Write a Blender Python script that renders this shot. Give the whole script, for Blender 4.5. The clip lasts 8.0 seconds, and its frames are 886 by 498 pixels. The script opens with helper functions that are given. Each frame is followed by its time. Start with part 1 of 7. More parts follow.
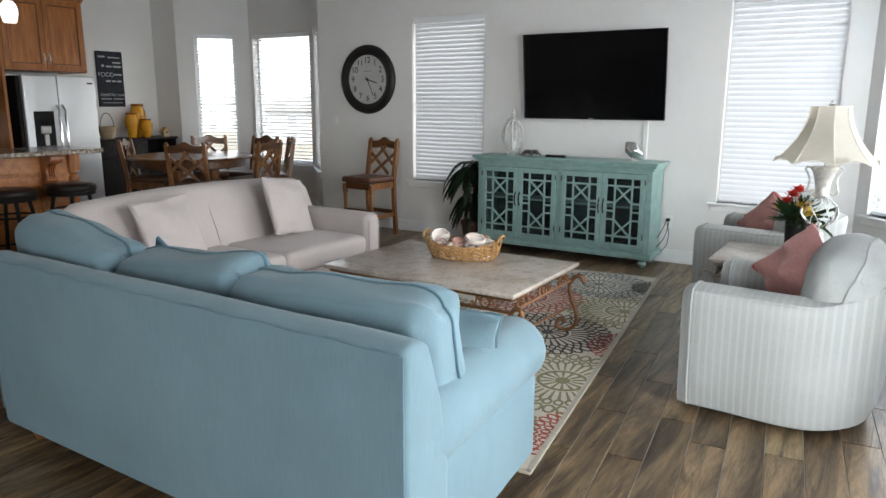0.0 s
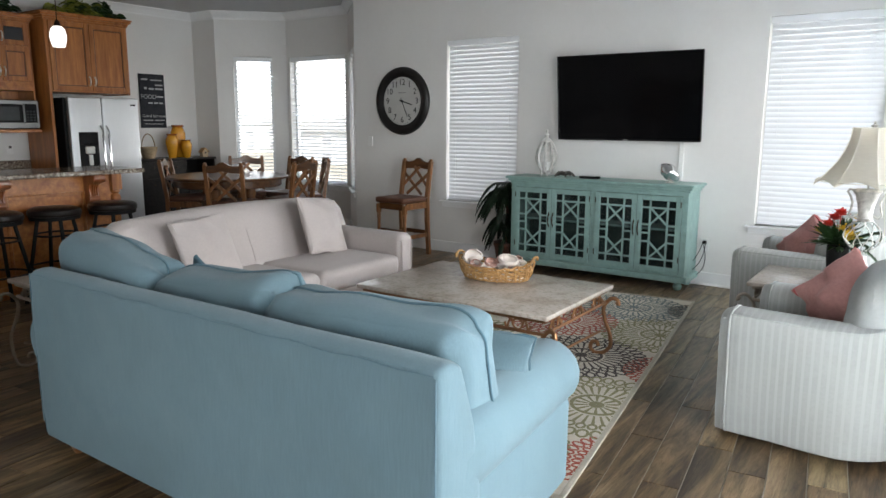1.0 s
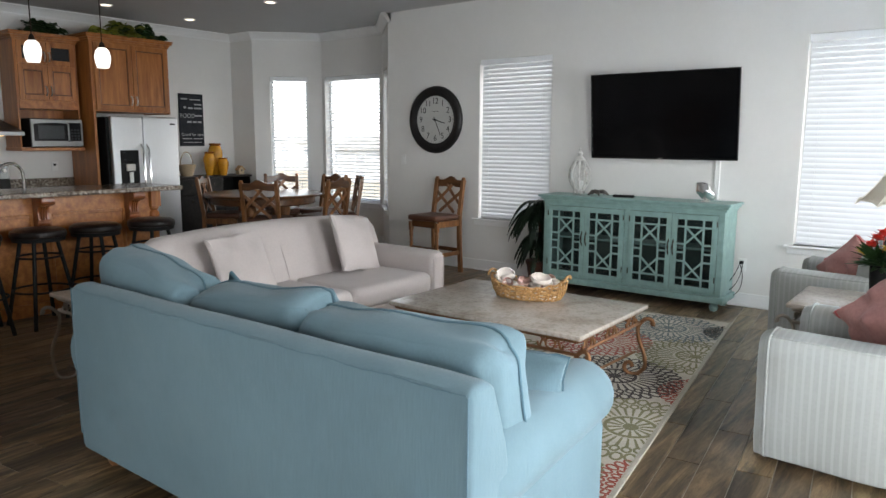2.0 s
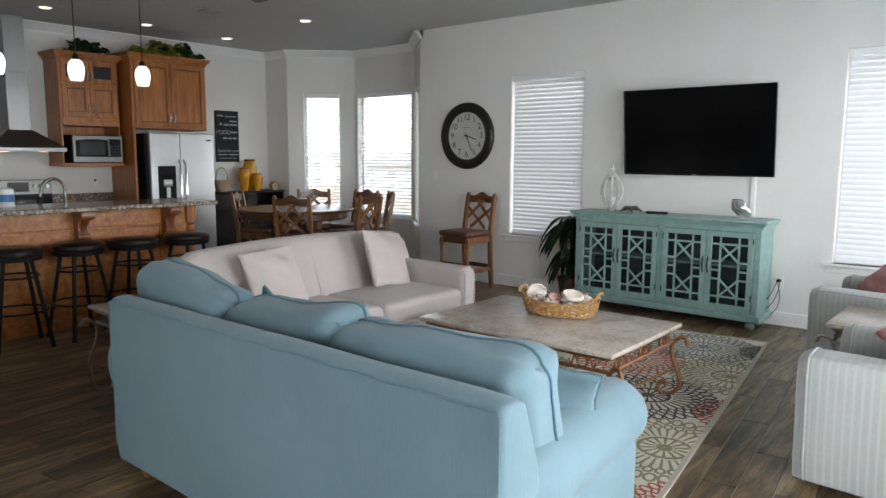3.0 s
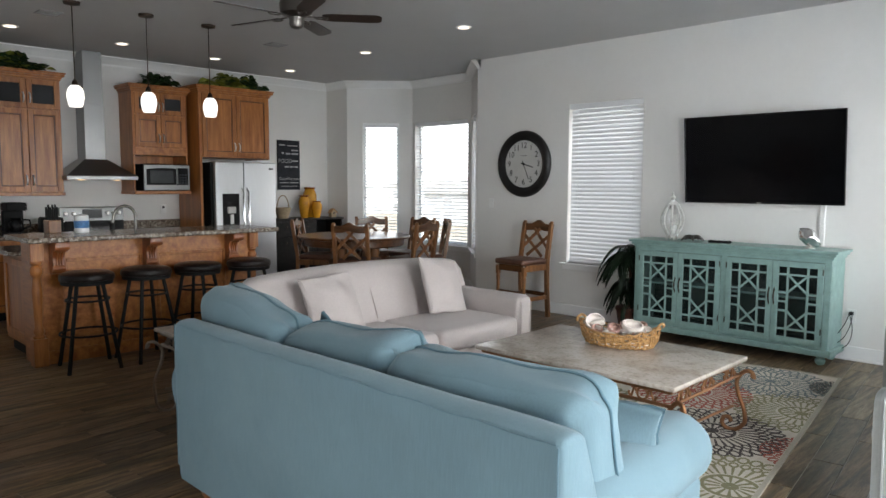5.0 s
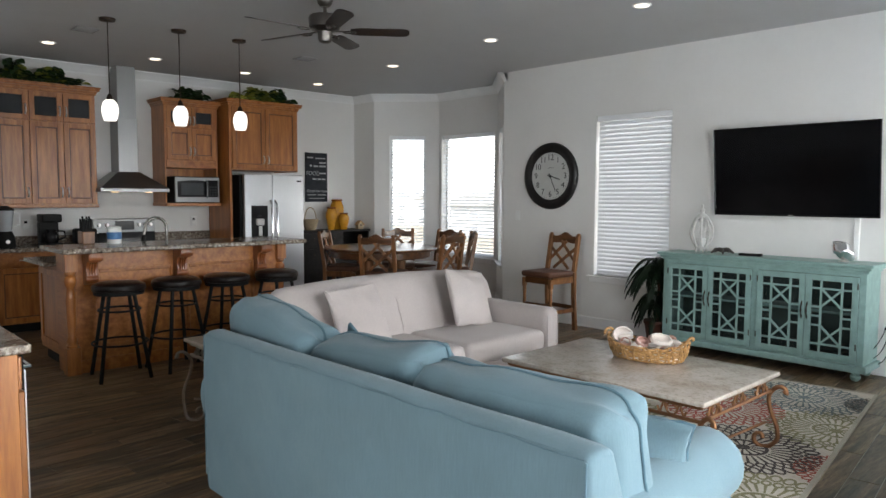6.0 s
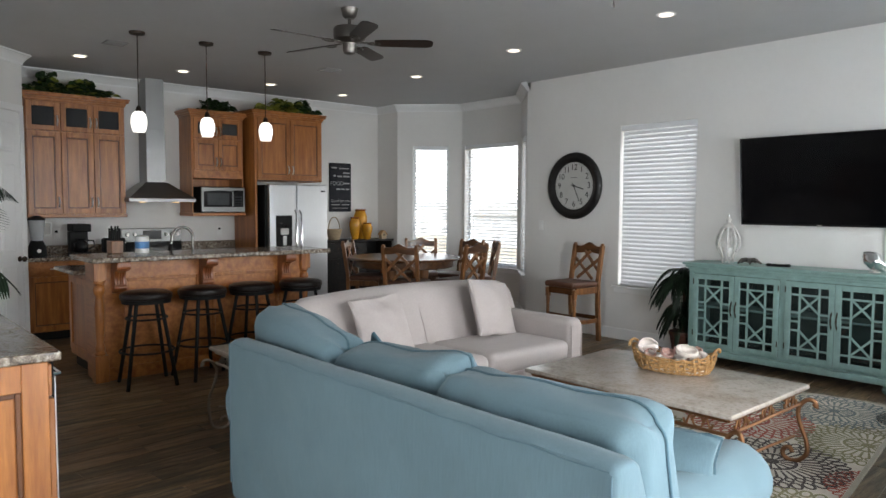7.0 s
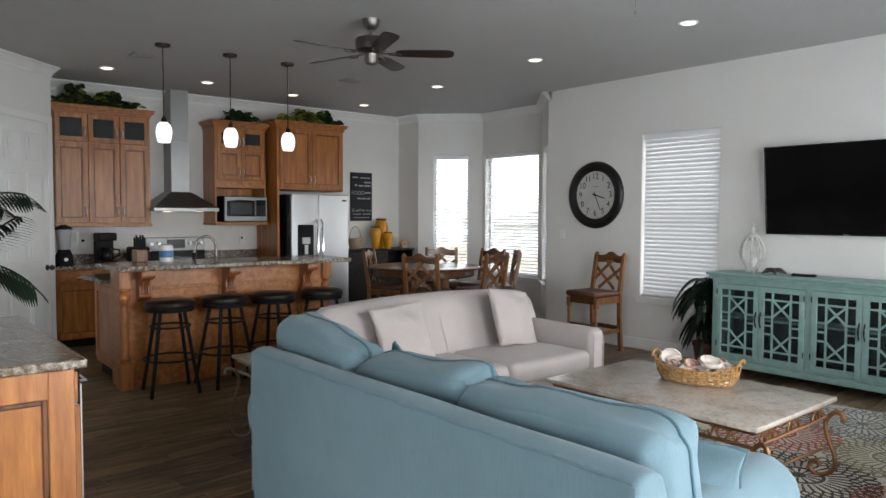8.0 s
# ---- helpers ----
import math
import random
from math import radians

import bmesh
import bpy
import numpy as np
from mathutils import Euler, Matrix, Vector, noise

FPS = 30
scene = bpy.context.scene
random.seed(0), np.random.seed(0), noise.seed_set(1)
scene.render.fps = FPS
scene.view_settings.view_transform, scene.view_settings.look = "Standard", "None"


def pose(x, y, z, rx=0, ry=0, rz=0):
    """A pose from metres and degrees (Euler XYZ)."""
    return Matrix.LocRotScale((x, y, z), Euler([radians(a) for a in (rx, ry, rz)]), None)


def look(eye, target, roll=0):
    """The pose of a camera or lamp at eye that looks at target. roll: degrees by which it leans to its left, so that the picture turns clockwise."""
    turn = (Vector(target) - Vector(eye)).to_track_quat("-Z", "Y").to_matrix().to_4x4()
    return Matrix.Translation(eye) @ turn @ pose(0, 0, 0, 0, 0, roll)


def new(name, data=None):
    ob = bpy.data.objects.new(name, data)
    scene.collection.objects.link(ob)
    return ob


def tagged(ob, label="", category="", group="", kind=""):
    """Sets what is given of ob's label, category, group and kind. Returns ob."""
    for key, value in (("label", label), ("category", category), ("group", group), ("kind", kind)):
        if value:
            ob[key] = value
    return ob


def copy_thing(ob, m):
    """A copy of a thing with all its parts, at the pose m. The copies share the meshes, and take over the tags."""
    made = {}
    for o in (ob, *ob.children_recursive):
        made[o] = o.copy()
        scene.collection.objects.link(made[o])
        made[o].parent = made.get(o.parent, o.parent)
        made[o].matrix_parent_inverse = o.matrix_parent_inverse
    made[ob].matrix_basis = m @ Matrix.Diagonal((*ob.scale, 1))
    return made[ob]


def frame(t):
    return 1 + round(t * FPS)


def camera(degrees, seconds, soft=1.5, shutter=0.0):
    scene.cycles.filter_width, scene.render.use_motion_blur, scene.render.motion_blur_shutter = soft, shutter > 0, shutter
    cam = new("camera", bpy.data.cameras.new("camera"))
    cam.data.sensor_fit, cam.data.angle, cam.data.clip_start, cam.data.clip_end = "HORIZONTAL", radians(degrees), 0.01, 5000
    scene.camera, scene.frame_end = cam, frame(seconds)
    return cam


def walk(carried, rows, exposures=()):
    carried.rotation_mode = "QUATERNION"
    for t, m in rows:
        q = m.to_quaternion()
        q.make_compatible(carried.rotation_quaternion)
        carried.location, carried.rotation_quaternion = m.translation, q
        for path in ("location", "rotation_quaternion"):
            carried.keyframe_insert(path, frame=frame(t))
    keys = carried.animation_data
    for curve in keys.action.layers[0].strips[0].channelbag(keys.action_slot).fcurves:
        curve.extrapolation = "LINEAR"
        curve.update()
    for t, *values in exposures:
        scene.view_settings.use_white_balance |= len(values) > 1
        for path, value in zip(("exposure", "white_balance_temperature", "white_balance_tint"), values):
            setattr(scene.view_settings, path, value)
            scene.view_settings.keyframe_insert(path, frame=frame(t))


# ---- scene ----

# camera: a slow pan to the left on a small slide; rows of seconds, place, turn
cam = camera(64.40, 8.0)
ROWS = [
    (0.0, 0.000, -0.000, 1.500, 78.12, -0.27, 32.31),
    (0.5, -0.003, -0.001, 1.500, 78.97, -0.28, 33.62),
    (1.0, -0.006, -0.001, 1.501, 79.77, -0.28, 34.97),
    (1.5, -0.008, -0.002, 1.501, 80.51, -0.28, 36.28),
    (2.0, -0.011, -0.003, 1.502, 81.21, -0.28, 37.57),
    (3.5, -0.017, -0.006, 1.503, 83.04, -0.30, 41.21),
    (4.0, -0.018, -0.007, 1.503, 83.59, -0.29, 42.29),
    (4.5, -0.020, -0.008, 1.503, 84.15, -0.27, 43.45),
    (6.0, -0.024, -0.012, 1.504, 85.66, -0.27, 46.72),
    (6.5, -0.024, -0.014, 1.504, 86.07, -0.26, 47.67),
    (7.0, -0.025, -0.016, 1.504, 86.45, -0.25, 48.57),
    (7.5, -0.026, -0.017, 1.504, 86.82, -0.25, 49.42),
    (8.0, -0.026, -0.019, 1.505, 87.19, -0.23, 50.23),
]
walk(cam, [(t, pose(x, y, z, a, b, c)) for t, x, y, z, a, b, c in ROWS],
     [(0.0, 3.5), (4.0, 3.55), (8.0, 3.6)])

# ---- light: overcast sky through the windows, lamps of the house ----
world = bpy.data.worlds.new("overcast")
scene.world = world
world.use_nodes = True
wn = world.node_tree
sky = wn.nodes.new("ShaderNodeTexSky")
sky.sky_type = 'NISHITA'
sky.sun_disc = False
sky.sun_elevation = radians(40)
sky.sun_rotation = radians(60)
sky.air_density, sky.dust_density = 1.0, 0.8
hsv = wn.nodes.new("ShaderNodeHueSaturation")
hsv.inputs["Saturation"].default_value = 0.2
hsv.inputs["Value"].default_value = 0.35
wn.links.new(sky.outputs[0], hsv.inputs["Color"])
wn.links.new(hsv.outputs[0], wn.nodes["Background"].inputs[0])
wn.nodes["Background"].inputs[1].default_value = 0.15
sun = new("sun", bpy.data.lights.new("sun", 'SUN'))
sun.data.energy, sun.data.angle, sun.data.color = 0.5, radians(15), (1, 0.97, 0.92)
sun.matrix_world = look((0, 0, 8), (-4, 3.0, 0))


def daylight(name, w, h, power, m, color=(0.93, 0.97, 1.0)):
    """The sky's light in a window's opening."""
    lamp = new(name, bpy.data.lights.new(name, 'AREA'))
    lamp.data.shape, lamp.data.size, lamp.data.size_y = 'RECTANGLE', w, h
    lamp.data.energy, lamp.data.color = power, color
    lamp.matrix_world = m
    lamp.visible_camera = lamp.visible_glossy = True
    return lamp

# ---- materials ----
def material(name):
    m = bpy.data.materials.new(name)
    m.use_nodes = True
    nt = m.node_tree
    return m, nt, nt.nodes["Principled BSDF"]


def coords(nt, scale=(1, 1, 1), rot=(0, 0, 0), kind="Object"):
    tc = nt.nodes.new("ShaderNodeTexCoord")
    mp = nt.nodes.new("ShaderNodeMapping")
    mp.inputs["Scale"].default_value = scale
    mp.inputs["Rotation"].default_value = rot
    nt.links.new(tc.outputs[kind], mp.inputs[0])
    return mp.outputs[0]


def noise_tex(nt, vec, scale, detail=4.0, rough=0.55):
    n = nt.nodes.new("ShaderNodeTexNoise")
    n.inputs["Scale"].default_value, n.inputs["Detail"].default_value, n.inputs["Roughness"].default_value = scale, detail, rough
    if vec is not None:
        nt.links.new(vec, n.inputs["Vector"])
    return n.outputs[0]


def ramp(nt, fac, stops):
    r = nt.nodes.new("ShaderNodeValToRGB")
    els = r.color_ramp.elements
    while len(els) < len(stops):
        els.new(0.5)
    for e, (p, c) in zip(els, stops):
        e.position, e.color = p, (*c, 1)
    nt.links.new(fac, r.inputs[0])
    return r.outputs[0]


def mix(nt, fac, a, b, mode='MIX'):
    n = nt.nodes.new("ShaderNodeMix")
    n.data_type, n.blend_type = 'RGBA', mode
    for i, v in ((0, fac), (6, a), (7, b)):
        if isinstance(v, bpy.types.NodeSocket):
            nt.links.new(v, n.inputs[i])
        else:
            n.inputs[i].default_value = v if i == 0 else (*v, 1)
    return n.outputs[2]


def bump(nt, bsdf, height, strength, distance=0.01):
    b = nt.nodes.new("ShaderNodeBump")
    b.inputs["Strength"].default_value, b.inputs["Distance"].default_value = strength, distance
    nt.links.new(height, b.inputs["Height"])
    nt.links.new(b.outputs[0], bsdf.inputs["Normal"])


def paint(name, color, rough=0.5, metal=0.0, var=0.06, scale=6.0, bumps=0.0, bscale=120.0, coat=0.0):
    """A surface of one colour with mottling at two scales and fine relief."""
    m, nt, b = material(name)
    v = coords(nt)
    lo = tuple(c * (1 - var) for c in color)
    hi = tuple(min(1, c * (1 + var)) for c in color)
    big = ramp(nt, noise_tex(nt, v, scale), [(0.3, lo), (0.7, hi)])
    fine = ramp(nt, noise_tex(nt, v, scale * 9, 3), [(0.3, (1 - var,) * 3), (0.7, (1, 1, 1))])
    nt.links.new(mix(nt, 1.0, big, fine, 'MULTIPLY'), b.inputs["Base Color"])
    b.inputs["Roughness"].default_value, b.inputs["Metallic"].default_value = rough, metal
    b.inputs["Coat Weight"].default_value = coat
    if bumps:
        bump(nt, b, noise_tex(nt, v, bscale, 2), bumps, 0.004)
    return m


def fabric(name, color, thread=900.0, var=0.1, stripes=None, sheen=0.15, slub=(1, 1, 1), depth=0.86):
    """Woven cloth: fine weave, slubs and soft wear; stripes: (axis, width, colour)."""
    m, nt, b = material(name)
    v = coords(nt)
    wide = ramp(nt, noise_tex(nt, v, 3.0, 5), [(0.3, tuple(c * (1 - var) for c in color)), (0.75, tuple(min(1, c * (1 + var)) for c in color))])
    sl = ramp(nt, noise_tex(nt, coords(nt, slub), 60, 3), [(0.3, (depth,) * 3), (0.65, (1, 1, 1))])
    col = mix(nt, 1.0, wide, sl, 'MULTIPLY')
    if stripes:
        axis, width, other = stripes
        sep = nt.nodes.new("ShaderNodeSeparateXYZ")
        nt.links.new(coords(nt), sep.inputs[0])
        s = nt.nodes.new("ShaderNodeMath")
        s.operation = 'MULTIPLY'
        s.inputs[1].default_value = 2 * math.pi / width
        nt.links.new(sep.outputs[axis], s.inputs[0])
        w = nt.nodes.new("ShaderNodeMath")
        w.operation = 'SINE'
        nt.links.new(s.outputs[0], w.inputs[0])
        up = nt.nodes.new("ShaderNodeMath")
        up.operation, up.inputs[1].default_value, up.inputs[2].default_value = 'MULTIPLY_ADD', 0.5, 0.5
        nt.links.new(w.outputs[0], up.inputs[0])
        col = mix(nt, ramp(nt, up.outputs[0], [(0.62, (0, 0, 0)), (0.82, (1, 1, 1))]), col, other)
    nt.links.new(col, b.inputs["Base Color"])
    b.inputs["Roughness"].default_value = 0.9
    b.inputs["Sheen Weight"].default_value = sheen
    b.inputs["Specular IOR Level"].default_value = 0.15
    bump(nt, b, noise_tex(nt, v, thread, 2), 0.35, 0.002)
    return m


def wood(name, dark, light, axis=2, scale=1.0, rough=0.4, coat=0.15, spread=0.12):
    """Stained wood with grain along an axis, each piece of its own tone."""
    m, nt, b = material(name)
    st = [9.0 * scale] * 3
    st[axis] = 0.9 * scale
    v = coords(nt, tuple(st))
    info = nt.nodes.new("ShaderNodeObjectInfo")
    add = nt.nodes.new("ShaderNodeVectorMath")
    add.operation = 'ADD'
    nt.links.new(v, add.inputs[0])
    mul = nt.nodes.new("ShaderNodeMath")
    mul.operation, mul.inputs[1].default_value = 'MULTIPLY', 37.0
    nt.links.new(info.outputs["Random"], mul.inputs[0])
    nt.links.new(mul.outputs[0], add.inputs[1])
    grain = noise_tex(nt, add.outputs[0], 2.2, 8, 0.6)
    fine = noise_tex(nt, add.outputs[0], 11.0, 4, 0.6)
    col = ramp(nt, grain, [(0.32, dark), (0.5, tuple((a + c) / 2 for a, c in zip(dark, light))), (0.68, light)])
    col = mix(nt, 0.42, col, ramp(nt, fine, [(0.3, (0.62, 0.55, 0.5)), (0.6, (1, 1, 1))]), 'MULTIPLY')
    tone = ramp(nt, info.outputs["Random"], [(0.0, (1 - spread,) * 3), (1.0, (1, 1, 1))])
    nt.links.new(mix(nt, 1.0, col, tone, 'MULTIPLY'), b.inputs["Base Color"])
    b.inputs["Roughness"].default_value, b.inputs["Coat Weight"].default_value = rough, coat
    b.inputs["Coat Roughness"].default_value = 0.3
    bump(nt, b, fine, 0.12, 0.002)
    return m


def metal(name, color, rough, stretch=None):
    m, nt, b = material(name)
    v = coords(nt, stretch or (1, 1, 1))
    n = noise_tex(nt, v, 260 if stretch else 12, 3)
    nt.links.new(ramp(nt, n, [(0.3, tuple(c * 0.92 for c in color)), (0.7, color)]), b.inputs["Base Color"])
    nt.links.new(ramp(nt, n, [(0.3, (rough * 0.93,) * 3), (0.7, (rough * 1.07,) * 3)]), b.inputs["Roughness"])
    b.inputs["Metallic"].default_value = 1.0
    return m


def glass(name, color=(1, 1, 1), rough=0.0):
    m, nt, b = material(name)
    b.inputs["Base Color"].default_value = (*color, 1)
    b.inputs["Transmission Weight"].default_value = 1.0
    b.inputs["Roughness"].default_value, b.inputs["IOR"].default_value = rough, 1.45
    return m


def glow(name, color, strength):
    m, nt, b = material(name)
    b.inputs["Base Color"].default_value = (*color, 1)
    b.inputs["Emission Color"].default_value = (*color, 1)
    b.inputs["Emission Strength"].default_value = strength
    return m


def floor_plank_material():
    m, nt, b = material("wood_look_tile")
    info = nt.nodes.new("ShaderNodeObjectInfo")
    geo = nt.nodes.new("ShaderNodeNewGeometry")
    rnd = nt.nodes.new("ShaderNodeMath")
    rnd.operation = 'ADD'
    nt.links.new(info.outputs["Random"], rnd.inputs[0])
    nt.links.new(geo.outputs["Random Per Island"], rnd.inputs[1])
    frac = nt.nodes.new("ShaderNodeMath")
    frac.operation = 'FRACT'
    nt.links.new(rnd.outputs[0], frac.inputs[0])
    off = nt.nodes.new("ShaderNodeMath")
    off.operation, off.inputs[1].default_value = 'MULTIPLY', 53.0
    nt.links.new(frac.outputs[0], off.inputs[0])
    tc = nt.nodes.new("ShaderNodeMapping")
    tc.inputs["Scale"].default_value = (10, 1.1, 10)
    tc.inputs["Rotation"].default_value = (0, 0, radians(-6.5))
    nt.links.new(geo.outputs["Position"], tc.inputs[0])
    add = nt.nodes.new("ShaderNodeVectorMath")
    nt.links.new(tc.outputs[0], add.inputs[0])
    nt.links.new(off.outputs[0], add.inputs[1])
    warp = nt.nodes.new("ShaderNodeTexNoise")
    warp.inputs["Scale"].default_value, warp.inputs["Detail"].default_value, warp.inputs["Roughness"].default_value, warp.inputs["Distortion"].default_value = 1.1, 9, 0.7, 0.9
    nt.links.new(add.outputs[0], warp.inputs["Vector"])
    grain = warp.outputs[0]
    fine = noise_tex(nt, add.outputs[0], 8.0, 5, 0.65)
    col = ramp(nt, grain, [(0.33, (0.024, 0.017, 0.011)), (0.41, (0.08, 0.057, 0.036)), (0.49, (0.175, 0.126, 0.077)), (0.61, (0.35, 0.268, 0.172))])
    col = mix(nt, 0.7, col, ramp(nt, fine, [(0.3, (0.5, 0.47, 0.44)), (0.62, (1, 1, 1))]), 'MULTIPLY')
    fleck = noise_tex(nt, add.outputs[0], 3.4, 6, 0.75)
    col = mix(nt, 0.8, col, ramp(nt, fleck, [(0.34, (0.3, 0.26, 0.22)), (0.43, (1, 1, 1))]), 'MULTIPLY')
    tone = ramp(nt, frac.outputs[0], [(0.0, (0.5, 0.45, 0.4)), (0.3, (0.78, 0.68, 0.56)), (0.55, (0.92, 0.88, 0.82)), (0.75, (1.0, 0.86, 0.66)), (1.0, (1.0, 0.96, 0.8))])
    nt.links.new(mix(nt, 1.0, col, tone, 'MULTIPLY'), b.inputs["Base Color"])
    nt.links.new(ramp(nt, fine, [(0.3, (0.42,) * 3), (0.7, (0.3,) * 3)]), b.inputs["Roughness"])
    bump(nt, b, fine, 0.15, 0.002)
    return m


def granite(name):
    m, nt, b = material(name)
    v = coords(nt)
    c1 = ramp(nt, noise_tex(nt, v, 38, 6, 0.75), [(0.36, (0.03, 0.025, 0.022)), (0.46, (0.16, 0.12, 0.09)), (0.54, (0.34, 0.29, 0.23)), (0.64, (0.6, 0.56, 0.5))])
    c2 = ramp(nt, noise_tex(nt, v, 9, 4), [(0.35, (0.6, 0.55, 0.5)), (0.65, (1, 1, 1))])
    nt.links.new(mix(nt, 1.0, c1, c2, 'MULTIPLY'), b.inputs["Base Color"])
    b.inputs["Roughness"].default_value = 0.18
    return m


def marble(name, base, vein):
    m, nt, b = material(name)
    v = coords(nt)
    n = noise_tex(nt, v, 5, 8, 0.65)
    col = ramp(nt, n, [(0.3, vein), (0.48, base), (0.62, tuple(min(1, c * 1.12) for c in base)), (0.8, base)])
    spots = ramp(nt, noise_tex(nt, v, 45, 4), [(0.35, (0.8, 0.78, 0.75)), (0.5, (1, 1, 1))])
    nt.links.new(mix(nt, 1.0, col, spots, 'MULTIPLY'), b.inputs["Base Color"])
    b.inputs["Roughness"].default_value = 0.22
    return m


WALL = paint("wall_paint", (0.75, 0.74, 0.715), 0.6, var=0.02, scale=2, bumps=0.25, bscale=260)
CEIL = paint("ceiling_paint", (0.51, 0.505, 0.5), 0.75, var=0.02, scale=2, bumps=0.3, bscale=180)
TRIM = paint("white_trim", (0.82, 0.82, 0.81), 0.35, var=0.02)
BLIND = paint("blind_slat_white", (0.85, 0.86, 0.87), 0.45, var=0.02)
PLANK = floor_plank_material()
GROUT = paint("grout", (0.42, 0.39, 0.34), 0.9, var=0.15)
BLUE = fabric("blue_slipcover", (0.136, 0.208, 0.242), var=0.07, slub=(3.5, 3.5, 0.2), depth=0.91)
SEAM = fabric("blue_seam", (0.11, 0.185, 0.225))
PIPING = fabric("dark_blue_piping", (0.085, 0.155, 0.19))
GREIGE = fabric("greige_microfibre", (0.49, 0.437, 0.415), var=0.05, depth=0.95)
STRIPE = fabric("sage_striped_cloth", (0.31, 0.318, 0.302), var=0.08, stripes=(0, 0.034, (0.338, 0.343, 0.328)), depth=0.94)
SAGE = fabric("sage_cloth", (0.33, 0.34, 0.325), var=0.06, depth=0.94)
CORAL = fabric("coral_cloth", (0.43, 0.215, 0.195), thread=300, var=0.12)
CORAL_TRIM = fabric("coral_red_edge", (0.45, 0.06, 0.07))
MAPLE = wood("honey_maple", (0.27, 0.082, 0.014), (0.54, 0.212, 0.052), 2, rough=0.36, coat=0.2)
MAPLE_Y = wood("honey_maple_level", (0.27, 0.082, 0.014), (0.54, 0.212, 0.052), 1, rough=0.36, coat=0.2)
CARVED = wood("carved_red_maple", (0.17, 0.045, 0.01), (0.36, 0.115, 0.028), 2, rough=0.28, coat=0.35)
OAK = wood("rustic_pine", (0.1, 0.038, 0.012), (0.33, 0.145, 0.05), 2)
OAK_FLAT = wood("rustic_pine_top", (0.06, 0.024, 0.009), (0.17, 0.073, 0.028), 0, rough=0.22, coat=0.4)
DARKWOOD = wood("dark_buffet_wood", (0.006, 0.005, 0.0045), (0.02, 0.016, 0.014), 1, rough=0.5, coat=0.0)
TEAL = paint("distressed_teal_paint", (0.25, 0.39, 0.36), 0.45, var=0.12, scale=14, bumps=0.15, bscale=60)
# the cabinet's teal with the shade of its inside put into the colour
TEAL_SHADED = paint("teal_inside_shaded", (0.05, 0.085, 0.08), 0.7, var=0.1)
GRANITE = granite("granite")
MARBLE = marble("beige_marble", (0.43, 0.375, 0.325), (0.31, 0.255, 0.21))
STEEL = metal("brushed_steel", (0.66, 0.67, 0.68), 0.48, (1, 1, 0.03))
STEEL_MID = metal("satin_steel", (0.24, 0.24, 0.237), 0.36, (1, 0.03, 1))
STEEL_H = metal("brushed_steel_level", (0.28, 0.28, 0.28), 0.35, (1, 0.03, 1))
DARK_STEEL = metal("dark_steel", (0.12, 0.12, 0.12), 0.3)
CHROME = metal("chrome", (0.8, 0.8, 0.8), 0.12)
NICKEL = metal("satin_nickel", (0.72, 0.7, 0.67), 0.3)
BRONZE = metal("dark_bronze", (0.06, 0.045, 0.035), 0.45)
RUST = metal("aged_copper_iron", (0.3, 0.15, 0.075), 0.5)
BLACK = paint("black_gloss", (0.008, 0.008, 0.009), 0.1, var=0.1)
BLACK.node_tree.nodes["Principled BSDF"].inputs["Specular IOR Level"].default_value = 0.25
SCREEN = paint("tv_screen", (0.003, 0.003, 0.0035), 0.12, var=0.02)
SCREEN.node_tree.nodes["Principled BSDF"].inputs["Specular IOR Level"].default_value = 0.12
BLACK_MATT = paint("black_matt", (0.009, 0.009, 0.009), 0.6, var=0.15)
CLOCK_RIM = paint("black_bronze_rim", (0.012, 0.011, 0.011), 0.35, var=0.3, scale=20)
LEATHER = paint("black_vinyl", (0.013, 0.009, 0.008), 0.3, var=0.2, scale=20, bumps=0.3, bscale=200)
BROWN_LEATHER = paint("brown_leather", (0.11, 0.045, 0.025), 0.45, var=0.25, scale=12, bumps=0.3, bscale=150)
CLEAR = glass("clear_glass")
GREY_GLASS = paint("smoked_cabinet_glass", (0.03, 0.032, 0.035), 0.1, var=0.1)
FACE = paint("clock_face", (0.52, 0.52, 0.5), 0.5, var=0.05)
SLATE = paint("chalkboard", (0.03, 0.032, 0.038), 0.8, var=0.25, scale=15)
for _m in (DARKWOOD, SLATE, BLACK_MATT, LEATHER):
    _m.node_tree.nodes["Principled BSDF"].inputs["Specular IOR Level"].default_value = 0.22
CHALK = paint("chalk", (0.4, 0.4, 0.41), 0.9, var=0.1)
LEAF_SHEEN = 0.25
YELLOW = paint("mustard_glaze", (0.58, 0.27, 0.02), 0.2, var=0.15, scale=10)
WICKER = paint("wicker", (0.52, 0.29, 0.11), 0.6, var=0.35, scale=60, bumps=0.5, bscale=200)
SHELL = paint("sea_shell", (0.7, 0.6, 0.52), 0.4, var=0.18, scale=25)
LEAF = paint("dark_leaf", (0.026, 0.056, 0.018), 0.45, var=0.4, scale=12)
LEAF.node_tree.nodes["Principled BSDF"].inputs["Specular IOR Level"].default_value = LEAF_SHEEN
LEAF_LIME = paint("yellow_green_leaf", (0.22, 0.24, 0.03), 0.5, var=0.4, scale=12)
LEAF_DEEP = paint("deep_green_frond", (0.010, 0.022, 0.010), 0.42, var=0.5, scale=9)
LEAF_DEEP.node_tree.nodes["Principled BSDF"].inputs["Specular IOR Level"].default_value = LEAF_SHEEN
POT = paint("terracotta_pot", (0.12, 0.04, 0.025), 0.6, var=0.2)
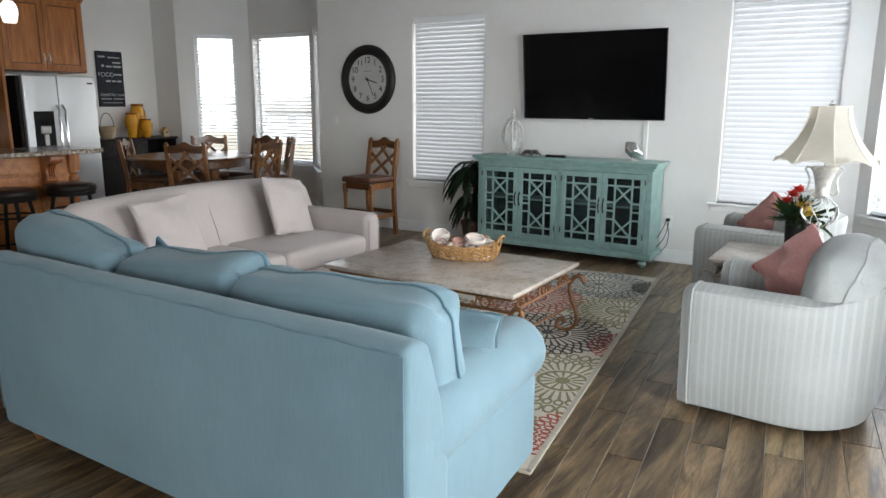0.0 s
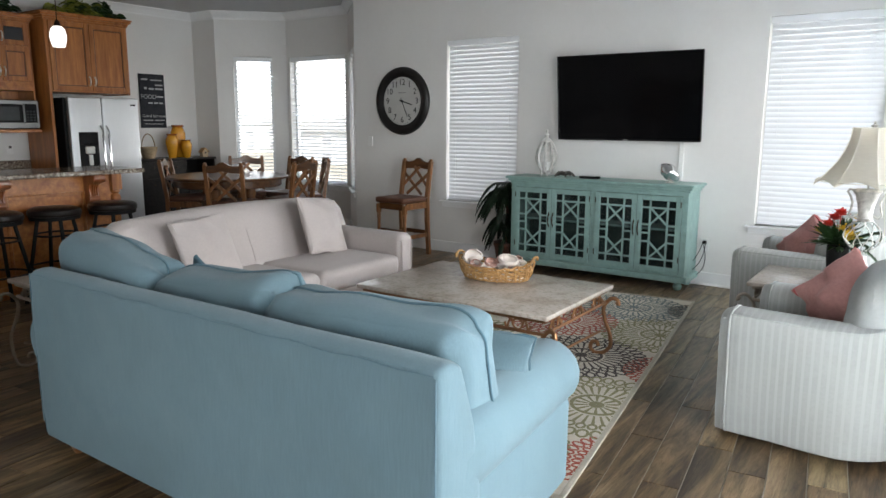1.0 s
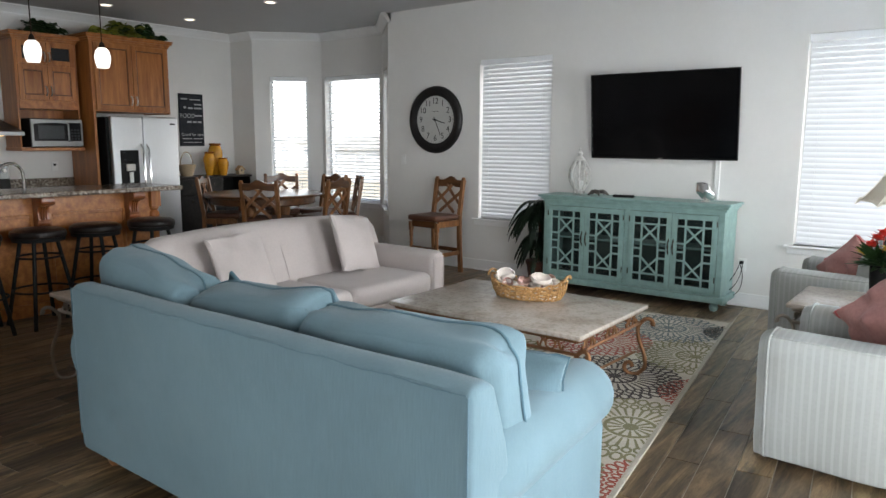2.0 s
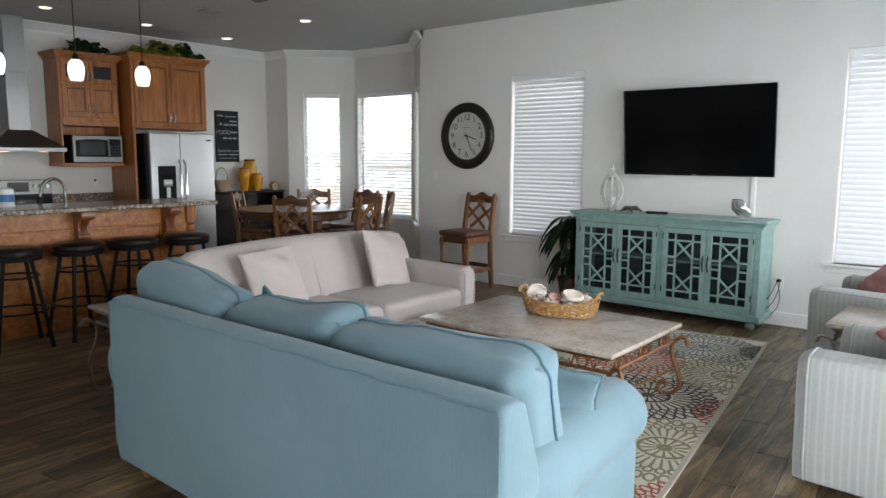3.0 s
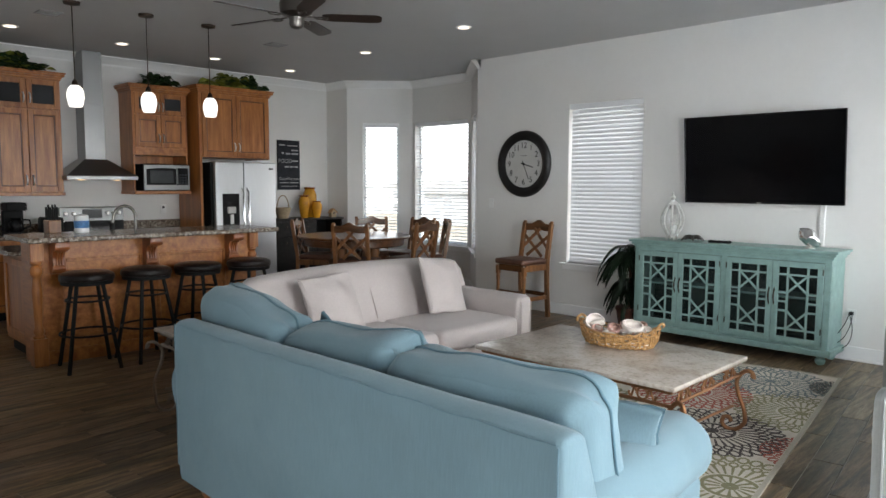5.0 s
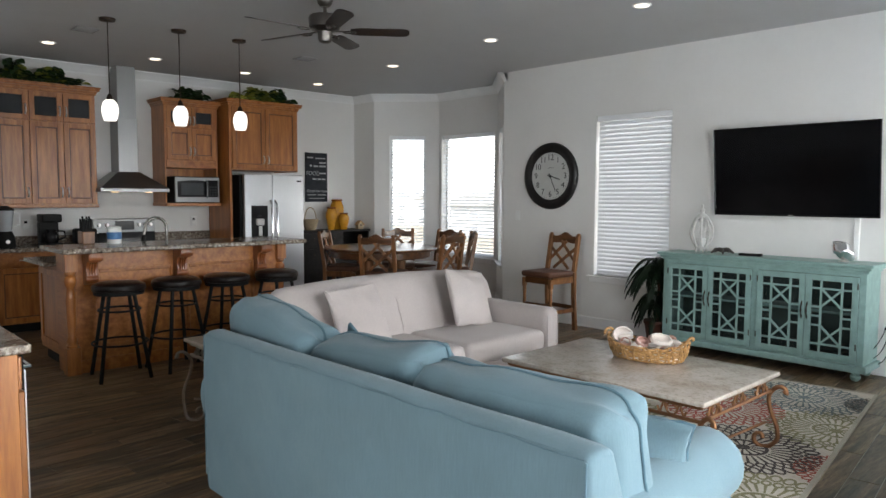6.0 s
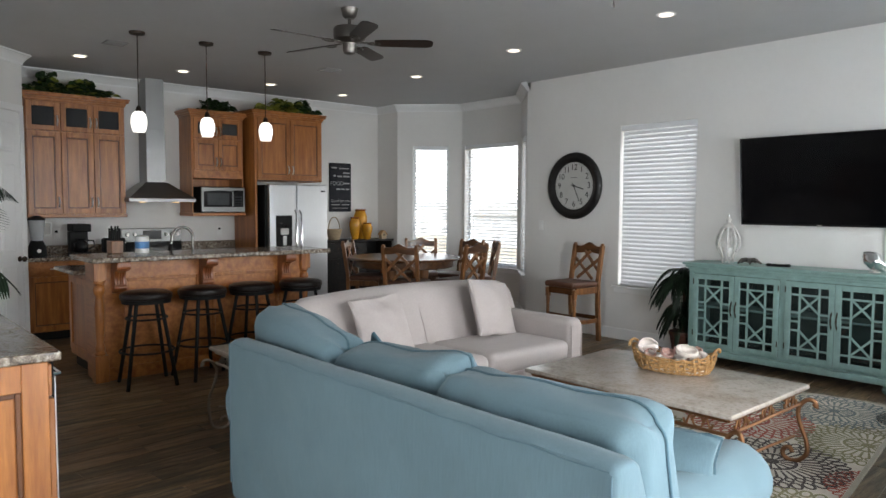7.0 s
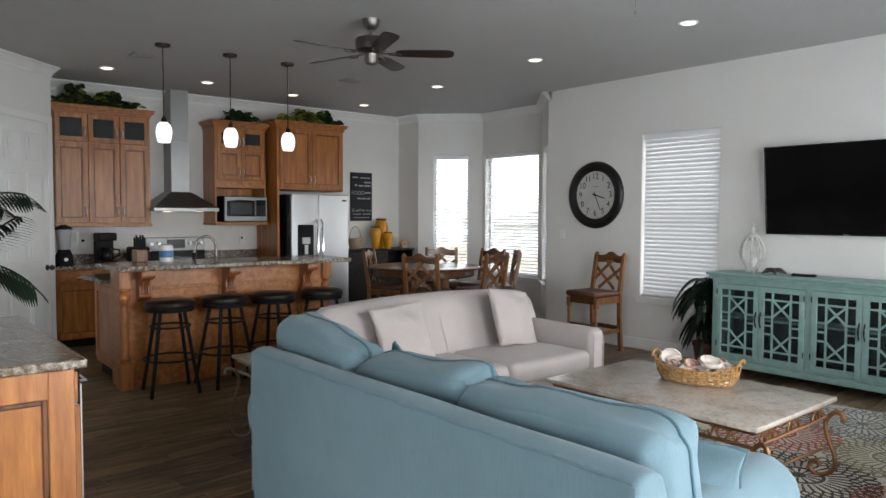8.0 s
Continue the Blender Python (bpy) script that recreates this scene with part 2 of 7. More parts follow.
LAMP_GLASS = glass("lamp_glass", (0.93, 0.97, 0.97), 0.08)
LAMP_GLASS.node_tree.nodes["Principled BSDF"].inputs["IOR"].default_value = 1.12
SHADE = fabric("cream_silk_shade", (0.84, 0.8, 0.71), var=0.03, slub=(0.4, 0.4, 3), depth=0.95)
SILVER = paint("antiqued_silver", (0.66, 0.64, 0.59), 0.42, metal=0.4, var=0.25, scale=30)
WHITEWASH = paint("whitewashed_lantern", (0.6, 0.59, 0.56), 0.5, var=0.2, scale=25)
PLASTIC = paint("white_plastic", (0.8, 0.8, 0.78), 0.35, var=0.02)
BULB = glow("lit_glass_shade", (1.0, 0.96, 0.9), 0.12)
CAN = glow("lit_can_lamp", (1.0, 0.86, 0.68), 0.2)
HOOD_LAMP = glow("lit_hood_lamp", (1.0, 0.66, 0.34), 0.3)

# ---- mesh helpers ----
def box(bm, x0, x1, y0, y1, z0, z1, bevel=0.0, seg=1, m=None):
    r = bmesh.ops.create_cube(bm, size=1.0)
    vs = r["verts"]
    for v in vs:
        v.co = Vector(((x0 + x1) / 2 + v.co.x * (x1 - x0), (y0 + y1) / 2 + v.co.y * (y1 - y0), (z0 + z1) / 2 + v.co.z * (z1 - z0)))
    if bevel:
        es = list({e for v in vs for e in v.link_edges})
        out = bmesh.ops.bevel(bm, geom=es, offset=bevel, segments=seg, affect='EDGES', profile=0.5)
        vs = list({v for f in out["faces"] for v in f.verts} | {v for v in vs if v.is_valid})
    if m is not None:
        bmesh.ops.transform(bm, matrix=m, verts=vs)
    return vs


def lathe(bm, profile, n=24, m=None):
    """A turned shape round z from (radius, height) pairs."""
    rings = []
    for r, z in profile:
        rings.append([bm.verts.new((max(r, 1e-4) * math.cos(2 * math.pi * i / n), max(r, 1e-4) * math.sin(2 * math.pi * i / n), z)) for i in range(n)])
    for a, b in zip(rings, rings[1:]):
        for i in range(n):
            bm.faces.new((a[i], a[(i + 1) % n], b[(i + 1) % n], b[i]))
    bm.faces.new(list(reversed(rings[0])))
    bm.faces.new(rings[-1])
    if m is not None:
        bmesh.ops.transform(bm, matrix=m, verts=[v for ring in rings for v in ring])


def tube(bm, pts, radius, n=8, taper=None, flat=1.0):
    """A round bar along a line of points."""
    pts = [Vector(p) for p in pts]
    rings, side = [], None
    for i, p in enumerate(pts):
        d = (pts[min(i + 1, len(pts) - 1)] - pts[max(i - 1, 0)]).normalized()
        if side is None:
            side = d.cross(Vector((0, 0, 1)) if abs(d.z) < 0.9 else Vector((1, 0, 0))).normalized()
        side = (side - d * side.dot(d)).normalized()
        up = d.cross(side)
        r = radius * (taper[i] if taper else 1.0)
        rings.append([bm.verts.new(p + side * r * math.cos(2 * math.pi * k / n) + up * r * flat * math.sin(2 * math.pi * k / n)) for k in range(n)])
    for a, b in zip(rings, rings[1:]):
        for k in range(n):
            bm.faces.new((a[k], a[(k + 1) % n], b[(k + 1) % n], b[k]))
    bm.faces.new(list(reversed(rings[0])))
    bm.faces.new(rings[-1])


def bar(bm, p, q, w, t, up=(0, 0, 1)):
    """A straight board of width w and thickness t between two points."""
    p, q = Vector(p), Vector(q)
    d = (q - p).normalized()
    s = d.cross(Vector(up)).normalized()
    u = s.cross(d)
    c = [[e + s * a * t / 2 + u * b * w / 2 for a, b in ((-1, -1), (1, -1), (1, 1), (-1, 1))] for e in (p, q)]
    v = [[bm.verts.new(x) for x in ring] for ring in c]
    for k in range(4):
        bm.faces.new((v[0][k], v[0][(k + 1) % 4], v[1][(k + 1) % 4], v[1][k]))
    bm.faces.new(list(reversed(v[0])))
    bm.faces.new(v[1])


def finish(bm, name, mat, smooth=False):
    bmesh.ops.recalc_face_normals(bm, faces=bm.faces)
    me = bpy.data.meshes.new(name)
    bm.to_mesh(me)
    bm.free()
    me.materials.append(mat)
    if smooth:
        me.shade_smooth()
        me.set_sharp_from_angle(angle=radians(40))
    return me


def part(name, bm, mat, parent=None, label="", smooth=False):
    ob = new(name, finish(bm, name, mat, smooth))
    if parent is not None:
        ob.parent = parent
    return tagged(ob, label)


def thing(name, label, category, m=None, group="", kind=""):
    ob = tagged(new(name), label, category, group, kind)
    ob.empty_display_size = 0.1
    if m is not None:
        ob.matrix_world = m
    return ob


def boxpart(name, mat, parent, x0, x1, y0, y1, z0, z1, bevel=0.004, seg=1, label="", smooth=False):
    bm = bmesh.new()
    box(bm, x0, x1, y0, y1, z0, z1, bevel, seg)
    return part(name, bm, mat, parent, label, smooth)


# ---- the shell of the room ----
CH = 3.05
W = 6.72
KX = -9.25


def facing(p0, p1):
    """Pose whose x runs along a wall and whose y points out of the room."""
    a = math.atan2(p1[1] - p0[1], p1[0] - p0[0])
    return Matrix.Translation((p0[0], p0[1], 0)) @ Matrix.Rotation(a, 4, 'Z'), math.hypot(p1[0] - p0[0], p1[1] - p0[1])


def wall(name, p0, p1, openings=(), label="light warm grey painted plaster wall"):
    m, n = facing(p0, p1)
    bm = bmesh.new()
    s = 0.0
    for a, b, lo, hi in openings:
        box(bm, s, a, 0, 0.16, 0, CH)
        box(bm, a, b, 0, 0.16, 0, lo)
        box(bm, a, b, 0, 0.16, hi, CH)
        s = b
    box(bm, s, n, 0, 0.16, 0, CH)
    ob = tagged(part(name, bm, WALL), label, "wall", kind="structure")
    ob.matrix_world = m
    base = bmesh.new()
    box(base, 0.0, n, -0.016, -0.001, 0, 0.125, 0.004)
    box(base, 0.0, n, -0.021, -0.001, 0, 0.018, 0.004)
    tagged(part("baseboard", base, TRIM), "white painted baseboard along the wall", "baseboard", kind="structure").matrix_world = m
    return m


def blind_material(name, share):
    m, nt, b = material(name)
    b.inputs["Base Color"].default_value = (0.86, 0.87, 0.88, 1)
    b.inputs["Roughness"].default_value = 0.5
    tr = nt.nodes.new("ShaderNodeBsdfTranslucent")
    tr.inputs[0].default_value = (0.85, 0.9, 0.95, 1)
    mx = nt.nodes.new("ShaderNodeMixShader")
    mx.inputs[0].default_value = share
    nt.links.new(b.outputs[0], mx.inputs[1])
    nt.links.new(tr.outputs[0], mx.inputs[2])
    nt.links.new(mx.outputs[0], nt.nodes["Material Output"].inputs[0])
    return m


SLAT = blind_material("closed_blind_slat", 0.13)
SLAT_OPEN = blind_material("open_blind_slat", 0.75)
PANE, _nt, _b = material("window_pane")
_gl = _nt.nodes.new("ShaderNodeBsdfGlossy")
_gl.inputs["Roughness"].default_value = 0.02
_tr = _nt.nodes.new("ShaderNodeBsdfTransparent")
_mx = _nt.nodes.new("ShaderNodeMixShader")
_mx.inputs[0].default_value = 0.06
_nt.links.new(_tr.outputs[0], _mx.inputs[1])
_nt.links.new(_gl.outputs[0], _mx.inputs[2])
_nt.links.new(_mx.outputs[0], _nt.nodes["Material Output"].inputs[0])
slat_meshes = {}


def window(name, m, a, b, lo, hi, tilt, step=0.05, sill=True, label="", blind_to=None, sashes=True):
    """A window in a wall's opening: vinyl frame, two sashes, sill, blind with slats."""
    ob = tagged(new(name), label or "white vinyl window with white slatted blind lowered", "window", kind="structure")
    ob.matrix_world = m
    fr = bmesh.new()
    for x0, x1, z0, z1 in ((a, a + 0.04, lo, hi), (b - 0.04, b, lo, hi), (a + 0.04, b - 0.04, lo, lo + 0.05), (a + 0.04, b - 0.04, hi - 0.05, hi)):
        box(fr, x0, x1, 0.09, 0.15, z0, z1, 0.004)
    mid = (lo + hi) / 2
    if sashes:
        box(fr, a + 0.04, b - 0.04, 0.1, 0.14, mid - 0.025, mid + 0.025, 0.004)
    part("window_frame", fr, TRIM, ob)
    for z0, z1 in ((lo + 0.05, mid - 0.025), (mid + 0.025, hi - 0.05)) if sashes else ((lo + 0.05, hi - 0.05),):
        g = boxpart("pane", PANE, ob, a + 0.04, b - 0.04, 0.118, 0.124, z0, z1, 0)
        g.visible_shadow = False
    if sill:
        bm = bmesh.new()
        box(bm, a - 0.07, b + 0.07, -0.045, 0.09, lo - 0.02, lo, 0.005)
        part("window_sill", bm, TRIM, ob)
        bm = bmesh.new()
        box(bm, a - 0.045, b + 0.045, -0.016, -0.001, lo - 0.075, lo - 0.02, 0.004)
        part("apron", bm, TRIM, ob)
    boxpart("headrail", BLIND, ob, a + 0.006, b - 0.006, 0.01, 0.07, hi - 0.06, hi - 0.002)
    key = (round(b - a, 3), tilt)
    if key not in slat_meshes:
        bm = bmesh.new()
        w, c = (b - a) - 0.03, 0.0016
        sec = [(-0.025, -0.002), (-0.012, 0.0015), (0.0, 0.003), (0.012, 0.0015), (0.025, -0.002)]
        rot = Matrix.Rotation(radians(tilt), 4, 'X')
        top = [[bm.verts.new(rot @ Vector((x, y, z + c))) for y, z in sec] for x in (0, w)]
        low = [[bm.verts.new(rot @ Vector((x, y, z))) for y, z in sec] for x in (0, w)]
        for i in range(4):
            bm.faces.new((top[0][i], top[1][i], top[1][i + 1], top[0][i + 1]))
            bm.faces.new((low[0][i], low[0][i + 1], low[1][i + 1], low[1][i]))
        for i in (0, 4):
            bm.faces.new((top[0][i], top[1][i], low[1][i], low[0][i]))
        slat_meshes[key] = finish(bm, "slat", SLAT if tilt > 30 else SLAT_OPEN)
    z = hi - 0.085
    end = blind_to if blind_to else lo + 0.03
    while z > end:
        s = new("slat", slat_meshes[key])
        s.parent = ob
        s.location = (a + 0.015, 0.045, z)
        z -= step
    boxpart("bottom_rail", BLIND, ob, a + 0.015, b - 0.015, 0.025, 0.065, z + step - 0.045, z + step - 0.02)
    cords = bmesh.new()
    for x in (a + 0.12, b - 0.12):
        tube(cords, [(x, 0.016, hi - 0.06), (x, 0.016, z + step - 0.02)], 0.0015, 4)
    part("ladder_cord", cords, BLIND, ob)
    return ob


S2 = math.sqrt(0.5)
m_kitchen = wall("wall_west", (KX, 1.6), (KX, W))
wall("wall_nook", (KX, W), (-8.73, W))
NW = (0.24, 0.80, 0.60, 2.42)
m_b1 = wall("wall_bay_1", (-8.73, W), (-8.02, 7.43), [NW])
CW = (0.06, 1.16, 0.60, 2.42)
m_b2 = wall("wall_bay_2", (-8.02, 7.43), (-6.80, 7.43), [CW])
m_b3 = wall("wall_bay_3", (-6.80, 7.43), (-6.05, W), [NW])
L0 = -6.05
W1 = (-4.66 - L0, -3.735 - L0, 0.605, 2.40)
W2 = (-1.30 - L0, -0.39 - L0, 0.605, 2.40)
m_tv = wall("wall_north", (L0, W), (-0.2, W), [W1, W2])
DW = (0.13, 1.2, 0.605, 2.40)
m_d = wall("wall_corner", (-0.2, W), (0.8, 5.72), [DW])
EW = ((0.12, 1.28, 0.605, 2.4), (2.9, 4.5, 0.05, 2.4))
m_e = wall("wall_east", (0.8, 5.72), (0.8, -2.5), EW)
# unseen opening, added to let fill light in from behind the camera
SW = ((0.5, 2.3, 0.05, 2.4),)
m_s = wall("wall_south", (0.8, -2.5), (-6.9, -2.5), SW)
wall("wall_south_west", (-6.9, -2.5), (-6.9, 0.0))
m_p = wall("wall_pantry", (-6.9, 0.0), (-8.5, 1.6))
wall("wall_pantry_side", (-8.5, 1.6), (KX, 1.6))

window("window_1", m_tv, *W1, 67, 0.046)
window("window_2", m_tv, *W2, 67, 0.046)
window("window_3", m_b1, *NW, 9, label="narrow white bay window with its blind slats open", sashes=False)
window("window_4", m_b2, *CW, 9, label="wide white bay window with its blind slats open", sashes=False)
window("window_5", m_b3, *NW, 9, label="narrow white bay window with its blind slats open", sashes=False)
window("window_6", m_d, *DW, 10)
for i, o in enumerate(EW):
    window("window_%d" % (7 + i), m_e, *o, 10, sill=o[2] > 0.3)

# unseen window, made up for the south fill lamp
window("window_9", m_s, *SW[0], 10, sill=False)

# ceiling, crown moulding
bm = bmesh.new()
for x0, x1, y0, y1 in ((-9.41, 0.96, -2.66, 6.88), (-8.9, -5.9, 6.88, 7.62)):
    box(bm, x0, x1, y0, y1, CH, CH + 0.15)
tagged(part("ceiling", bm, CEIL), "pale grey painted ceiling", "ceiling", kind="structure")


def crown(path):
    bm = bmesh.new()
    prof = [(0.0, -0.11), (0.012, -0.11), (0.016, -0.09), (0.05, -0.045), (0.075, -0.02), (0.09, -0.016), (0.09, 0.0), (0.0, 0.0)]
    rings = []
    n = len(path)
    for i, p in enumerate(path):
        p = Vector(p)
        a = (p - Vector(path[i - 1])).normalized() if i else (Vector(path[1]) - p).normalized()
        b = (Vector(path[i + 1]) - p).normalized() if i < n - 1 else a
        na, nb = Vector((a.y, -a.x)), Vector((b.y, -b.x))
        k = (na + nb).normalized()
        k = k / max(0.3, k.dot(na))
        rings.append([bm.verts.new((p.x + k.x * d, p.y + k.y * d, CH - 0.001 + z)) for d, z in prof])
    for a, b in zip(rings, rings[1:]):
        for j in range(len(prof)):
            bm.faces.new((a[j], a[(j + 1) % len(prof)], b[(j + 1) % len(prof)], b[j]))
    tagged(part("crown_moulding", bm, TRIM), "white crown moulding along the ceiling", "trim", kind="structure")


crown([(-6.9, -2.5), (-6.9, 0.0), (-8.5, 1.6), (KX, 1.6), (KX, W), (-8.73, W), (-8.02, 7.43), (-6.80, 7.43), (-6.05, W), (-6.0, W)])

# outside
OUT = paint("sandy_grass_ground", (0.36, 0.33, 0.27), 0.9, var=0.25, scale=0.6)
bm = bmesh.new()
bmesh.ops.create_grid(bm, x_segments=8, y_segments=8, size=900)
g = tagged(part("ground", bm, OUT), "pale sandy grass round the house", "ground", kind="structure")
g.location = (0, 0, -3.2)

# the sky's light in the large openings beside the camera, and in the bay; the south lamp behind it is an added fill
daylight("daylight_east_1", 1.5, 2.2, 15, look((1.02, 2.02, 1.25), (-4, 2.02, 0.9)))
# added fill for the north wall and the sofa's back
daylight("fill_south", 1.7, 2.2, 12.5, look((-0.6, -2.72, 1.25), (-0.6, 2.0, 1.0)))
daylight("daylight_east_2", 1.1, 1.7, 8, look((1.02, 5.02, 1.5), (-4, 4.6, 0.9)))
daylight("daylight_corner", 1.0, 1.7, 2.5, look((0.43, 6.35, 1.5), (-0.57, 5.35, 1.3)))

# ---- soft furniture ----
def puffed(p, w, d, h, round_=0.35, wob=0.012, seed=0.0, fat=0.55, pinch=0.0):
    """Where a point of the cube from -1 to 1 comes to lie on a stuffed cushion w x d x h."""
    x, y, z = p
    ex = (1 - abs(x) ** 4) * (1 - abs(z) ** 4)
    if pinch:
        x, z = x * (1 - pinch * (1 - z * z) * x * x), z * (1 - pinch * (1 - x * x) * z * z)
        ex = (1 - x * x) * (1 - z * z) ** 0.8
    l = max(abs(x), abs(z))
    s = 1 + (l / math.hypot(x, z) - 1) * round_ * (l - 0.7) / 0.3 if l > 0.7 else 1
    nx = noise.noise(Vector((x * 2 + seed, y * 1.5, z * 2 + seed * 1.7)))
    fold = noise.noise(Vector((x * 6 + seed, y * 3, z * 6 - seed))) * 0.18
    yy = y * (fat + (1 - fat) * ex) + (nx + fold) * wob / (d / 2) * (0.25 + ex)
    ax, az = 1 - 0.07 * abs(y) ** 3, 1 - 0.16 * abs(y) ** 3
    return Vector((x * s * ax * w / 2 + nx * wob * 0.5, yy * d / 2, z * s * az * h / 2 + (nx + fold) * wob))


def puff(bm, w, d, h, cuts=13, **shape):
    r = bmesh.ops.create_cube(bm, size=2.0)
    es = list({e for v in r["verts"] for e in v.link_edges})
    bmesh.ops.subdivide_edges(bm, edges=es, cuts=cuts, use_grid_fill=True)
    for v in bm.verts:
        v.co = puffed(v.co, w, d, h, **shape)


def rim(y, w, d, h, n=10, **shape):
    """Points round a cushion's edge, for its piping."""
    ring = []
    for (x0, z0), (x1, z1) in (((1, -1), (1, 1)), ((1, 1), (-1, 1)), ((-1, 1), (-1, -1)), ((-1, -1), (1, -1))):
        for i in range(n):
            ring.append(puffed((x0 + (x1 - x0) * i / n, y, z0 + (z1 - z0) * i / n), w, d, h, **shape) * 1.004)
    return ring + ring[:2]


def cushion(name, w, h, d, mat, m, parent=None, seed=0.0, piping=None, label="", wob=0.014, fat=0.5, pinch=0.0):
    bm = bmesh.new()
    shape = dict(seed=seed, wob=wob, fat=fat, pinch=pinch, round_=0.05 if pinch else 0.35)
    puff(bm, w, d, h, **shape)
    ob = part(name, bm, mat, parent, label, smooth=True)
    ob.matrix_local = m
    if piping is not None:
        for y in ((-0.86, 0.86) if d > 0.25 else (0.0,)):
            bm = bmesh.new()
            tube(bm, rim(y, w, d, h, **shape), 0.0055, 6)
            part("piping", bm, piping, ob, smooth=True)
    return ob


def soft_box(bm, x0, x1, y0, y1, z0, z1, r=0.05, seg=4, wob=0.006, seed=0.0):
    vs = box(bm, x0, x1, y0, y1, z0, z1, r, seg)
    es = [e for e in bm.edges if e.calc_length() > 0.2]
    bmesh.ops.subdivide_edges(bm, edges=es, cuts=7, use_grid_fill=True)
    for v in bm.verts:
        n = noise.noise(v.co * 4 + Vector((seed, seed, 0)))
        n2 = noise.noise(v.co * 11 + Vector((seed, 0, seed)))
        v.co += Vector((n, noise.noise(v.co * 4 + Vector((9, 0, seed))), n2 * 0.5)) * wob


def seam(pts, parent, mat, r=0.004, name="seam"):
    bm = bmesh.new()
    tube(bm, pts, r, 6)
    return part(name, bm, mat, parent, smooth=True)


def rolled_arm(parent, xc, y0, y1, zc, r, x_in, x_out, z0, mat, skew=0.0, name="arm", rear=(0.9, 0.975), grow=0.0):
    """A sofa arm: a fat roll over an upright panel, in one cover."""
    prof = []
    for i in range(15):
        a = radians(-50 + 280 * i / 14)
        prof.append((xc + r * math.cos(a), zc + r * math.sin(a)))
    lo, hi = min(x_in, x_out), max(x_in, x_out)
    prof = [(hi, z0), (hi, zc - r * 0.9)] + prof + [(lo, zc - r * 0.9), (lo, z0)]
    bm = bmesh.new()
    rings = []
    ys = [y0, y0 + 0.02, y0 + 0.06] + [y0 + 0.06 + (y1 - y0 - 0.12) * i / 9 for i in range(1, 10)] + [y1 - 0.02, y1]
    cx, cz = (lo + hi) / 2, (zc + z0) / 2
    for k, y in enumerate(ys):
        s = rear[k] if k < 2 else (0.975, 0.9)[k - len(ys) + 2] if k > len(ys) - 3 else 1.0
        ring = []
        g = min(1.0, (y - y0) / grow) if grow else 1.0
        g = g * g * (3 - 2 * g)
        for x, z in prof:
            w = noise.noise(Vector((x * 5, y * 5, z * 5))) * 0.008 * g
            x = hi + (x - hi) * g if x > hi else x
            ring.append(bm.verts.new((cx + (x - cx) * s + w + skew * (y - y0), y, max(z0, cz + (z - cz) * s + w))))
        rings.append(ring)
    for a, b in zip(rings, rings[1:]):
        for j in range(len(prof)):
            bm.faces.new((a[j], a[(j + 1) % len(prof)], b[(j + 1) % len(prof)], b[j]))
    bm.faces.new(rings[0])
    bm.faces.new(list(reversed(rings[-1])))
    return part(name, bm, mat, parent, smooth=True)


def turned_foot(parent, x, y, mat, h=0.09, r=0.035, name="foot"):
    bm = bmesh.new()
    lathe(bm, [(r * 0.5, 0), (r * 0.8, h * 0.15), (r, h * 0.45), (r * 0.75, h * 0.8), (r * 1.05, h)], 14, Matrix.Translation((x, y, 0)))
    return part(name, bm, mat, parent, smooth=True)


def boxed(p, w, d, h, r, bulge, seed, droop=0.0):
    """Where a point of the cube from -1 to 1 comes to lie on a stuffed cushion with full, rounded edges."""
    p = [math.sin(c * math.pi / 2) for c in p]
    half = (w / 2, d / 2, h / 2)
    q = [max(-(a - r), min(a - r, c * a)) for c, a in zip(p, half)]
    n = Vector([c * a - b for c, a, b in zip(p, half, q)])
    v = Vector(q) + (n.normalized() * r if n.length > 1e-6 else n)
    ex, ez = 1 - p[0] ** 2, 1 - p[2] ** 2
    v.y += p[1] * bulge * ex * ez
    v.z += abs(p[2]) * p[2] * bulge * 0.35 * ex
    corner = (abs(p[0]) * abs(p[2])) ** 3
    v += Vector((0.5, 1, 0.6)) * 0.016 * corner * math.sin(9 * math.atan2(p[2], p[0]) + seed * 3 + 5 * p[1])
    f = v * 6 + Vector((seed, seed * 1.7, 0))
    v.z += 0.02 * noise.noise(v * 4.0 + Vector((seed, 0, 0))) + 0.005 * noise.noise(f * 1.7)
    v.y += 0.014 * noise.noise(f) + 0.006 * noise.noise(f * 2.3)
    v.z -= droop * (2 * v.x / w) ** 2
    return v


def boxed_cushion(name, w, d, h, mat, m, parent, seed, r=0.085, bulge=0.035, droop=0.0, piping=None, at=(0.35,)):
    bm = bmesh.new()
    c = bmesh.ops.create_cube(bm, size=2.0)
    bmesh.ops.subdivide_edges(bm, edges=list({e for v in c["verts"] for e in v.link_edges}), cuts=23, use_grid_fill=True)
    for v in bm.verts:
        v.co = boxed(v.co, w, d, h, r, bulge, seed, droop)
    ob = part(name, bm, mat, parent, smooth=True)
    ob.matrix_local = m
    for y in at if piping is not None else ():
        ring = []
        for (x0, z0), (x1, z1) in (((1, -1), (1, 1)), ((1, 1), (-1, 1)), ((-1, 1), (-1, -1)), ((-1, -1), (1, -1))):
            for i in range(24):
                ring.append(boxed((x0 + (x1 - x0) * i / 24, y, z0 + (z1 - z0) * i / 24), w, d, h, r, bulge, seed, droop) * 1.006)
        bm = bmesh.new()
        tube(bm, ring + ring[:2], 0.0055, 6)
        part("piping", bm, piping, ob, smooth=True)
    return ob


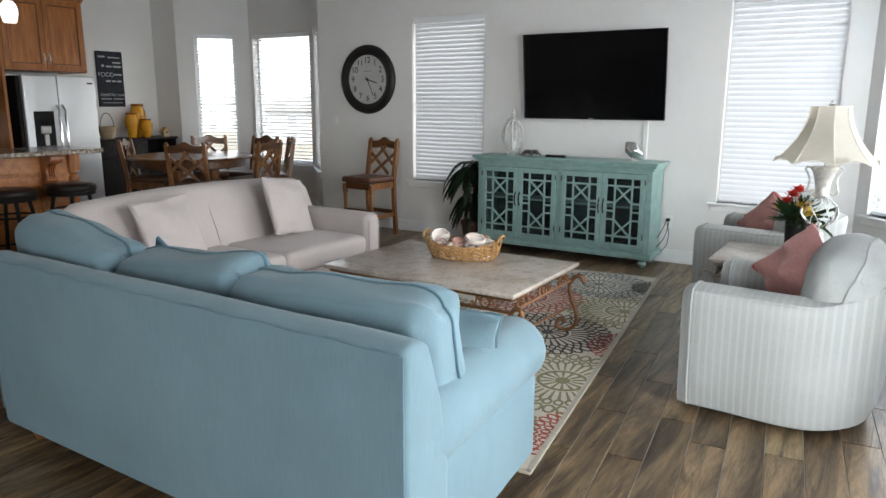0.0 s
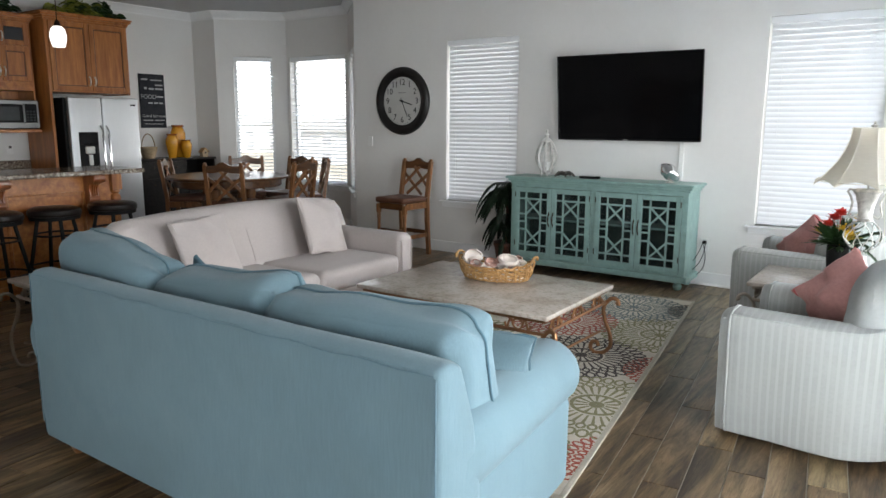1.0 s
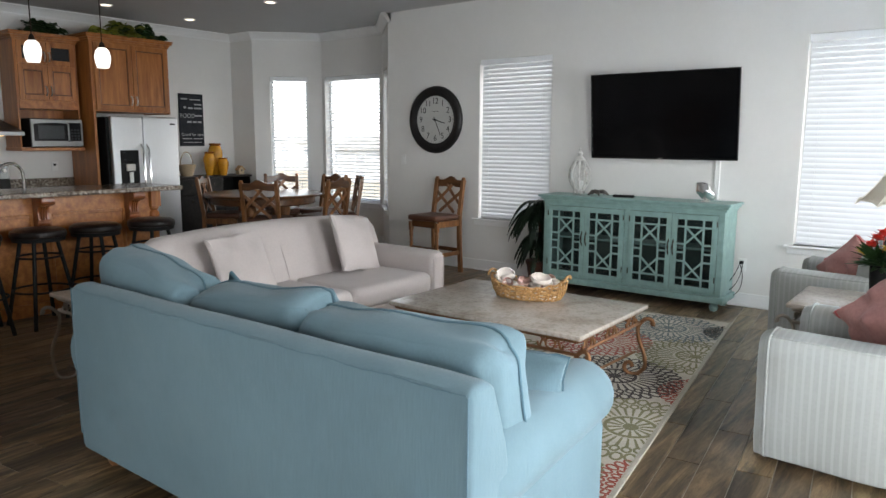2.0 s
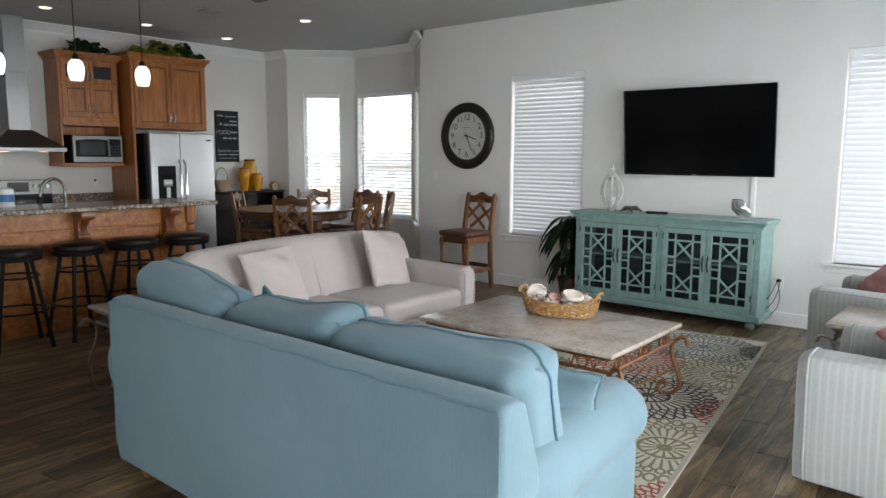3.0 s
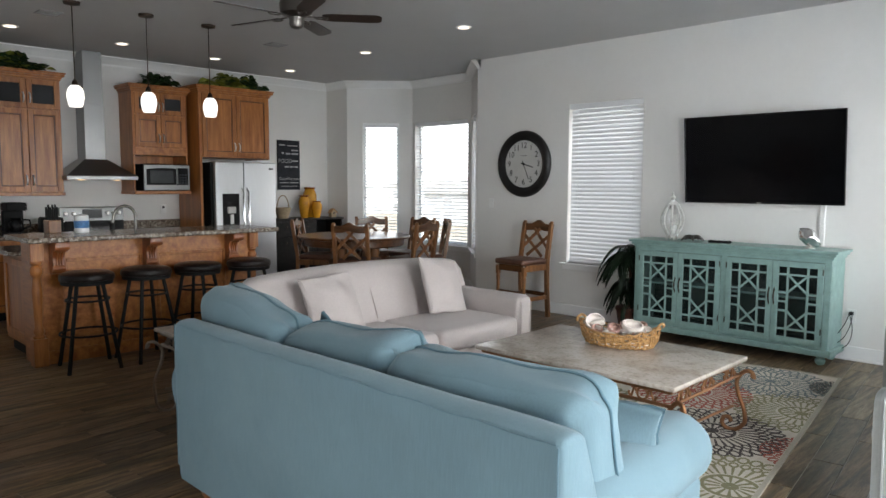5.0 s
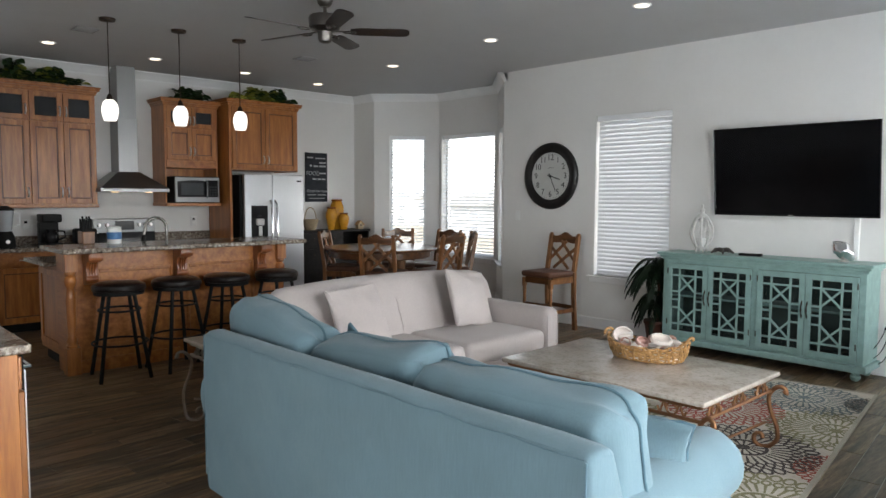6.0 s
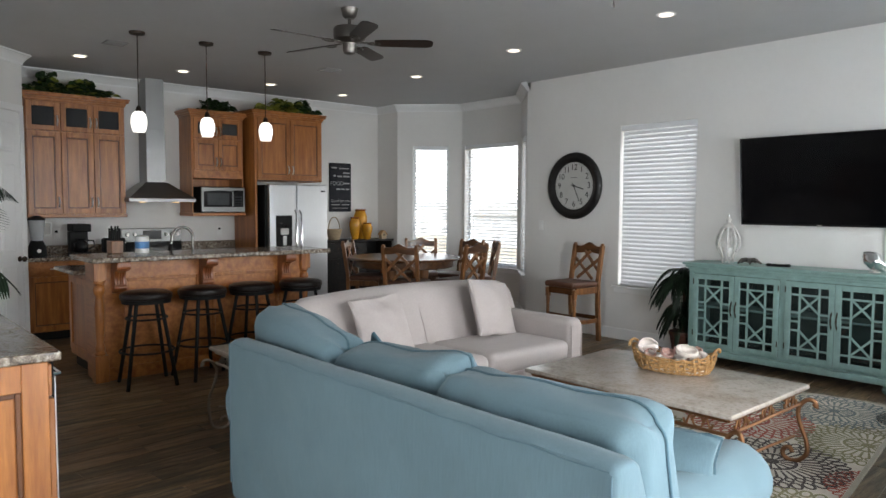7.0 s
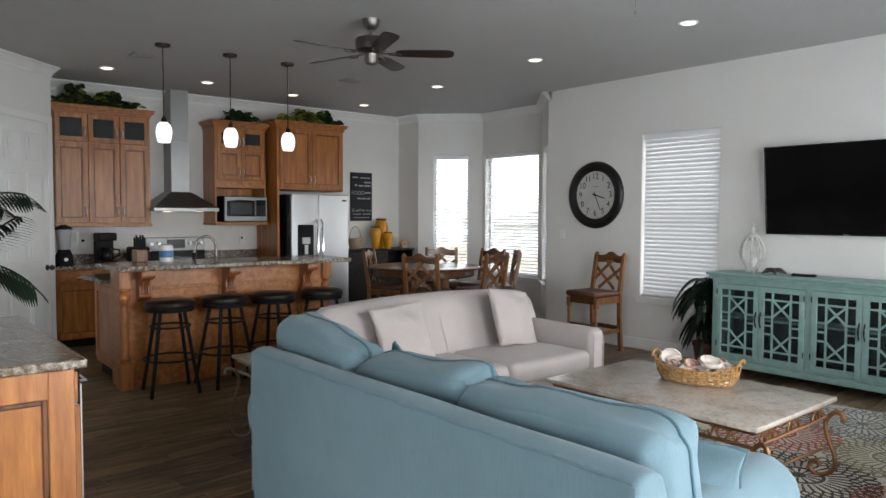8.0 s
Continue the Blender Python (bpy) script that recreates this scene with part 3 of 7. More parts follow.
def blue_sofa():
    s = thing("sofa", "light blue slipcovered three-seat sofa with rolled arms and piped cushions", "sofa")
    bm = bmesh.new()
    # back: upright behind, a narrow rounded top, sloping towards the seat
    prof = [(1.414 + 0.011 * (1 - i / 20) ** 4, 0.10 + 0.036 * i) for i in range(20)] + [(1.416, 0.838), (1.422, 0.850), (1.440, 0.862), (1.475, 0.868), (1.505, 0.866), (1.524, 0.853), (1.542, 0.81), (1.597, 0.66), (1.64, 0.45), (1.64, 0.1)]
    xa, xb = -3.195, -1.005
    xs = [xa, xa + 0.004, xa + 0.014, xa + 0.03] + [xa + 0.03 + (xb - xa - 0.06) * i / 90 for i in range(1, 90)] + [xb - 0.03, xb - 0.014, xb - 0.004, xb]
    rings = []
    for k, x in enumerate(xs):
        e = min(k, len(xs) - 1 - k)
        inset = (0.022, 0.010, 0.003, 0.0)[min(e, 3)]
        ring = []
        for y, z in prof:
            w = noise.noise(Vector((x * 3, z * 4, 2))) * 0.010 + noise.noise(Vector((x * 9 + z * 9, z * 5 - x * 5, 5))) * 0.004
            for cx, cz, slope, size in ((-1.62, 0.52, -0.32, 0.16), (-2.35, 0.62, 0.8, 0.12), (-2.75, 0.42, 0.7, 0.15), (-1.25, 0.3, -0.5, 0.14)):
                across = (z - cz - slope * (x - cx)) / 0.022
                w -= 0.008 * across * math.exp(-across * across - ((x - cx) / size) ** 2)
            yy = 1.52 + (y - 1.52) * (1 - inset / 0.11)
            zz = z - (inset if z > 0.8 else 0) + (w * 0.5 if z > 0.8 else 0)
            ring.append(bm.verts.new((x, yy + (w if y < 1.42 and e > 1 else 0), zz)))
        rings.append(ring)
    for a, b in zip(rings, rings[1:]):
        for j in range(len(prof)):
            bm.faces.new((a[j], a[(j + 1) % len(prof)], b[(j + 1) % len(prof)], b[j]))
    bm.faces.new(rings[0])
    bm.faces.new(list(reversed(rings[-1])))
    back = part("backrest", bm, BLUE, s, smooth=True)
    seam([(xa + 0.02 + (xb - xa - 0.035) * i / 40, 1.4145 + 0.002 * math.sin(i * 0.9), 0.846 + 0.003 * math.sin(i * 1.3)) for i in range(41)], back, SEAM, 0.0022)
    for x in (xa + 0.012, xb - 0.012):
        seam([(x, 1.4165, 0.842), (x, 1.4155, 0.6), (x, 1.417, 0.3), (x, 1.427, 0.11)], back, SEAM, 0.003)
    rolled_arm(s, -1.10, 1.43, 2.46, 0.535, 0.135, -1.25, -1.006, 0.1, BLUE, -0.09, rear=(0.985, 1.0), grow=0.34)
    rolled_arm(s, -3.235, 1.47, 2.46, 0.535, 0.135, -3.06, -3.32, 0.1, BLUE)
    bm = bmesh.new()
    soft_box(bm, -3.04, -1.3, 1.6, 2.44, 0.1, 0.30, 0.03)
    part("seat_base", bm, BLUE, s, smooth=True)
    for i in range(3):
        x = -2.75 + i * 0.58
        bm = bmesh.new()
        soft_box(bm, x - 0.285, x + 0.285, 1.66, 2.47, 0.305, 0.46, 0.05, 4, 0.008, i * 3.0)
        part("seat_cushion", bm, BLUE, s, smooth=True)
    for i, (x, y, z, w, h, tilt, roll, droop) in enumerate(((-2.985, 1.725, 0.685, 0.70, 0.54, 5, 9, 0.01), (-2.24, 1.775, 0.65, 0.75, 0.50, 10, -6.0, -0.012), (-1.495, 1.745, 0.66, 0.86, 0.49, 9, -1.5, -0.008))):
        boxed_cushion("back_cushion", w, 0.25, h, BLUE, pose(x, y, z, tilt, roll, 0), s, i * 5.3 + 1, 0.075, 0.05, droop, PIPING, (0.18,))
    for x, y in ((-3.1, 1.52), (-1.12, 1.52), (-3.1, 2.36), (-1.2, 2.36)):
        turned_foot(s, x, y, OAK, 0.1)
    p = cushion("throw_pillow", 0.44, 0.42, 0.24, BLUE, pose(-1.31, 2.06, 0.62, 22, 8, 14), None, seed=9, piping=PIPING, wob=0.02, fat=0.2, pinch=0.06)
    tagged(p, "light blue throw pillow leaning in the sofa corner", "pillow")
    p = cushion("throw_pillow", 0.46, 0.46, 0.13, PIPING, pose(-2.70, 2.03, 0.585, 14, 30, 5), None, seed=4, wob=0.015, fat=0.2, pinch=0.06)
    tagged(p, "dark slate blue throw pillow in front of the sofa cushions", "pillow")


def grey_sofa():
    s = thing("sofa", "pale greige microfibre sofa with curved back and square arms", "sofa")
    bm = bmesh.new()
    n = 28
    rings = []
    y0, y1 = 2.42, 4.52
    for i in range(n + 1):
        y = y0 + (y1 - y0) * i / n
        u = i / n
        top = 0.83 + 0.055 * math.sin(math.pi * min(1, max(0, u))) ** 0.7
        e = min(i, n - i)
        s1 = (0.82, 0.95)[e] if e < 2 else 1.0
        dip = 0.016 * math.exp(-((u - 0.48) / 0.012) ** 2)
        prof = [(-4.42, 0.08), (-4.47, 0.4), (-4.49, top - 0.09), (-4.46, top - 0.03), (-4.40, top), (-4.32, top - 0.005), (-4.26, top - 0.045), (-4.2, top - 0.16), (-4.1, 0.46), (-4.08, 0.08)]
        ring = []
        for x, z in prof:
            w = noise.noise(Vector((x * 5, y * 4, z * 5))) * 0.008
            ring.append(bm.verts.new((-4.3 + (x + 4.3) * s1 + w - (dip if x > -4.35 else 0), y, z - (0.03 if e == 0 and z > 0.6 else 0) - dip * 0.6 * (z > 0.7))))
        rings.append(ring)
    for a, b in zip(rings, rings[1:]):
        for j in range(len(prof)):
            bm.faces.new((a[j], a[(j + 1) % len(prof)], b[(j + 1) % len(prof)], b[j]))
    bm.faces.new(rings[0])
    bm.faces.new(list(reversed(rings[-1])))
    back = part("backrest", bm, GREIGE, s, smooth=True)
    ym = y0 + (y1 - y0) * 0.48
    seam([(-4.40, ym, 0.876), (-4.33, ym, 0.866), (-4.28, ym, 0.84), (-4.215, ym, 0.74), (-4.13, ym, 0.55), (-4.1, ym, 0.46)], back, GREIGE, 0.004)
    for y, sgn in ((y0, 1), (y1, -1)):
        bm = bmesh.new()
        a, b = sorted((y, y + sgn * 0.17))
        soft_box(bm, -4.25, -3.46, a, b, 0.06, 0.615, 0.055, 5, 0.005, y)
        arm = part("arm", bm, GREIGE, s, smooth=True)
        seam([(-3.47, a + 0.02 + t * (b - a - 0.04), 0.565 + 0.03 * math.sin(math.pi * t)) for t in [i / 8 for i in range(9)]], arm, GREIGE, 0.005)
        seam([(-3.462, a + 0.025, 0.56), (-3.458, a + 0.025, 0.1)], arm, GREIGE, 0.005)
        seam([(-3.462, b - 0.025, 0.56), (-3.458, b - 0.025, 0.1)], arm, GREIGE, 0.005)
    bm = bmesh.new()
    soft_box(bm, -4.2, -3.5, y0 + 0.16, y1 - 0.16, 0.06, 0.29, 0.03)
    part("seat_base", bm, GREIGE, s, smooth=True)
    h = (y1 - y0 - 0.34) / 2
    for i in range(2):
        bm = bmesh.new()
        soft_box(bm, -4.14, -3.45, y0 + 0.172 + i * h, y0 + 0.168 + (i + 1) * h, 0.29, 0.455, 0.055, 4, 0.008, i * 4.0 + 2)
        part("seat_cushion", bm, GREIGE, s, smooth=True)
    for x in (-4.35, -3.55):
        for y in (y0 + 0.1, y1 - 0.1):
            turned_foot(s, x, y, BLACK_MATT, 0.07)
    for y, z, rz, rx in ((2.93, 0.645, -86, 22), (4.03, 0.675, -80, 21)):
        p = cushion("throw_pillow", 0.46 if y < 3.5 else 0.52, 0.46, 0.20, GREIGE, pose(-4.0, y, z, rx, 3 if y < 3.5 else -8, rz), None, seed=y, wob=0.015, fat=0.22, pinch=0.05)
        tagged(p, "square greige throw pillow leaning on the sofa back", "pillow", "pillows on the greige sofa")


def armchair(m, seed):
    s = thing("armchair", "sage striped swivel barrel armchair with rounded arms", "armchair", m, "striped armchairs")
    # shell: a U of upholstery round the seat, open to -x; local origin under the seat's middle
    n = 40
    bm = bmesh.new()
    rings = []
    for i in range(n + 1):
        t = i / n
        # path: along one arm, round the back, along the other arm
        straight, rad = 0.48, 0.30
        total = 2 * straight + math.pi * rad
        d = t * total
        if d < straight:
            px, py, ox, oy = -0.40 + d, -rad, 0, -1
        elif d > total - straight:
            px, py, ox, oy = -0.40 + (total - d), rad, 0, 1
        else:
            a = (d - straight) / rad
            px, py, ox, oy = 0.08 + 0.22 * math.sin(a), -rad * math.cos(a), math.sin(a), -math.cos(a)
        back = max(0.0, (px - 0.14) / 0.16)
        top = 0.635 + 0.12 * min(1, back) ** 1.5
        e = min(i, n - i)
        s1 = 0.75 if e == 0 else 0.93 if e == 1 else 1.0
        prof = [(0.07, 0.03), (0.095, 0.045), (0.115, 0.12), (0.132, 0.30), (0.142, top - 0.10), (0.142, top - 0.03), (0.128, top - 0.008), (0.09, top + 0.004), (0.02, top + 0.012), (-0.035, top), (-0.068, top - 0.03), (-0.078, top - 0.09), (-0.075, 0.30), (-0.07, 0.03)]
        ring = []
        for o, z in prof:
            w = noise.noise(Vector((px * 5 + seed, py * 5, z * 5))) * 0.006
            lean = 0.05 * back * (z / 0.8)
            oo = 0.03 + (o - 0.03) * s1 + w
            ring.append(bm.verts.new((px + ox * (oo + lean), py + oy * (oo + lean * 0.3), z - (0.02 if e == 0 and z > 0.4 else 0))))
        rings.append(ring)
    edges = [[v.co.copy() for v in ring] for ring in rings]
    for a, b in zip(rings, rings[1:]):
        for j in range(len(prof)):
            bm.faces.new((a[j], a[(j + 1) % len(prof)], b[(j + 1) % len(prof)], b[j]))
    bm.faces.new(rings[0])
    bm.faces.new(list(reversed(rings[-1])))
    shell = part("shell", bm, STRIPE, s, smooth=True)
    for k in (1, n - 1):
        seam(edges[k], shell, STRIPE, 0.006, "piping")
    seam([e[6] for e in edges[1:n]], shell, STRIPE, 0.004, "piping")
    bm = bmesh.new()
    soft_box(bm, -0.44, 0.2, -0.235, 0.235, 0.08, 0.30, 0.04)
    part("seat_base", bm, STRIPE, s, smooth=True)
    bm = bmesh.new()
    soft_box(bm, -0.47, 0.2, -0.232, 0.232, 0.30, 0.44, 0.06, 4, 0.006, seed)
    part("seat_cushion", bm, STRIPE, s, smooth=True)
    boxed_cushion("back_cushion", 0.72, 0.27, 0.34, SAGE, pose(0.25, 0, 0.725, -16, 0, -90), s, seed + 3, 0.125, 0.03, 0.13, SAGE, (0.15,))
    bm = bmesh.new()
    lathe(bm, [(0.27, 0.0), (0.28, 0.008), (0.28, 0.022), (0.12, 0.03), (0.12, 0.09)], 28)
    part("swivel_base", bm, BLACK_MATT, s, smooth=True)
    return s


blue_sofa()
grey_sofa()
armchair(pose(-0.34, 3.77, 0, 0, 0, -4), 1.0)
armchair(pose(-0.68, 5.52, 0, 0, 0, -6), 7.0)
for m, seed in ((pose(-0.31, 3.88, 0.66, -26, 40, -38), 2.0), (pose(-0.70, 5.56, 0.62, -24, 38, -40), 6.0)):
    p = cushion("throw_pillow", 0.37, 0.37, 0.24, CORAL, m, None, seed=seed, piping=CORAL_TRIM, wob=0.028, fat=0.2, pinch=0.09)
    tagged(p, "coral red woven throw pillow standing on its corner in the armchair", "pillow", "coral pillows")

# ---- rug ----
def loop(bm, cx, cy, rx, ry, ang, w, n=14):
    """A flat ring in the rug's pile."""
    ca, sa = math.cos(ang), math.sin(ang)
    a, b = [], []
    for i in range(n):
        t = 2 * math.pi * i / n
        for ring, k in ((a, 0.0), (b, w)):
            x, y = (rx - k) * math.cos(t), (ry - k) * math.sin(t)
            ring.append(bm.verts.new((cx + x * ca - y * sa, cy + x * sa + y * ca, 0)))
    for i in range(n):
        bm.faces.new((a[i], a[(i + 1) % n], b[(i + 1) % n], b[i]))


def ray_bar(bm, cx, cy, r0, r1, ang, w0, w1):
    c, s = math.cos(ang), math.sin(ang)
    bm.faces.new([bm.verts.new((cx + r * c - o * s, cy + r * s + o * c, 0)) for r, o in ((r0, -w0), (r1, -w1), (r1, w1), (r0, w0))])


def medallion(bm, cx, cy, R):
    k = R / 0.45
    loop(bm, cx, cy, 0.15 * k, 0.15 * k, 0, 0.022 * k, 32)
    loop(bm, cx, cy, 0.045 * k, 0.045 * k, 0, 0.04 * k, 12)
    for i in range(14):
        ray_bar(bm, cx, cy, 0.05 * k, 0.125 * k, 2 * math.pi * i / 14, 0.004 * k, 0.010 * k)
    n = 32
    for i in range(n):
        t = 2 * math.pi * i / n
        ray_bar(bm, cx, cy, 0.165 * k, 0.285 * k, t, 0.005 * k, 0.010 * k)
        loop(bm, cx + 0.31 * k * math.cos(t), cy + 0.31 * k * math.sin(t), 0.038 * k, 0.030 * k, t, 0.014 * k, 10)
    n = 36
    for i in range(n):
        t = 2 * math.pi * (i + 0.5) / n
        loop(bm, cx + 0.4 * k * math.cos(t), cy + 0.4 * k * math.sin(t), 0.052 * k, 0.036 * k, t, 0.015 * k, 12)


def rug():
    m = pose(-1.10, 2.42, 0, 0, 0, 7.5)
    w, l = 2.45, 3.6
    r = tagged(thing("area_rug", "cream area rug with multicoloured round medallions", "rug", m))
    base = fabric("cream_rug_pile", (0.53, 0.475, 0.39), thread=500, var=0.1)
    bm = bmesh.new()
    box(bm, -w, 0, 0, l, 0.001, 0.011, 0.003)
    part("ground_cloth", bm, base, r)
    edge = fabric("rug_binding", (0.38, 0.34, 0.27))
    bm = bmesh.new()
    for x0, x1, y0, y1 in ((-0.022, 0.004, 0, l), (-w - 0.004, -w + 0.022, 0, l), (-w, 0, -0.004, 0.018), (-w, 0, l - 0.018, l + 0.004)):
        box(bm, x0, x1, y0, y1, 0.001, 0.0135, 0.002)
    part("binding", bm, edge, r)
    cols = {"slate": (0.125, 0.155, 0.155), "brick": (0.31, 0.055, 0.028), "olive": (0.19, 0.175, 0.08), "brown": (0.035, 0.02, 0.016), "ochre": (0.4, 0.22, 0.06)}
    mats = {k: fabric("rug_" + k, c, thread=500, var=0.15) for k, c in cols.items()}
    inv = m.inverted()
    spots = [("slate", -1.93, 5.5, 0.43), ("brick", -2.25, 4.83, 0.42), ("olive", -1.5, 4.85, 0.42), ("brown", -1.78, 4.12, 0.42), ("brick", -1.18, 4.12, 0.30),
             ("olive", -1.37, 3.40, 0.43), ("brick", -0.98, 2.82, 0.32), ("olive", -1.58, 2.72, 0.34), ("brown", -1.42, 5.62, 0.26), ("slate", -2.3, 3.35, 0.42),
             ("olive", -2.75, 4.1, 0.42), ("brown", -2.85, 5.3, 0.42), ("brick", -3.2, 3.3, 0.4), ("slate", -3.4, 4.7, 0.42), ("olive", -2.6, 2.55, 0.36), ("brown", -3.2, 6.0, 0.3)]
    for c, x, y, R in spots:
        p = inv @ Vector((x, y, 0))
        bm = bmesh.new()
        medallion(bm, p.x, p.y, R)
        for co, no in (((-0.024, 0, 0), (1, 0, 0)), ((-w + 0.024, 0, 0), (-1, 0, 0)), ((0, 0.02, 0), (0, -1, 0)), ((0, l - 0.02, 0), (0, 1, 0))):
            bmesh.ops.bisect_plane(bm, geom=list(bm.verts) + list(bm.edges) + list(bm.faces), plane_co=co, plane_no=no, clear_outer=True)
        if not bm.faces:
            bm.free()
            continue
        up = bmesh.ops.extrude_face_region(bm, geom=list(bm.faces))
        for v in up["geom"]:
            if isinstance(v, bmesh.types.BMVert):
                v.co.z += 0.0022
        ob = tagged(part("medallion", bm, mats[c], r), kind="stuff")
        ob.location.z = 0.0105


rug()


# ---- coffee table and its like ----
def s_leg(x, y, top, out):
    """Points of a scrolled iron leg standing at (x, y) that bows towards out."""
    ox, oy = out
    P = [(0.10, top - 0.055), (0.115, top - 0.075), (0.105, top - 0.045), (0.08, top - 0.035), (0.05, top - 0.05), (0.02, top - 0.10), (0.03, top - 0.18), (0.065, top - 0.27),
         (0.075, top - 0.34), (0.06, 0.05), (0.02, 0.018), (-0.03, 0.02), (-0.055, 0.05), (-0.045, 0.085), (-0.015, 0.09), (-0.005, 0.065)]
    Q = []
    for i in range(len(P) - 1):
        for k in range(3):
            t = k / 3
            p0, p1, p2, p3 = P[max(0, i - 1)], P[i], P[i + 1], P[min(len(P) - 1, i + 2)]
            Q.append(tuple(0.5 * (2 * p1[j] + (p2[j] - p0[j]) * t + (2 * p0[j] - 5 * p1[j] + 4 * p2[j] - p3[j]) * t * t + (3 * p1[j] - p0[j] - 3 * p2[j] + p3[j]) * t ** 3) for j in (0, 1)))
    Q.append(P[-1])
    return [(x + ox * d, y + oy * d, max(z, 0.016)) for d, z in Q]


def iron_table(name, label, x0, x1, y0, y1, top, thick, slab, iron, r=0.013, bow=(0.97, 0.24), gap=0.34):
    t = thing(name, label, "table", pose((x0 + x1) / 2, (y0 + y1) / 2, 0.0))
    w, d = (x1 - x0) / 2, (y1 - y0) / 2
    bm = bmesh.new()
    box(bm, -w, w, -d, d, top - thick, top, 0.008, 3)
    part("tabletop", bm, slab, t, smooth=True)
    fr = bmesh.new()
    a, b = w - 0.035, d - 0.035
    for z in (top - thick - 0.012, top - thick - 0.085):
        for p, q in (((-a, -b), (a, -b)), ((a, -b), (a, b)), ((a, b), (-a, b)), ((-a, b), (-a, -b))):
            tube(fr, [(*p, z), (*q, z)], 0.010, 6)
    part("frame", fr, iron, t, smooth=True)
    zc = top - thick - 0.049
    n = max(3, round(2 * a / gap))
    sides = [((-a, -b), (a, -b), n), ((-a, b), (a, b), n), ((-a, -b), (-a, b), max(2, round(2 * b / gap))), ((a, -b), (a, b), max(2, round(2 * b / gap)))]
    for p, q, k in sides:
        for i in range(k):
            u = (i + 0.5) / k
            cx, cy = p[0] + (q[0] - p[0]) * u, p[1] + (q[1] - p[1]) * u
            dx, dy = (1, 0) if p[1] == q[1] else (0, 1)
            bm = bmesh.new()
            tube(bm, [(cx + dx * 0.03 * math.cos(v), cy + dy * 0.03 * math.cos(v), zc + 0.03 * math.sin(v)) for v in [2 * math.pi * j / 16 for j in range(17)]], 0.006, 6)
            for sg in (-1, 1):
                tube(bm, [(cx + dx * sg * (0.032 + 0.05 * j / 6), cy + dy * sg * (0.032 + 0.05 * j / 6), zc + 0.028 * math.sin(j * 1.05)) for j in range(7)], 0.006, 6)
            part("scroll", bm, iron, t, smooth=True)
    for sx in (-1, 1):
        for sy in (-1, 1):
            bm = bmesh.new()
            tube(bm, s_leg(sx * (a - 0.03), sy * (b - 0.01), top - thick - 0.02, (sx * bow[0], sy * bow[1])), r, 8)
            part("leg", bm, iron, t, smooth=True)
    st = bmesh.new()
    for sx in (-1, 1):
        tube(st, [(sx * (a - 0.03), -b, 0.16), (sx * (a - 0.10), 0, 0.13), (sx * (a - 0.03), b, 0.16)], 0.009, 6)
    tube(st, [(-(a - 0.10), 0, 0.13), (0, 0, 0.15), (a - 0.10, 0, 0.13)], 0.009, 6)
    part("stretcher", st, iron, t, smooth=True)
    return t


BRONZE_LIGHT = metal("weathered_iron", (0.3, 0.26, 0.22), 0.45)
iron_table("coffee_table", "beige marble coffee table on scrolled copper-brown iron legs", -3.0, -1.635, 3.31, 4.26, 0.473, 0.028, MARBLE, RUST)
iron_table("end_table", "marble end table on scrolled iron legs beside the blue sofa", -4.53, -3.6, 1.885, 2.42, 0.56, 0.026, MARBLE, BRONZE_LIGHT, 0.010, (0.3, 0.95))
iron_table("end_table", "pale marble end table between the striped armchairs", -0.86, -0.02, 4.36, 5.0, 0.58, 0.026, MARBLE, BRONZE_LIGHT, 0.010)


def oval_basket(name, label, m, a, b, h, mat):
    s = thing(name, label, "basket", m)
    rows = 7
    rnd = random.Random(5)
    for k in range(rows):
        z = 0.012 + k * h / rows
        f = 0.82 + 0.18 * k / rows
        lift = 0.05 if k == rows - 1 else 0.02
        pts = []
        for i in range(73):
            t = 2 * math.pi * i / 72
            wv = 0.007 * math.sin(18 * t + k * math.pi)
            pts.append(((a * f + wv) * math.cos(t), (b * f + wv) * math.sin(t), z + lift * abs(math.cos(t)) ** 4 * (k / rows) + rnd.uniform(-0.005, 0.005)))
        bm = bmesh.new()
        tube(bm, pts, 0.0075, 6)
        part("wicker_strand", bm, mat, s, smooth=True)
    for j in range(36):
        t = 2 * math.pi * j / 36
        bm = bmesh.new()
        tilt = rnd.uniform(-0.3, 0.3)
        up = h + 0.045 * abs(math.cos(t)) ** 4
        tube(bm, [(a * 0.82 * math.cos(t), b * 0.82 * math.sin(t), 0.006), (a * 0.93 * math.cos(t + tilt / 2), b * 0.93 * math.sin(t + tilt / 2), h * 0.5), (a * 1.0 * math.cos(t + tilt), b * 1.0 * math.sin(t + tilt), up)], 0.006, 5)
        part("wicker_stake", bm, mat, s, smooth=True)
    for sg in (-1, 1):
        bm = bmesh.new()
        tube(bm, [(sg * a * (1.0 + 0.03 * math.sin(math.pi * i / 10)), b * 0.42 * math.cos(math.pi * i / 10), h + 0.04 + 0.03 * math.sin(math.pi * i / 10)) for i in range(11)], 0.009, 6)
        part("handle", bm, mat, s, smooth=True)
    bm = bmesh.new()
    lathe(bm, [(0.80, 0.002), (0.82, 0.006), (0.82, 0.012)], 40, Matrix.Diagonal((a, b, 1, 1)))
    part("bottom", bm, mat, s)
    return s


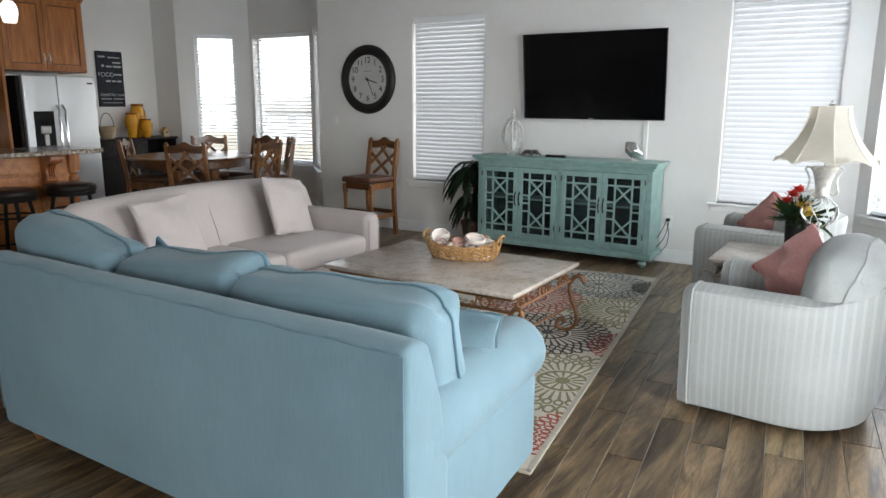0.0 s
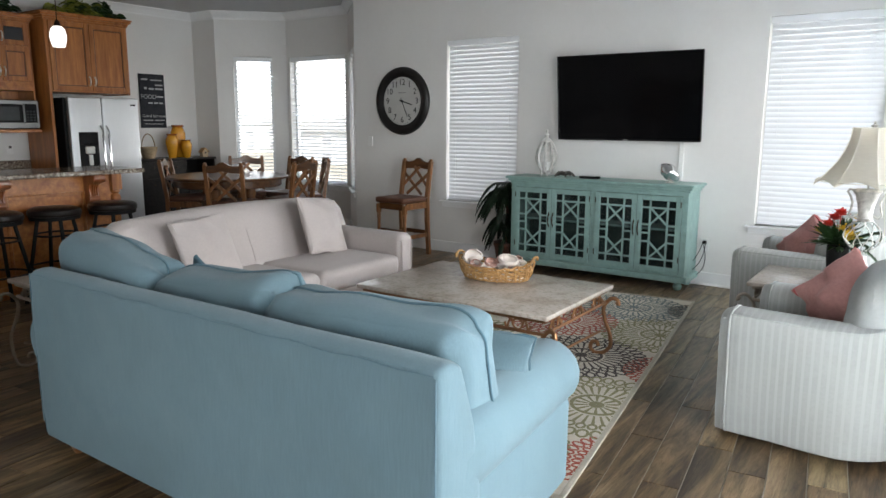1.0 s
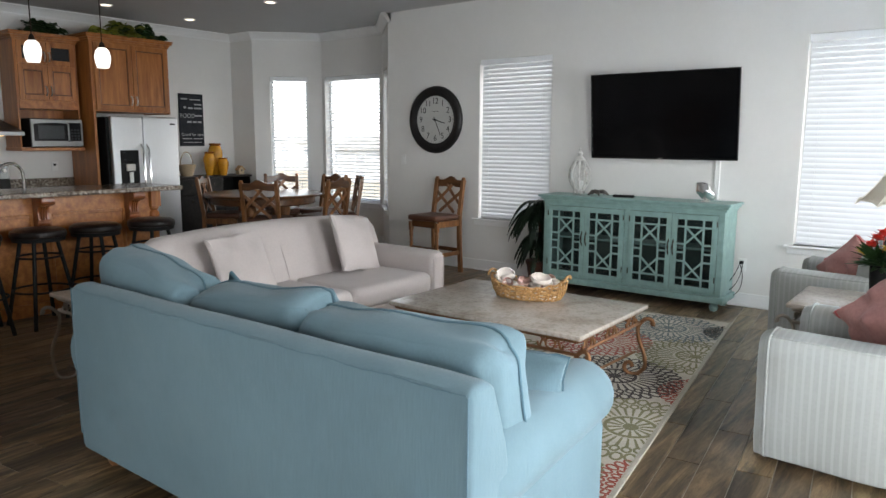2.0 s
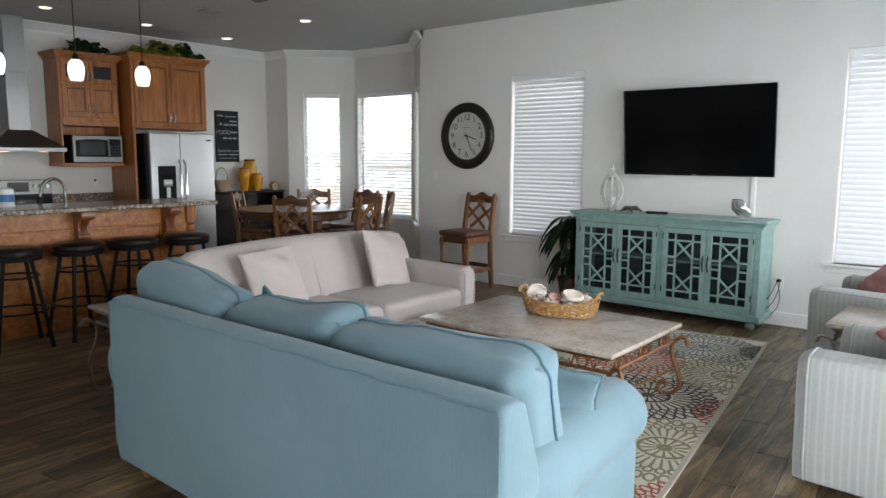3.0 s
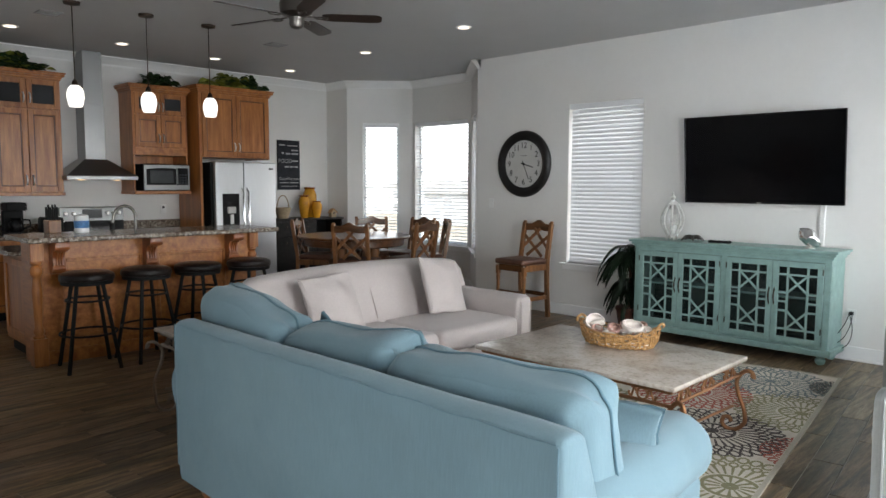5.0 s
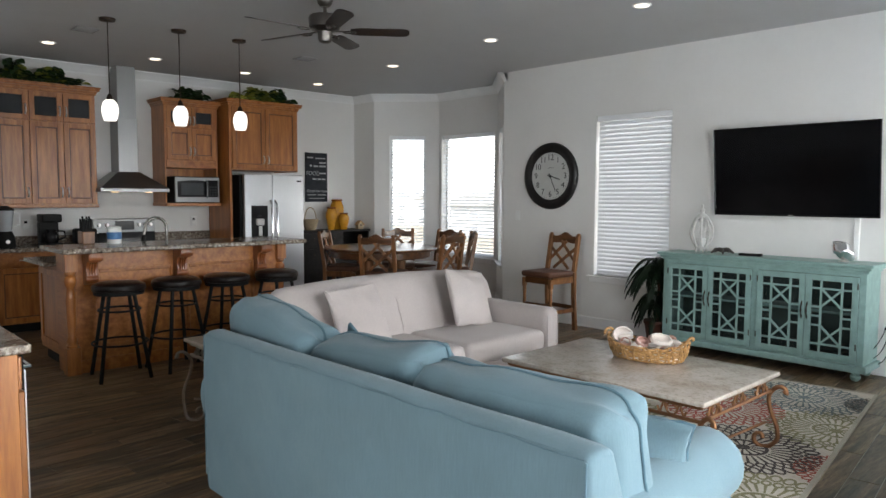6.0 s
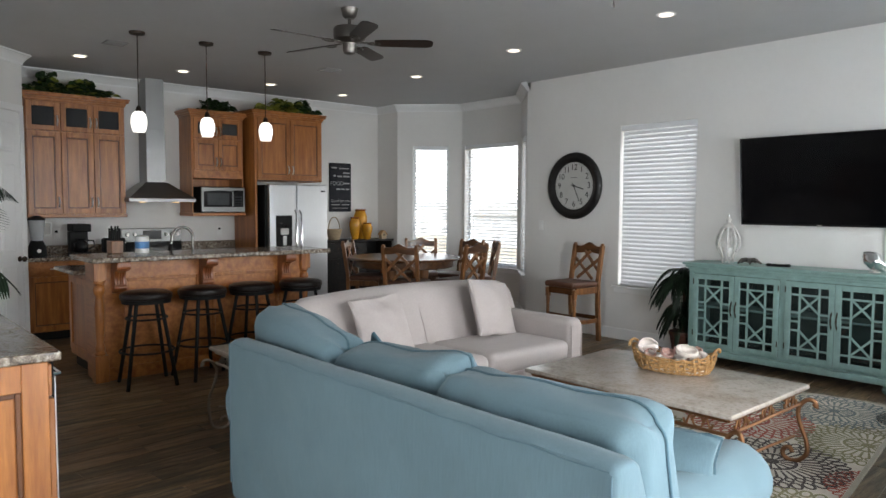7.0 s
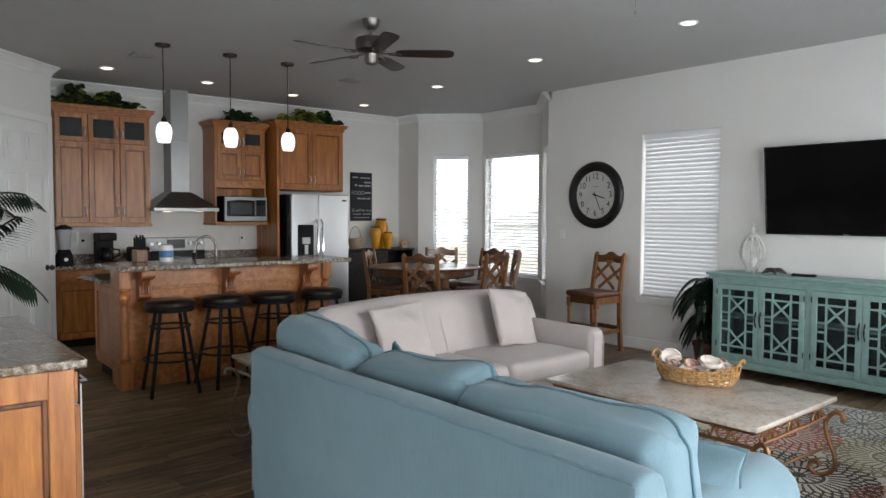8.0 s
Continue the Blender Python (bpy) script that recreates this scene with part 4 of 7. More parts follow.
def shell(m, r, mat, seed, label):
    """A sea shell: a ribbed spiral dish."""
    bm = bmesh.new()
    rings = []
    for i in range(9):
        u = i / 8
        ring = []
        for j in range(20):
            t = 2 * math.pi * j / 20
            rad = r * math.sin(u * math.pi * 0.62) * (1 + 0.22 * math.cos(t) + 0.05 * math.cos(9 * t + seed))
            ring.append(bm.verts.new((rad * math.cos(t), rad * math.sin(t) * 0.75, r * 0.55 * (1 - math.cos(u * math.pi * 0.62)) + 0.02 * r * math.cos(7 * t))))
        rings.append(ring)
    for i in range(8, -1, -1):
        rings.append([bm.verts.new(v.co * 0.9 + Vector((0, 0, r * 0.07))) for v in rings[i]])
    for a, b in zip(rings, rings[1:]):
        for j in range(20):
            bm.faces.new((a[j], a[(j + 1) % 20], b[(j + 1) % 20], b[j]))
    bmesh.ops.remove_doubles(bm, verts=bm.verts, dist=0.0005)
    ob = part("sea_shell", bm, mat, None, smooth=True)
    ob.matrix_world = m
    return tagged(ob, label, "shell", "shells in the basket")


BX, BY, BZ = -2.35, 3.98, 0.473
oval_basket("basket", "oval honey wicker basket full of sea shells", pose(BX, BY, BZ, 0, 0, 10), 0.262, 0.162, 0.095, WICKER)
SHELL_PINK = paint("pink_shell", (0.6, 0.36, 0.3), 0.35, var=0.2, scale=20)
SHELL_WHITE = paint("white_shell", (0.74, 0.66, 0.6), 0.4, var=0.1, scale=20)
rnd = random.Random(11)
bm = bmesh.new()
lathe(bm, [(0.2, 0.01), (0.215, 0.03), (0.2, 0.06), (0.05, 0.072)], 30, Matrix.Diagonal((1.08, 0.66, 1, 1)))
fill = part("shell_bed", bm, SHELL, None, smooth=True)
fill.matrix_world = pose(BX, BY, BZ, 0, 0, 10)
tagged(fill, "bed of small cream sea shells inside the basket", "shells", kind="stuff")
for i in range(30):
    a, q = rnd.uniform(0, 6.28), math.sqrt(rnd.random())
    x, y = 0.19 * q * math.cos(a), 0.10 * q * math.sin(a)
    shell(pose(BX + x, BY + y + x * 0.17, BZ + 0.075 + rnd.uniform(0, 0.02), rnd.uniform(-40, 40) + (180 if i % 3 == 0 else 0), rnd.uniform(-40, 40), rnd.uniform(0, 360)),
          rnd.uniform(0.03, 0.055), (SHELL, SHELL_WHITE, SHELL_PINK)[i % 3], i, "small ribbed cream and pink sea shell in the basket")
shell(pose(BX - 0.20, BY - 0.03, BZ + 0.12, 68, 0, 55), 0.072, SHELL_WHITE, 3, "large open white conch shell leaning in the basket")
shell(pose(BX + 0.10, BY - 0.05, BZ + 0.115, 20, 10, 20), 0.07, SHELL_WHITE, 5, "large white clam shell lying on top in the basket")


# ---- teal media cabinet ----
def teal_cabinet():
    x0, x1, yf, yb, top = -3.56, -1.775, 6.325, 6.69, 0.965
    c = thing("media_cabinet", "distressed teal media cabinet with four lattice glass doors", "cabinet", pose((x0 + x1) / 2, yf, 0))
    w, d = (x1 - x0) / 2, yb - yf
    # back and floor take the darkened teal, for the shade behind the doors
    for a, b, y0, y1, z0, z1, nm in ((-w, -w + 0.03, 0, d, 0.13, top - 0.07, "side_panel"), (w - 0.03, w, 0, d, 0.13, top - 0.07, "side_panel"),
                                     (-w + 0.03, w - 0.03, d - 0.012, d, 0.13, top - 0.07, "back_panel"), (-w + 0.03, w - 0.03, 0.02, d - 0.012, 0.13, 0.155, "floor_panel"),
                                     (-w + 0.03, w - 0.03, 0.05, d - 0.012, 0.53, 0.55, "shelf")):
        boxpart(nm, TEAL_SHADED if nm in ("back_panel", "floor_panel") else TEAL, c, a, b, y0, y1, z0, z1, 0.002)
    boxpart("top", TEAL, c, -w - 0.055, w + 0.055, -0.05, d, top - 0.025, top, 0.008, 3)
    bm = bmesh.new()
    box(bm, -w - 0.035, w + 0.035, -0.032, d, top - 0.05, top - 0.025, 0.008, 2)
    box(bm, -w - 0.015, w + 0.015, -0.014, d, top - 0.075, top - 0.05, 0.006, 2)
    part("cornice", bm, TEAL, c)
    bm = bmesh.new()
    box(bm, -w - 0.03, w + 0.03, -0.03, d, 0.075, 0.135, 0.012, 3)
    part("base_moulding", bm, TEAL, c)
    for sx in (-1, 1):
        for y in (0.03, d - 0.06):
            bm = bmesh.new()
            lathe(bm, [(0.02, 0), (0.036, 0.015), (0.042, 0.04), (0.03, 0.06), (0.04, 0.076)], 16, Matrix.Translation((sx * (w - 0.06), y, 0)))
            part("foot", bm, TEAL, c, smooth=True)
    bm = bmesh.new()
    for a, b in ((-w, -w + 0.05), (-0.025, 0.025), (w - 0.05, w)):
        box(bm, a, b, -0.006, 0.02, 0.135, top - 0.075, 0.003)
    box(bm, -w + 0.05, w - 0.05, -0.005, 0.02, top - 0.105, top - 0.075, 0.003)
    box(bm, -w + 0.05, w - 0.05, -0.005, 0.02, 0.135, 0.155, 0.003)
    part("face_frame", bm, TEAL, c)
    dw = (w - 0.075) / 2
    z0, z1 = 0.158, top - 0.108
    for i in range(4):
        a = (-w + 0.052, -w + 0.052 + dw + 0.0, 0.027, 0.027 + dw)[i]
        b = a + dw - 0.004
        door = bmesh.new()
        s = 0.048
        for u0, u1, v0, v1 in ((a, a + s, z0, z1), (b - s, b, z0, z1), (a + s, b - s, z0, z0 + s), (a + s, b - s, z1 - s, z1)):
            box(door, u0, u1, -0.022, 0.0, v0, v1, 0.003)
        dr = part("door", door, TEAL, c)
        ia, ib, iz0, iz1 = a + s, b - s, z0 + s, z1 - s
        iw, ih = ib - ia, iz1 - iz0
        fr = bmesh.new()
        y, t, wd = -0.011, 0.014, 0.016
        xl, xr = ia + iw * 0.24, ib - iw * 0.24
        zz = [iz0 + ih * f for f in (0.11, 0.37, 0.63, 0.89)]
        for x in (xl, xr):
            bar(fr, (x, y, iz0), (x, y, zz[1] - 0.0), wd, t, (1, 0, 0))
            bar(fr, (x, y, zz[2]), (x, y, iz1), wd, t, (1, 0, 0))
            bar(fr, (x, y, zz[1]), (x, y, zz[2]), wd, t, (1, 0, 0))
        for z in (zz[0], zz[3]):
            bar(fr, (ia, y + 0.0006, z), (ib, y + 0.0006, z), wd, t)
        for z in (zz[1], zz[2], (zz[1] + zz[2]) / 2):
            for p, q in ((ia, xl), (xr, ib)):
                bar(fr, (p, y + 0.0006, z), (q, y + 0.0006, z), wd, t)
        xm = (xl + xr) / 2
        for za, zb, tip in ((zz[0], zz[1], zz[1] + ih * 0.0), (zz[3], zz[2], zz[2])):
            bar(fr, (xl, y + 0.001, za), (xr, y + 0.001, zb), wd, t)
            bar(fr, (xr, y + 0.0014, za), (xl, y + 0.0014, zb), wd, t)
        part("lattice", fr, TEAL, dr)
        boxpart("glass", GREY_CLEAR, dr, ia, ib, -0.004, -0.001, iz0, iz1, 0).visible_shadow = False
        hx = b - 0.02 if i % 2 == 0 else a + 0.02
        hb = bmesh.new()
        hz = z0 + (z1 - z0) * 0.56
        tube(hb, [(hx, -0.024, hz - 0.075), (hx, -0.03, hz - 0.05), (hx, -0.044, hz - 0.03), (hx, -0.046, hz), (hx, -0.044, hz + 0.03), (hx, -0.03, hz + 0.05), (hx, -0.024, hz + 0.075)], 0.006, 8, [0.5, 1.2, 0.8, 1.3, 0.8, 1.2, 0.5])
        part("handle", hb, BRONZE, dr, smooth=True)
        kx = a + 0.004 if i % 2 == 0 else b - 0.004
        for z in (z0 + 0.1, z1 - 0.1):
            hb = bmesh.new()
            lathe(hb, [(0.004, 0), (0.005, 0.003), (0.005, 0.05), (0.004, 0.053)], 8, Matrix.Translation((kx, -0.026, z)))
            part("hinge", hb, BRONZE, dr)


GREY_CLEAR, _nt, _b = material("cabinet_glass")
_b.inputs["Base Color"].default_value = (0.55, 0.6, 0.6, 1)
_b.inputs["Transmission Weight"].default_value = 1.0
_b.inputs["Roughness"].default_value = 0.03
_b.inputs["IOR"].default_value = 1.3
teal_cabinet()

# television, tilted towards the room
tv = thing("television", "large black flat television on the wall", "television", pose(-2.505, 6.615, 1.74, 6, 0, 0))
boxpart("body", BLACK_MATT, tv, -0.69, 0.69, 0.012, 0.045, -0.38, 0.38, 0.01, 2)
bm = bmesh.new()
for a, b, c, d in ((-0.712, 0.712, 0.398, 0.41), (-0.712, 0.712, -0.41, -0.392), (-0.712, -0.702, -0.392, 0.398), (0.702, 0.712, -0.392, 0.398)):
    box(bm, a, b, -0.012, 0.012, c, d, 0.002)
part("bezel", bm, BLACK, tv)
boxpart("screen", SCREEN, tv, -0.702, 0.702, -0.008, 0.011, -0.392, 0.398, 0.001)
boxpart("badge", NICKEL, tv, -0.022, 0.022, -0.0135, -0.0118, -0.404, -0.398, 0)
bm = bmesh.new()
box(bm, -0.25, 0.25, 0.045, 0.06, -0.15, 0.15)
box(bm, -0.05, 0.05, 0.055, 0.11, -0.05, 0.05)
part("wall_mount", bm, BLACK_MATT, tv)
bm = bmesh.new()
box(bm, -2.0, -1.955, 6.7, W - 0.001, 0.97, 1.45, 0.004)
tagged(part("cable_cover", bm, PLASTIC), "white plastic cable cover running down the wall", "cable cover")

# things on the cabinet
PEWTER_DARK = paint("dark_pewter", (0.12, 0.11, 0.1), 0.4, metal=0.6, var=0.3, scale=30)
CZ = 0.965
lan = thing("lantern", "whitewashed oval metal lantern with glass panes", "lantern", pose(-3.27, 6.50, CZ))
bm = bmesh.new()
lathe(bm, [(0.055, 0.04), (0.06, 0.045), (0.06, 0.055), (0.05, 0.06)], 8)
for k in range(4):
    a = radians(45 + 90 * k)
    box(bm, 0.05 * math.cos(a) - 0.008, 0.05 * math.cos(a) + 0.008, 0.05 * math.sin(a) - 0.008, 0.05 * math.sin(a) + 0.008, 0, 0.045, 0.002)
part("base", bm, WHITEWASH, lan)
for k in range(8):
    a = radians(22.5 + 45 * k)
    bm = bmesh.new()
    tube(bm, [((0.05 + 0.055 * math.sin(math.pi * i / 10)) * math.cos(a), (0.05 + 0.055 * math.sin(math.pi * i / 10)) * math.sin(a), 0.055 + 0.285 * i / 10) for i in range(11)], 0.011, 6)
    part("rib", bm, WHITEWASH, lan, smooth=True)
bm = bmesh.new()
lathe(bm, [(0.055, 0.335), (0.06, 0.345), (0.04, 0.37), (0.018, 0.385), (0.02, 0.40), (0.026, 0.415), (0.012, 0.432), (0.008, 0.45), (0.012, 0.458), (0.002, 0.468)], 12)
part("top", bm, WHITEWASH, lan, smooth=True)
bm = bmesh.new()
lathe(bm, [(0.046 + 0.053 * math.sin(math.pi * i / 10), 0.057 + 0.28 * i / 10) for i in range(11)], 16)
part("glass", bm, CLEAR, lan, smooth=True).visible_shadow = False
bm = bmesh.new()
lathe(bm, [(0.03, 0.057), (0.03, 0.15), (0.004, 0.152)], 14)
part("candle", bm, PLASTIC, lan)

bm = bmesh.new()
for k in range(5):
    a = 2 * math.pi * k / 5
    tube(bm, [(0, 0, 0.025), (0.05 * math.cos(a), 0.05 * math.sin(a), 0.03), (0.085 * math.cos(a + 0.2), 0.085 * math.sin(a + 0.2), 0.008)], 0.014, 6, [1.2, 0.9, 0.4])
bmesh.ops.scale(bm, vec=(1.25, 1.25, 1.5), verts=bm.verts)
ob = part("starfish", bm, PEWTER_DARK, None, smooth=True)
ob.location = (-3.04, 6.46, CZ)
tagged(ob, "dark silver starfish ornament on the cabinet", "ornament")
bm = bmesh.new()
box(bm, -0.1, 0.1, -0.028, 0.028, 0, 0.024, 0.007, 2)
rc = tagged(part("remote_control", bm, BLACK_MATT), "black remote control lying on the cabinet", "remote control")
rc.matrix_world = pose(-2.77, 6.45, CZ, 0, 0, 5)
for i in range(6):
    for j in range(2):
        boxpart("button", PLASTIC, rc, -0.06 + i * 0.022, -0.05 + i * 0.022, -0.012 + j * 0.016, -0.004 + j * 0.016, 0.0235, 0.0255, 0)
conch = thing("shell_ornament", "silver conch shell ornament on a small stand", "ornament", pose(-2.0, 6.48, CZ, 0, 0, 0))
bm = bmesh.new()
lathe(bm, [(0.006, -0.10), (0.022, -0.092), (0.034, -0.075), (0.044, -0.06), (0.05, -0.035), (0.058, -0.02), (0.066, 0.01), (0.062, 0.045), (0.048, 0.075), (0.03, 0.098), (0.012, 0.112), (0.002, 0.118)], 24)
for v in bm.verts:
    a = math.atan2(v.co.y, v.co.x)
    k = 1 + 0.14 * math.sin(3 * a + 55 * v.co.z) + 0.12 * noise.noise(v.co * 45)
    v.co.x, v.co.y = v.co.x * k, v.co.y * k * 0.8
bmesh.ops.transform(bm, matrix=pose(0, 0, 0.088, 0, -48, 12), verts=bm.verts)
part("body", bm, CHROME, conch, smooth=True)
bm = bmesh.new()
lathe(bm, [(0.04, 0), (0.042, 0.006), (0.014, 0.012), (0.010, 0.045)], 16)
part("stand", bm, SILVER, conch, smooth=True)

# clock
ck = thing("wall_clock", "large round wall clock with black rim and pale face", "clock", pose(-5.285, W - 0.001, 1.742, 90, 0, 0))
bm = bmesh.new()
lathe(bm, [(0.393, 0.0), (0.397, 0.012), (0.39, 0.035), (0.37, 0.05), (0.34, 0.052), (0.315, 0.045), (0.30, 0.035), (0.282, 0.03), (0.278, 0.016)], 64)
part("rim", bm, CLOCK_RIM, ck, smooth=True)
bm = bmesh.new()
lathe(bm, [(0.279, 0.012), (0.279, 0.02)], 64)
part("face", bm, FACE, ck)


def words(name, txt, size, mat, parent, m, ext=0.0006):
    cu = bpy.data.curves.new(name, 'FONT')
    cu.body, cu.size, cu.extrude = txt, size, ext
    cu.align_x, cu.align_y = 'CENTER', 'CENTER'
    tmp = new(name, cu)
    me = bpy.data.meshes.new_from_object(tmp.evaluated_get(bpy.context.evaluated_depsgraph_get()))
    bpy.data.objects.remove(tmp)
    me.materials.clear()
    me.materials.append(mat)
    ob = new(name, me)
    ob.parent = parent
    ob.matrix_local = m
    return ob


for h in range(1, 13):
    a = radians(90 - 30 * h)
    words("numeral", str(h), 0.098, BLACK_MATT, ck, pose(0.218 * math.cos(a), 0.218 * math.sin(a), 0.021))
for i in range(60):
    a = radians(6 * i)
    bm = bmesh.new()
    bar(bm, (0.258 * math.cos(a), 0.258 * math.sin(a), 0.0208), (0.268 * math.cos(a), 0.268 * math.sin(a), 0.0208), 0.0012, 0.004 if i % 5 == 0 else 0.002)
    part("minute_mark", bm, BLACK_MATT, ck)
for a, l, wd in ((-16, 0.15, 0.012), (-66, 0.20, 0.009)):
    a = radians(a)
    bm = bmesh.new()
    bar(bm, (-0.04 * math.cos(a), -0.04 * math.sin(a), 0.026), (l * math.cos(a), l * math.sin(a), 0.026), 0.002, wd)
    part("hand", bm, BLACK_MATT, ck)
bm = bmesh.new()
lathe(bm, [(0.014, 0.02), (0.014, 0.03), (0.006, 0.033)], 16)
part("hub", bm, BLACK_MATT, ck)
boxpart("maker_mark", SLATE, ck, -0.05, 0.05, 0.095, 0.1, 0.0202, 0.021, 0)

# switch, outlets, cables
def plate(name, m, label, sockets=True):
    p = thing(name, label, "switch" if not sockets else "outlet", m)
    boxpart("plate", PLASTIC, p, -0.037, 0.037, -0.007, 0, -0.06, 0.06, 0.003)
    if sockets:
        for z in (-0.025, 0.025):
            boxpart("socket", BLACK_MATT if z > 0 else PLASTIC, p, -0.016, 0.016, -0.0095, -0.006, z - 0.014, z + 0.014, 0.002)
    else:
        boxpart("rocker", PLASTIC, p, -0.014, 0.014, -0.011, -0.006, -0.03, 0.03, 0.002)
    return p


plate("light_switch", pose(-5.80, W, 1.26), "white light switch plate on the wall", False)
plate("outlet", pose(-1.71, W, 0.385), "white wall outlet with black plug beside the cabinet")
plate("outlet", pose(KX, 2.05, 1.15, 0, 0, 90), "white wall outlet above the kitchen counter")
plate("outlet", pose(KX, 4.05, 1.15, 0, 0, 90), "white wall outlet above the kitchen counter")
bm = bmesh.new()
box(bm, -0.015, 0.015, -0.04, 0.0, -0.012, 0.012, 0.004)
plug = part("power_plug", bm, BLACK_MATT, None)
plug.matrix_world = pose(-1.71, W - 0.01, 0.41)
PLUG_AT = Vector((-1.71, W - 0.01, 0.41))
tagged(plug, "black power plug in the wall outlet", "plug")
for k in range(3):
    pts = []
    for i in range(25):
        t = i / 24
        pts.append((-1.71 - 0.02 * k - (0.06 + 0.03 * k) * t + 0.05 * math.sin(5 * t + k), 6.665 - 0.05 * math.sin(math.pi * t) - 0.02 * k, max(0.012, 0.40 - 0.39 * t ** 0.7 + 0.03 * math.sin(9 * t + k) * (1 - t))))
    bm = bmesh.new()
    tube(bm, [Vector(q) - PLUG_AT for q in pts], 0.0035, 6)
    tagged(part("power_cord", bm, BLACK_MATT, plug, smooth=True), "")

# ---- kitchen ----
def pull(parent, x, y, z, l=0.10, mat=NICKEL):
    bm = bmesh.new()
    tube(bm, [(x, y, z - l / 2), (x, y - 0.018, z - l / 2 + 0.012), (x, y - 0.026, z), (x, y - 0.018, z + l / 2 - 0.012), (x, y, z + l / 2)], 0.008, 8, [1.3, 0.9, 1.2, 0.9, 1.3])
    return part("handle", bm, mat, parent, smooth=True)


def cab_door(parent, x0, x1, z0, z1, y=0.0, glazed=False, handle=None, mat=None, name="door"):
    """A framed cabinet door with a recessed panel, on the face at y."""
    s = 0.055
    bm = bmesh.new()
    for a, b, c, d in ((x0, x0 + s, z0, z1), (x1 - s, x1, z0, z1), (x0 + s, x1 - s, z0, z0 + s), (x0 + s, x1 - s, z1 - s, z1)):
        box(bm, a, b, y - 0.02, y - 0.001, c, d, 0.003)
    dr = part(name, bm, mat or MAPLE, parent)
    boxpart("panel", GREY_GLASS if glazed else (mat or MAPLE), dr, x0 + s - 0.004, x1 - s + 0.004, y - 0.009, y - 0.002, z0 + s - 0.004, z1 - s + 0.004, 0)
    if not glazed:
        bm = bmesh.new()
        t = 0.013
        for a, b, c, d in ((x0 + s, x0 + s + t, z0 + s, z1 - s), (x1 - s - t, x1 - s, z0 + s, z1 - s), (x0 + s + t, x1 - s - t, z0 + s, z0 + s + t), (x0 + s + t, x1 - s - t, z1 - s - t, z1 - s)):
            box(bm, a, b, y - 0.014, y - 0.008, c, d, 0.002)
        part("bead", bm, MAPLE_DARK if mat is None else mat, dr)
    if handle:
        pull(dr, handle[0], y - 0.02, handle[1])
    return dr


MAPLE_DARK = wood("dark_glazed_maple", (0.06, 0.02, 0.007), (0.2, 0.075, 0.025), 2)


def crown_cap(parent, x0, x1, d, z0, z1, mat):
    bm = bmesh.new()
    steps = ((0.0, 0.0), (0.012, 0.25), (0.022, 0.5), (0.045, 0.8), (0.055, 1.0))
    for (e, f), (e2, f2) in zip(steps, steps[1:]):
        box(bm, x0 - e2, x1 + e2, -e2, d, z0 + (z1 - z0) * f, z0 + (z1 - z0) * f2, 0.003)
    return part("crown", bm, mat, parent)


def upper(name, label, xf, y0, y1, z0, z1, group="kitchen cabinets"):
    c = thing(name, label, "cabinet", pose(xf, y0, 0, 0, 0, 90), group)
    d = xf - KX - 0.003
    return c, y1 - y0, d


# tall wall cabinet with glazed top doors
c, w, d = upper("wall_cabinet", "honey maple wall cabinet with glazed doors over panelled doors", -8.93, 1.70, 2.745, 1.37, 2.66)
boxpart("body", MAPLE, c, 0, w, 0, d, 1.37, 2.66, 0.003)
crown_cap(c, 0, w, d, 2.655, 2.745, MAPLE_Y)
boxpart("light_rail", MAPLE_Y, c, -0.008, w + 0.008, -0.022, 0.02, 1.345, 1.385, 0.004)
for i in range(3):
    a, b = 0.008 + i * 0.345, 0.343 + i * 0.345
    hx = b - 0.028 if i < 2 else a + 0.028
    cab_door(c, a, b, 1.395, 2.31, handle=(hx, 1.52))
    cab_door(c, a, b, 2.325, 2.645, glazed=True, handle=(hx, 2.44))

# microwave cabinet
c, w, d = upper("microwave_cabinet", "honey maple wall cabinet with an open microwave shelf", -8.85, 3.52, 4.22, 1.37, 2.62)
for a, b, z0, z1 in ((0, 0.02, 1.37, 2.62), (w - 0.02, w, 1.37, 2.62)):
    boxpart("side_panel", MAPLE, c, a, b, 0, d, z0, z1, 0.002)
boxpart("body", MAPLE, c, 0.02, w - 0.02, 0, d, 1.84, 2.62, 0.002)
boxpart("shelf", MAPLE_Y, c, -0.01, w + 0.01, -0.05, d, 1.355, 1.395, 0.004)
boxpart("back_panel", MAPLE, c, 0.02, w - 0.02, d - 0.01, d, 1.395, 1.84, 0)
boxpart("valance", MAPLE_Y, c, 0.02, w - 0.02, -0.012, -0.001, 1.84, 1.93, 0.003)
crown_cap(c, 0, w, d, 2.615, 2.705, MAPLE_Y)
for i in range(2):
    a, b = 0.03 + i * 0.322, 0.348 + i * 0.322
    hx = b - 0.025 if i == 0 else a + 0.025
    cab_door(c, a, b, 1.945, 2.335, handle=(hx, 2.05))
    cab_door(c, a, b, 2.35, 2.605, glazed=True, handle=(hx, 2.44))
mw = thing("microwave", "stainless steel microwave oven on a cabinet shelf", "microwave", pose(-8.76, 3.60, 1.395, 0, 0, 90))
boxpart("case", BLACK_MATT, mw, 0, 0.59, 0.01, 0.42, 0.005, 0.335, 0.008)
boxpart("front_plate", STEEL_MID, mw, 0.0, 0.59, -0.014, 0.01, 0.008, 0.33, 0.006)
bm = bmesh.new()
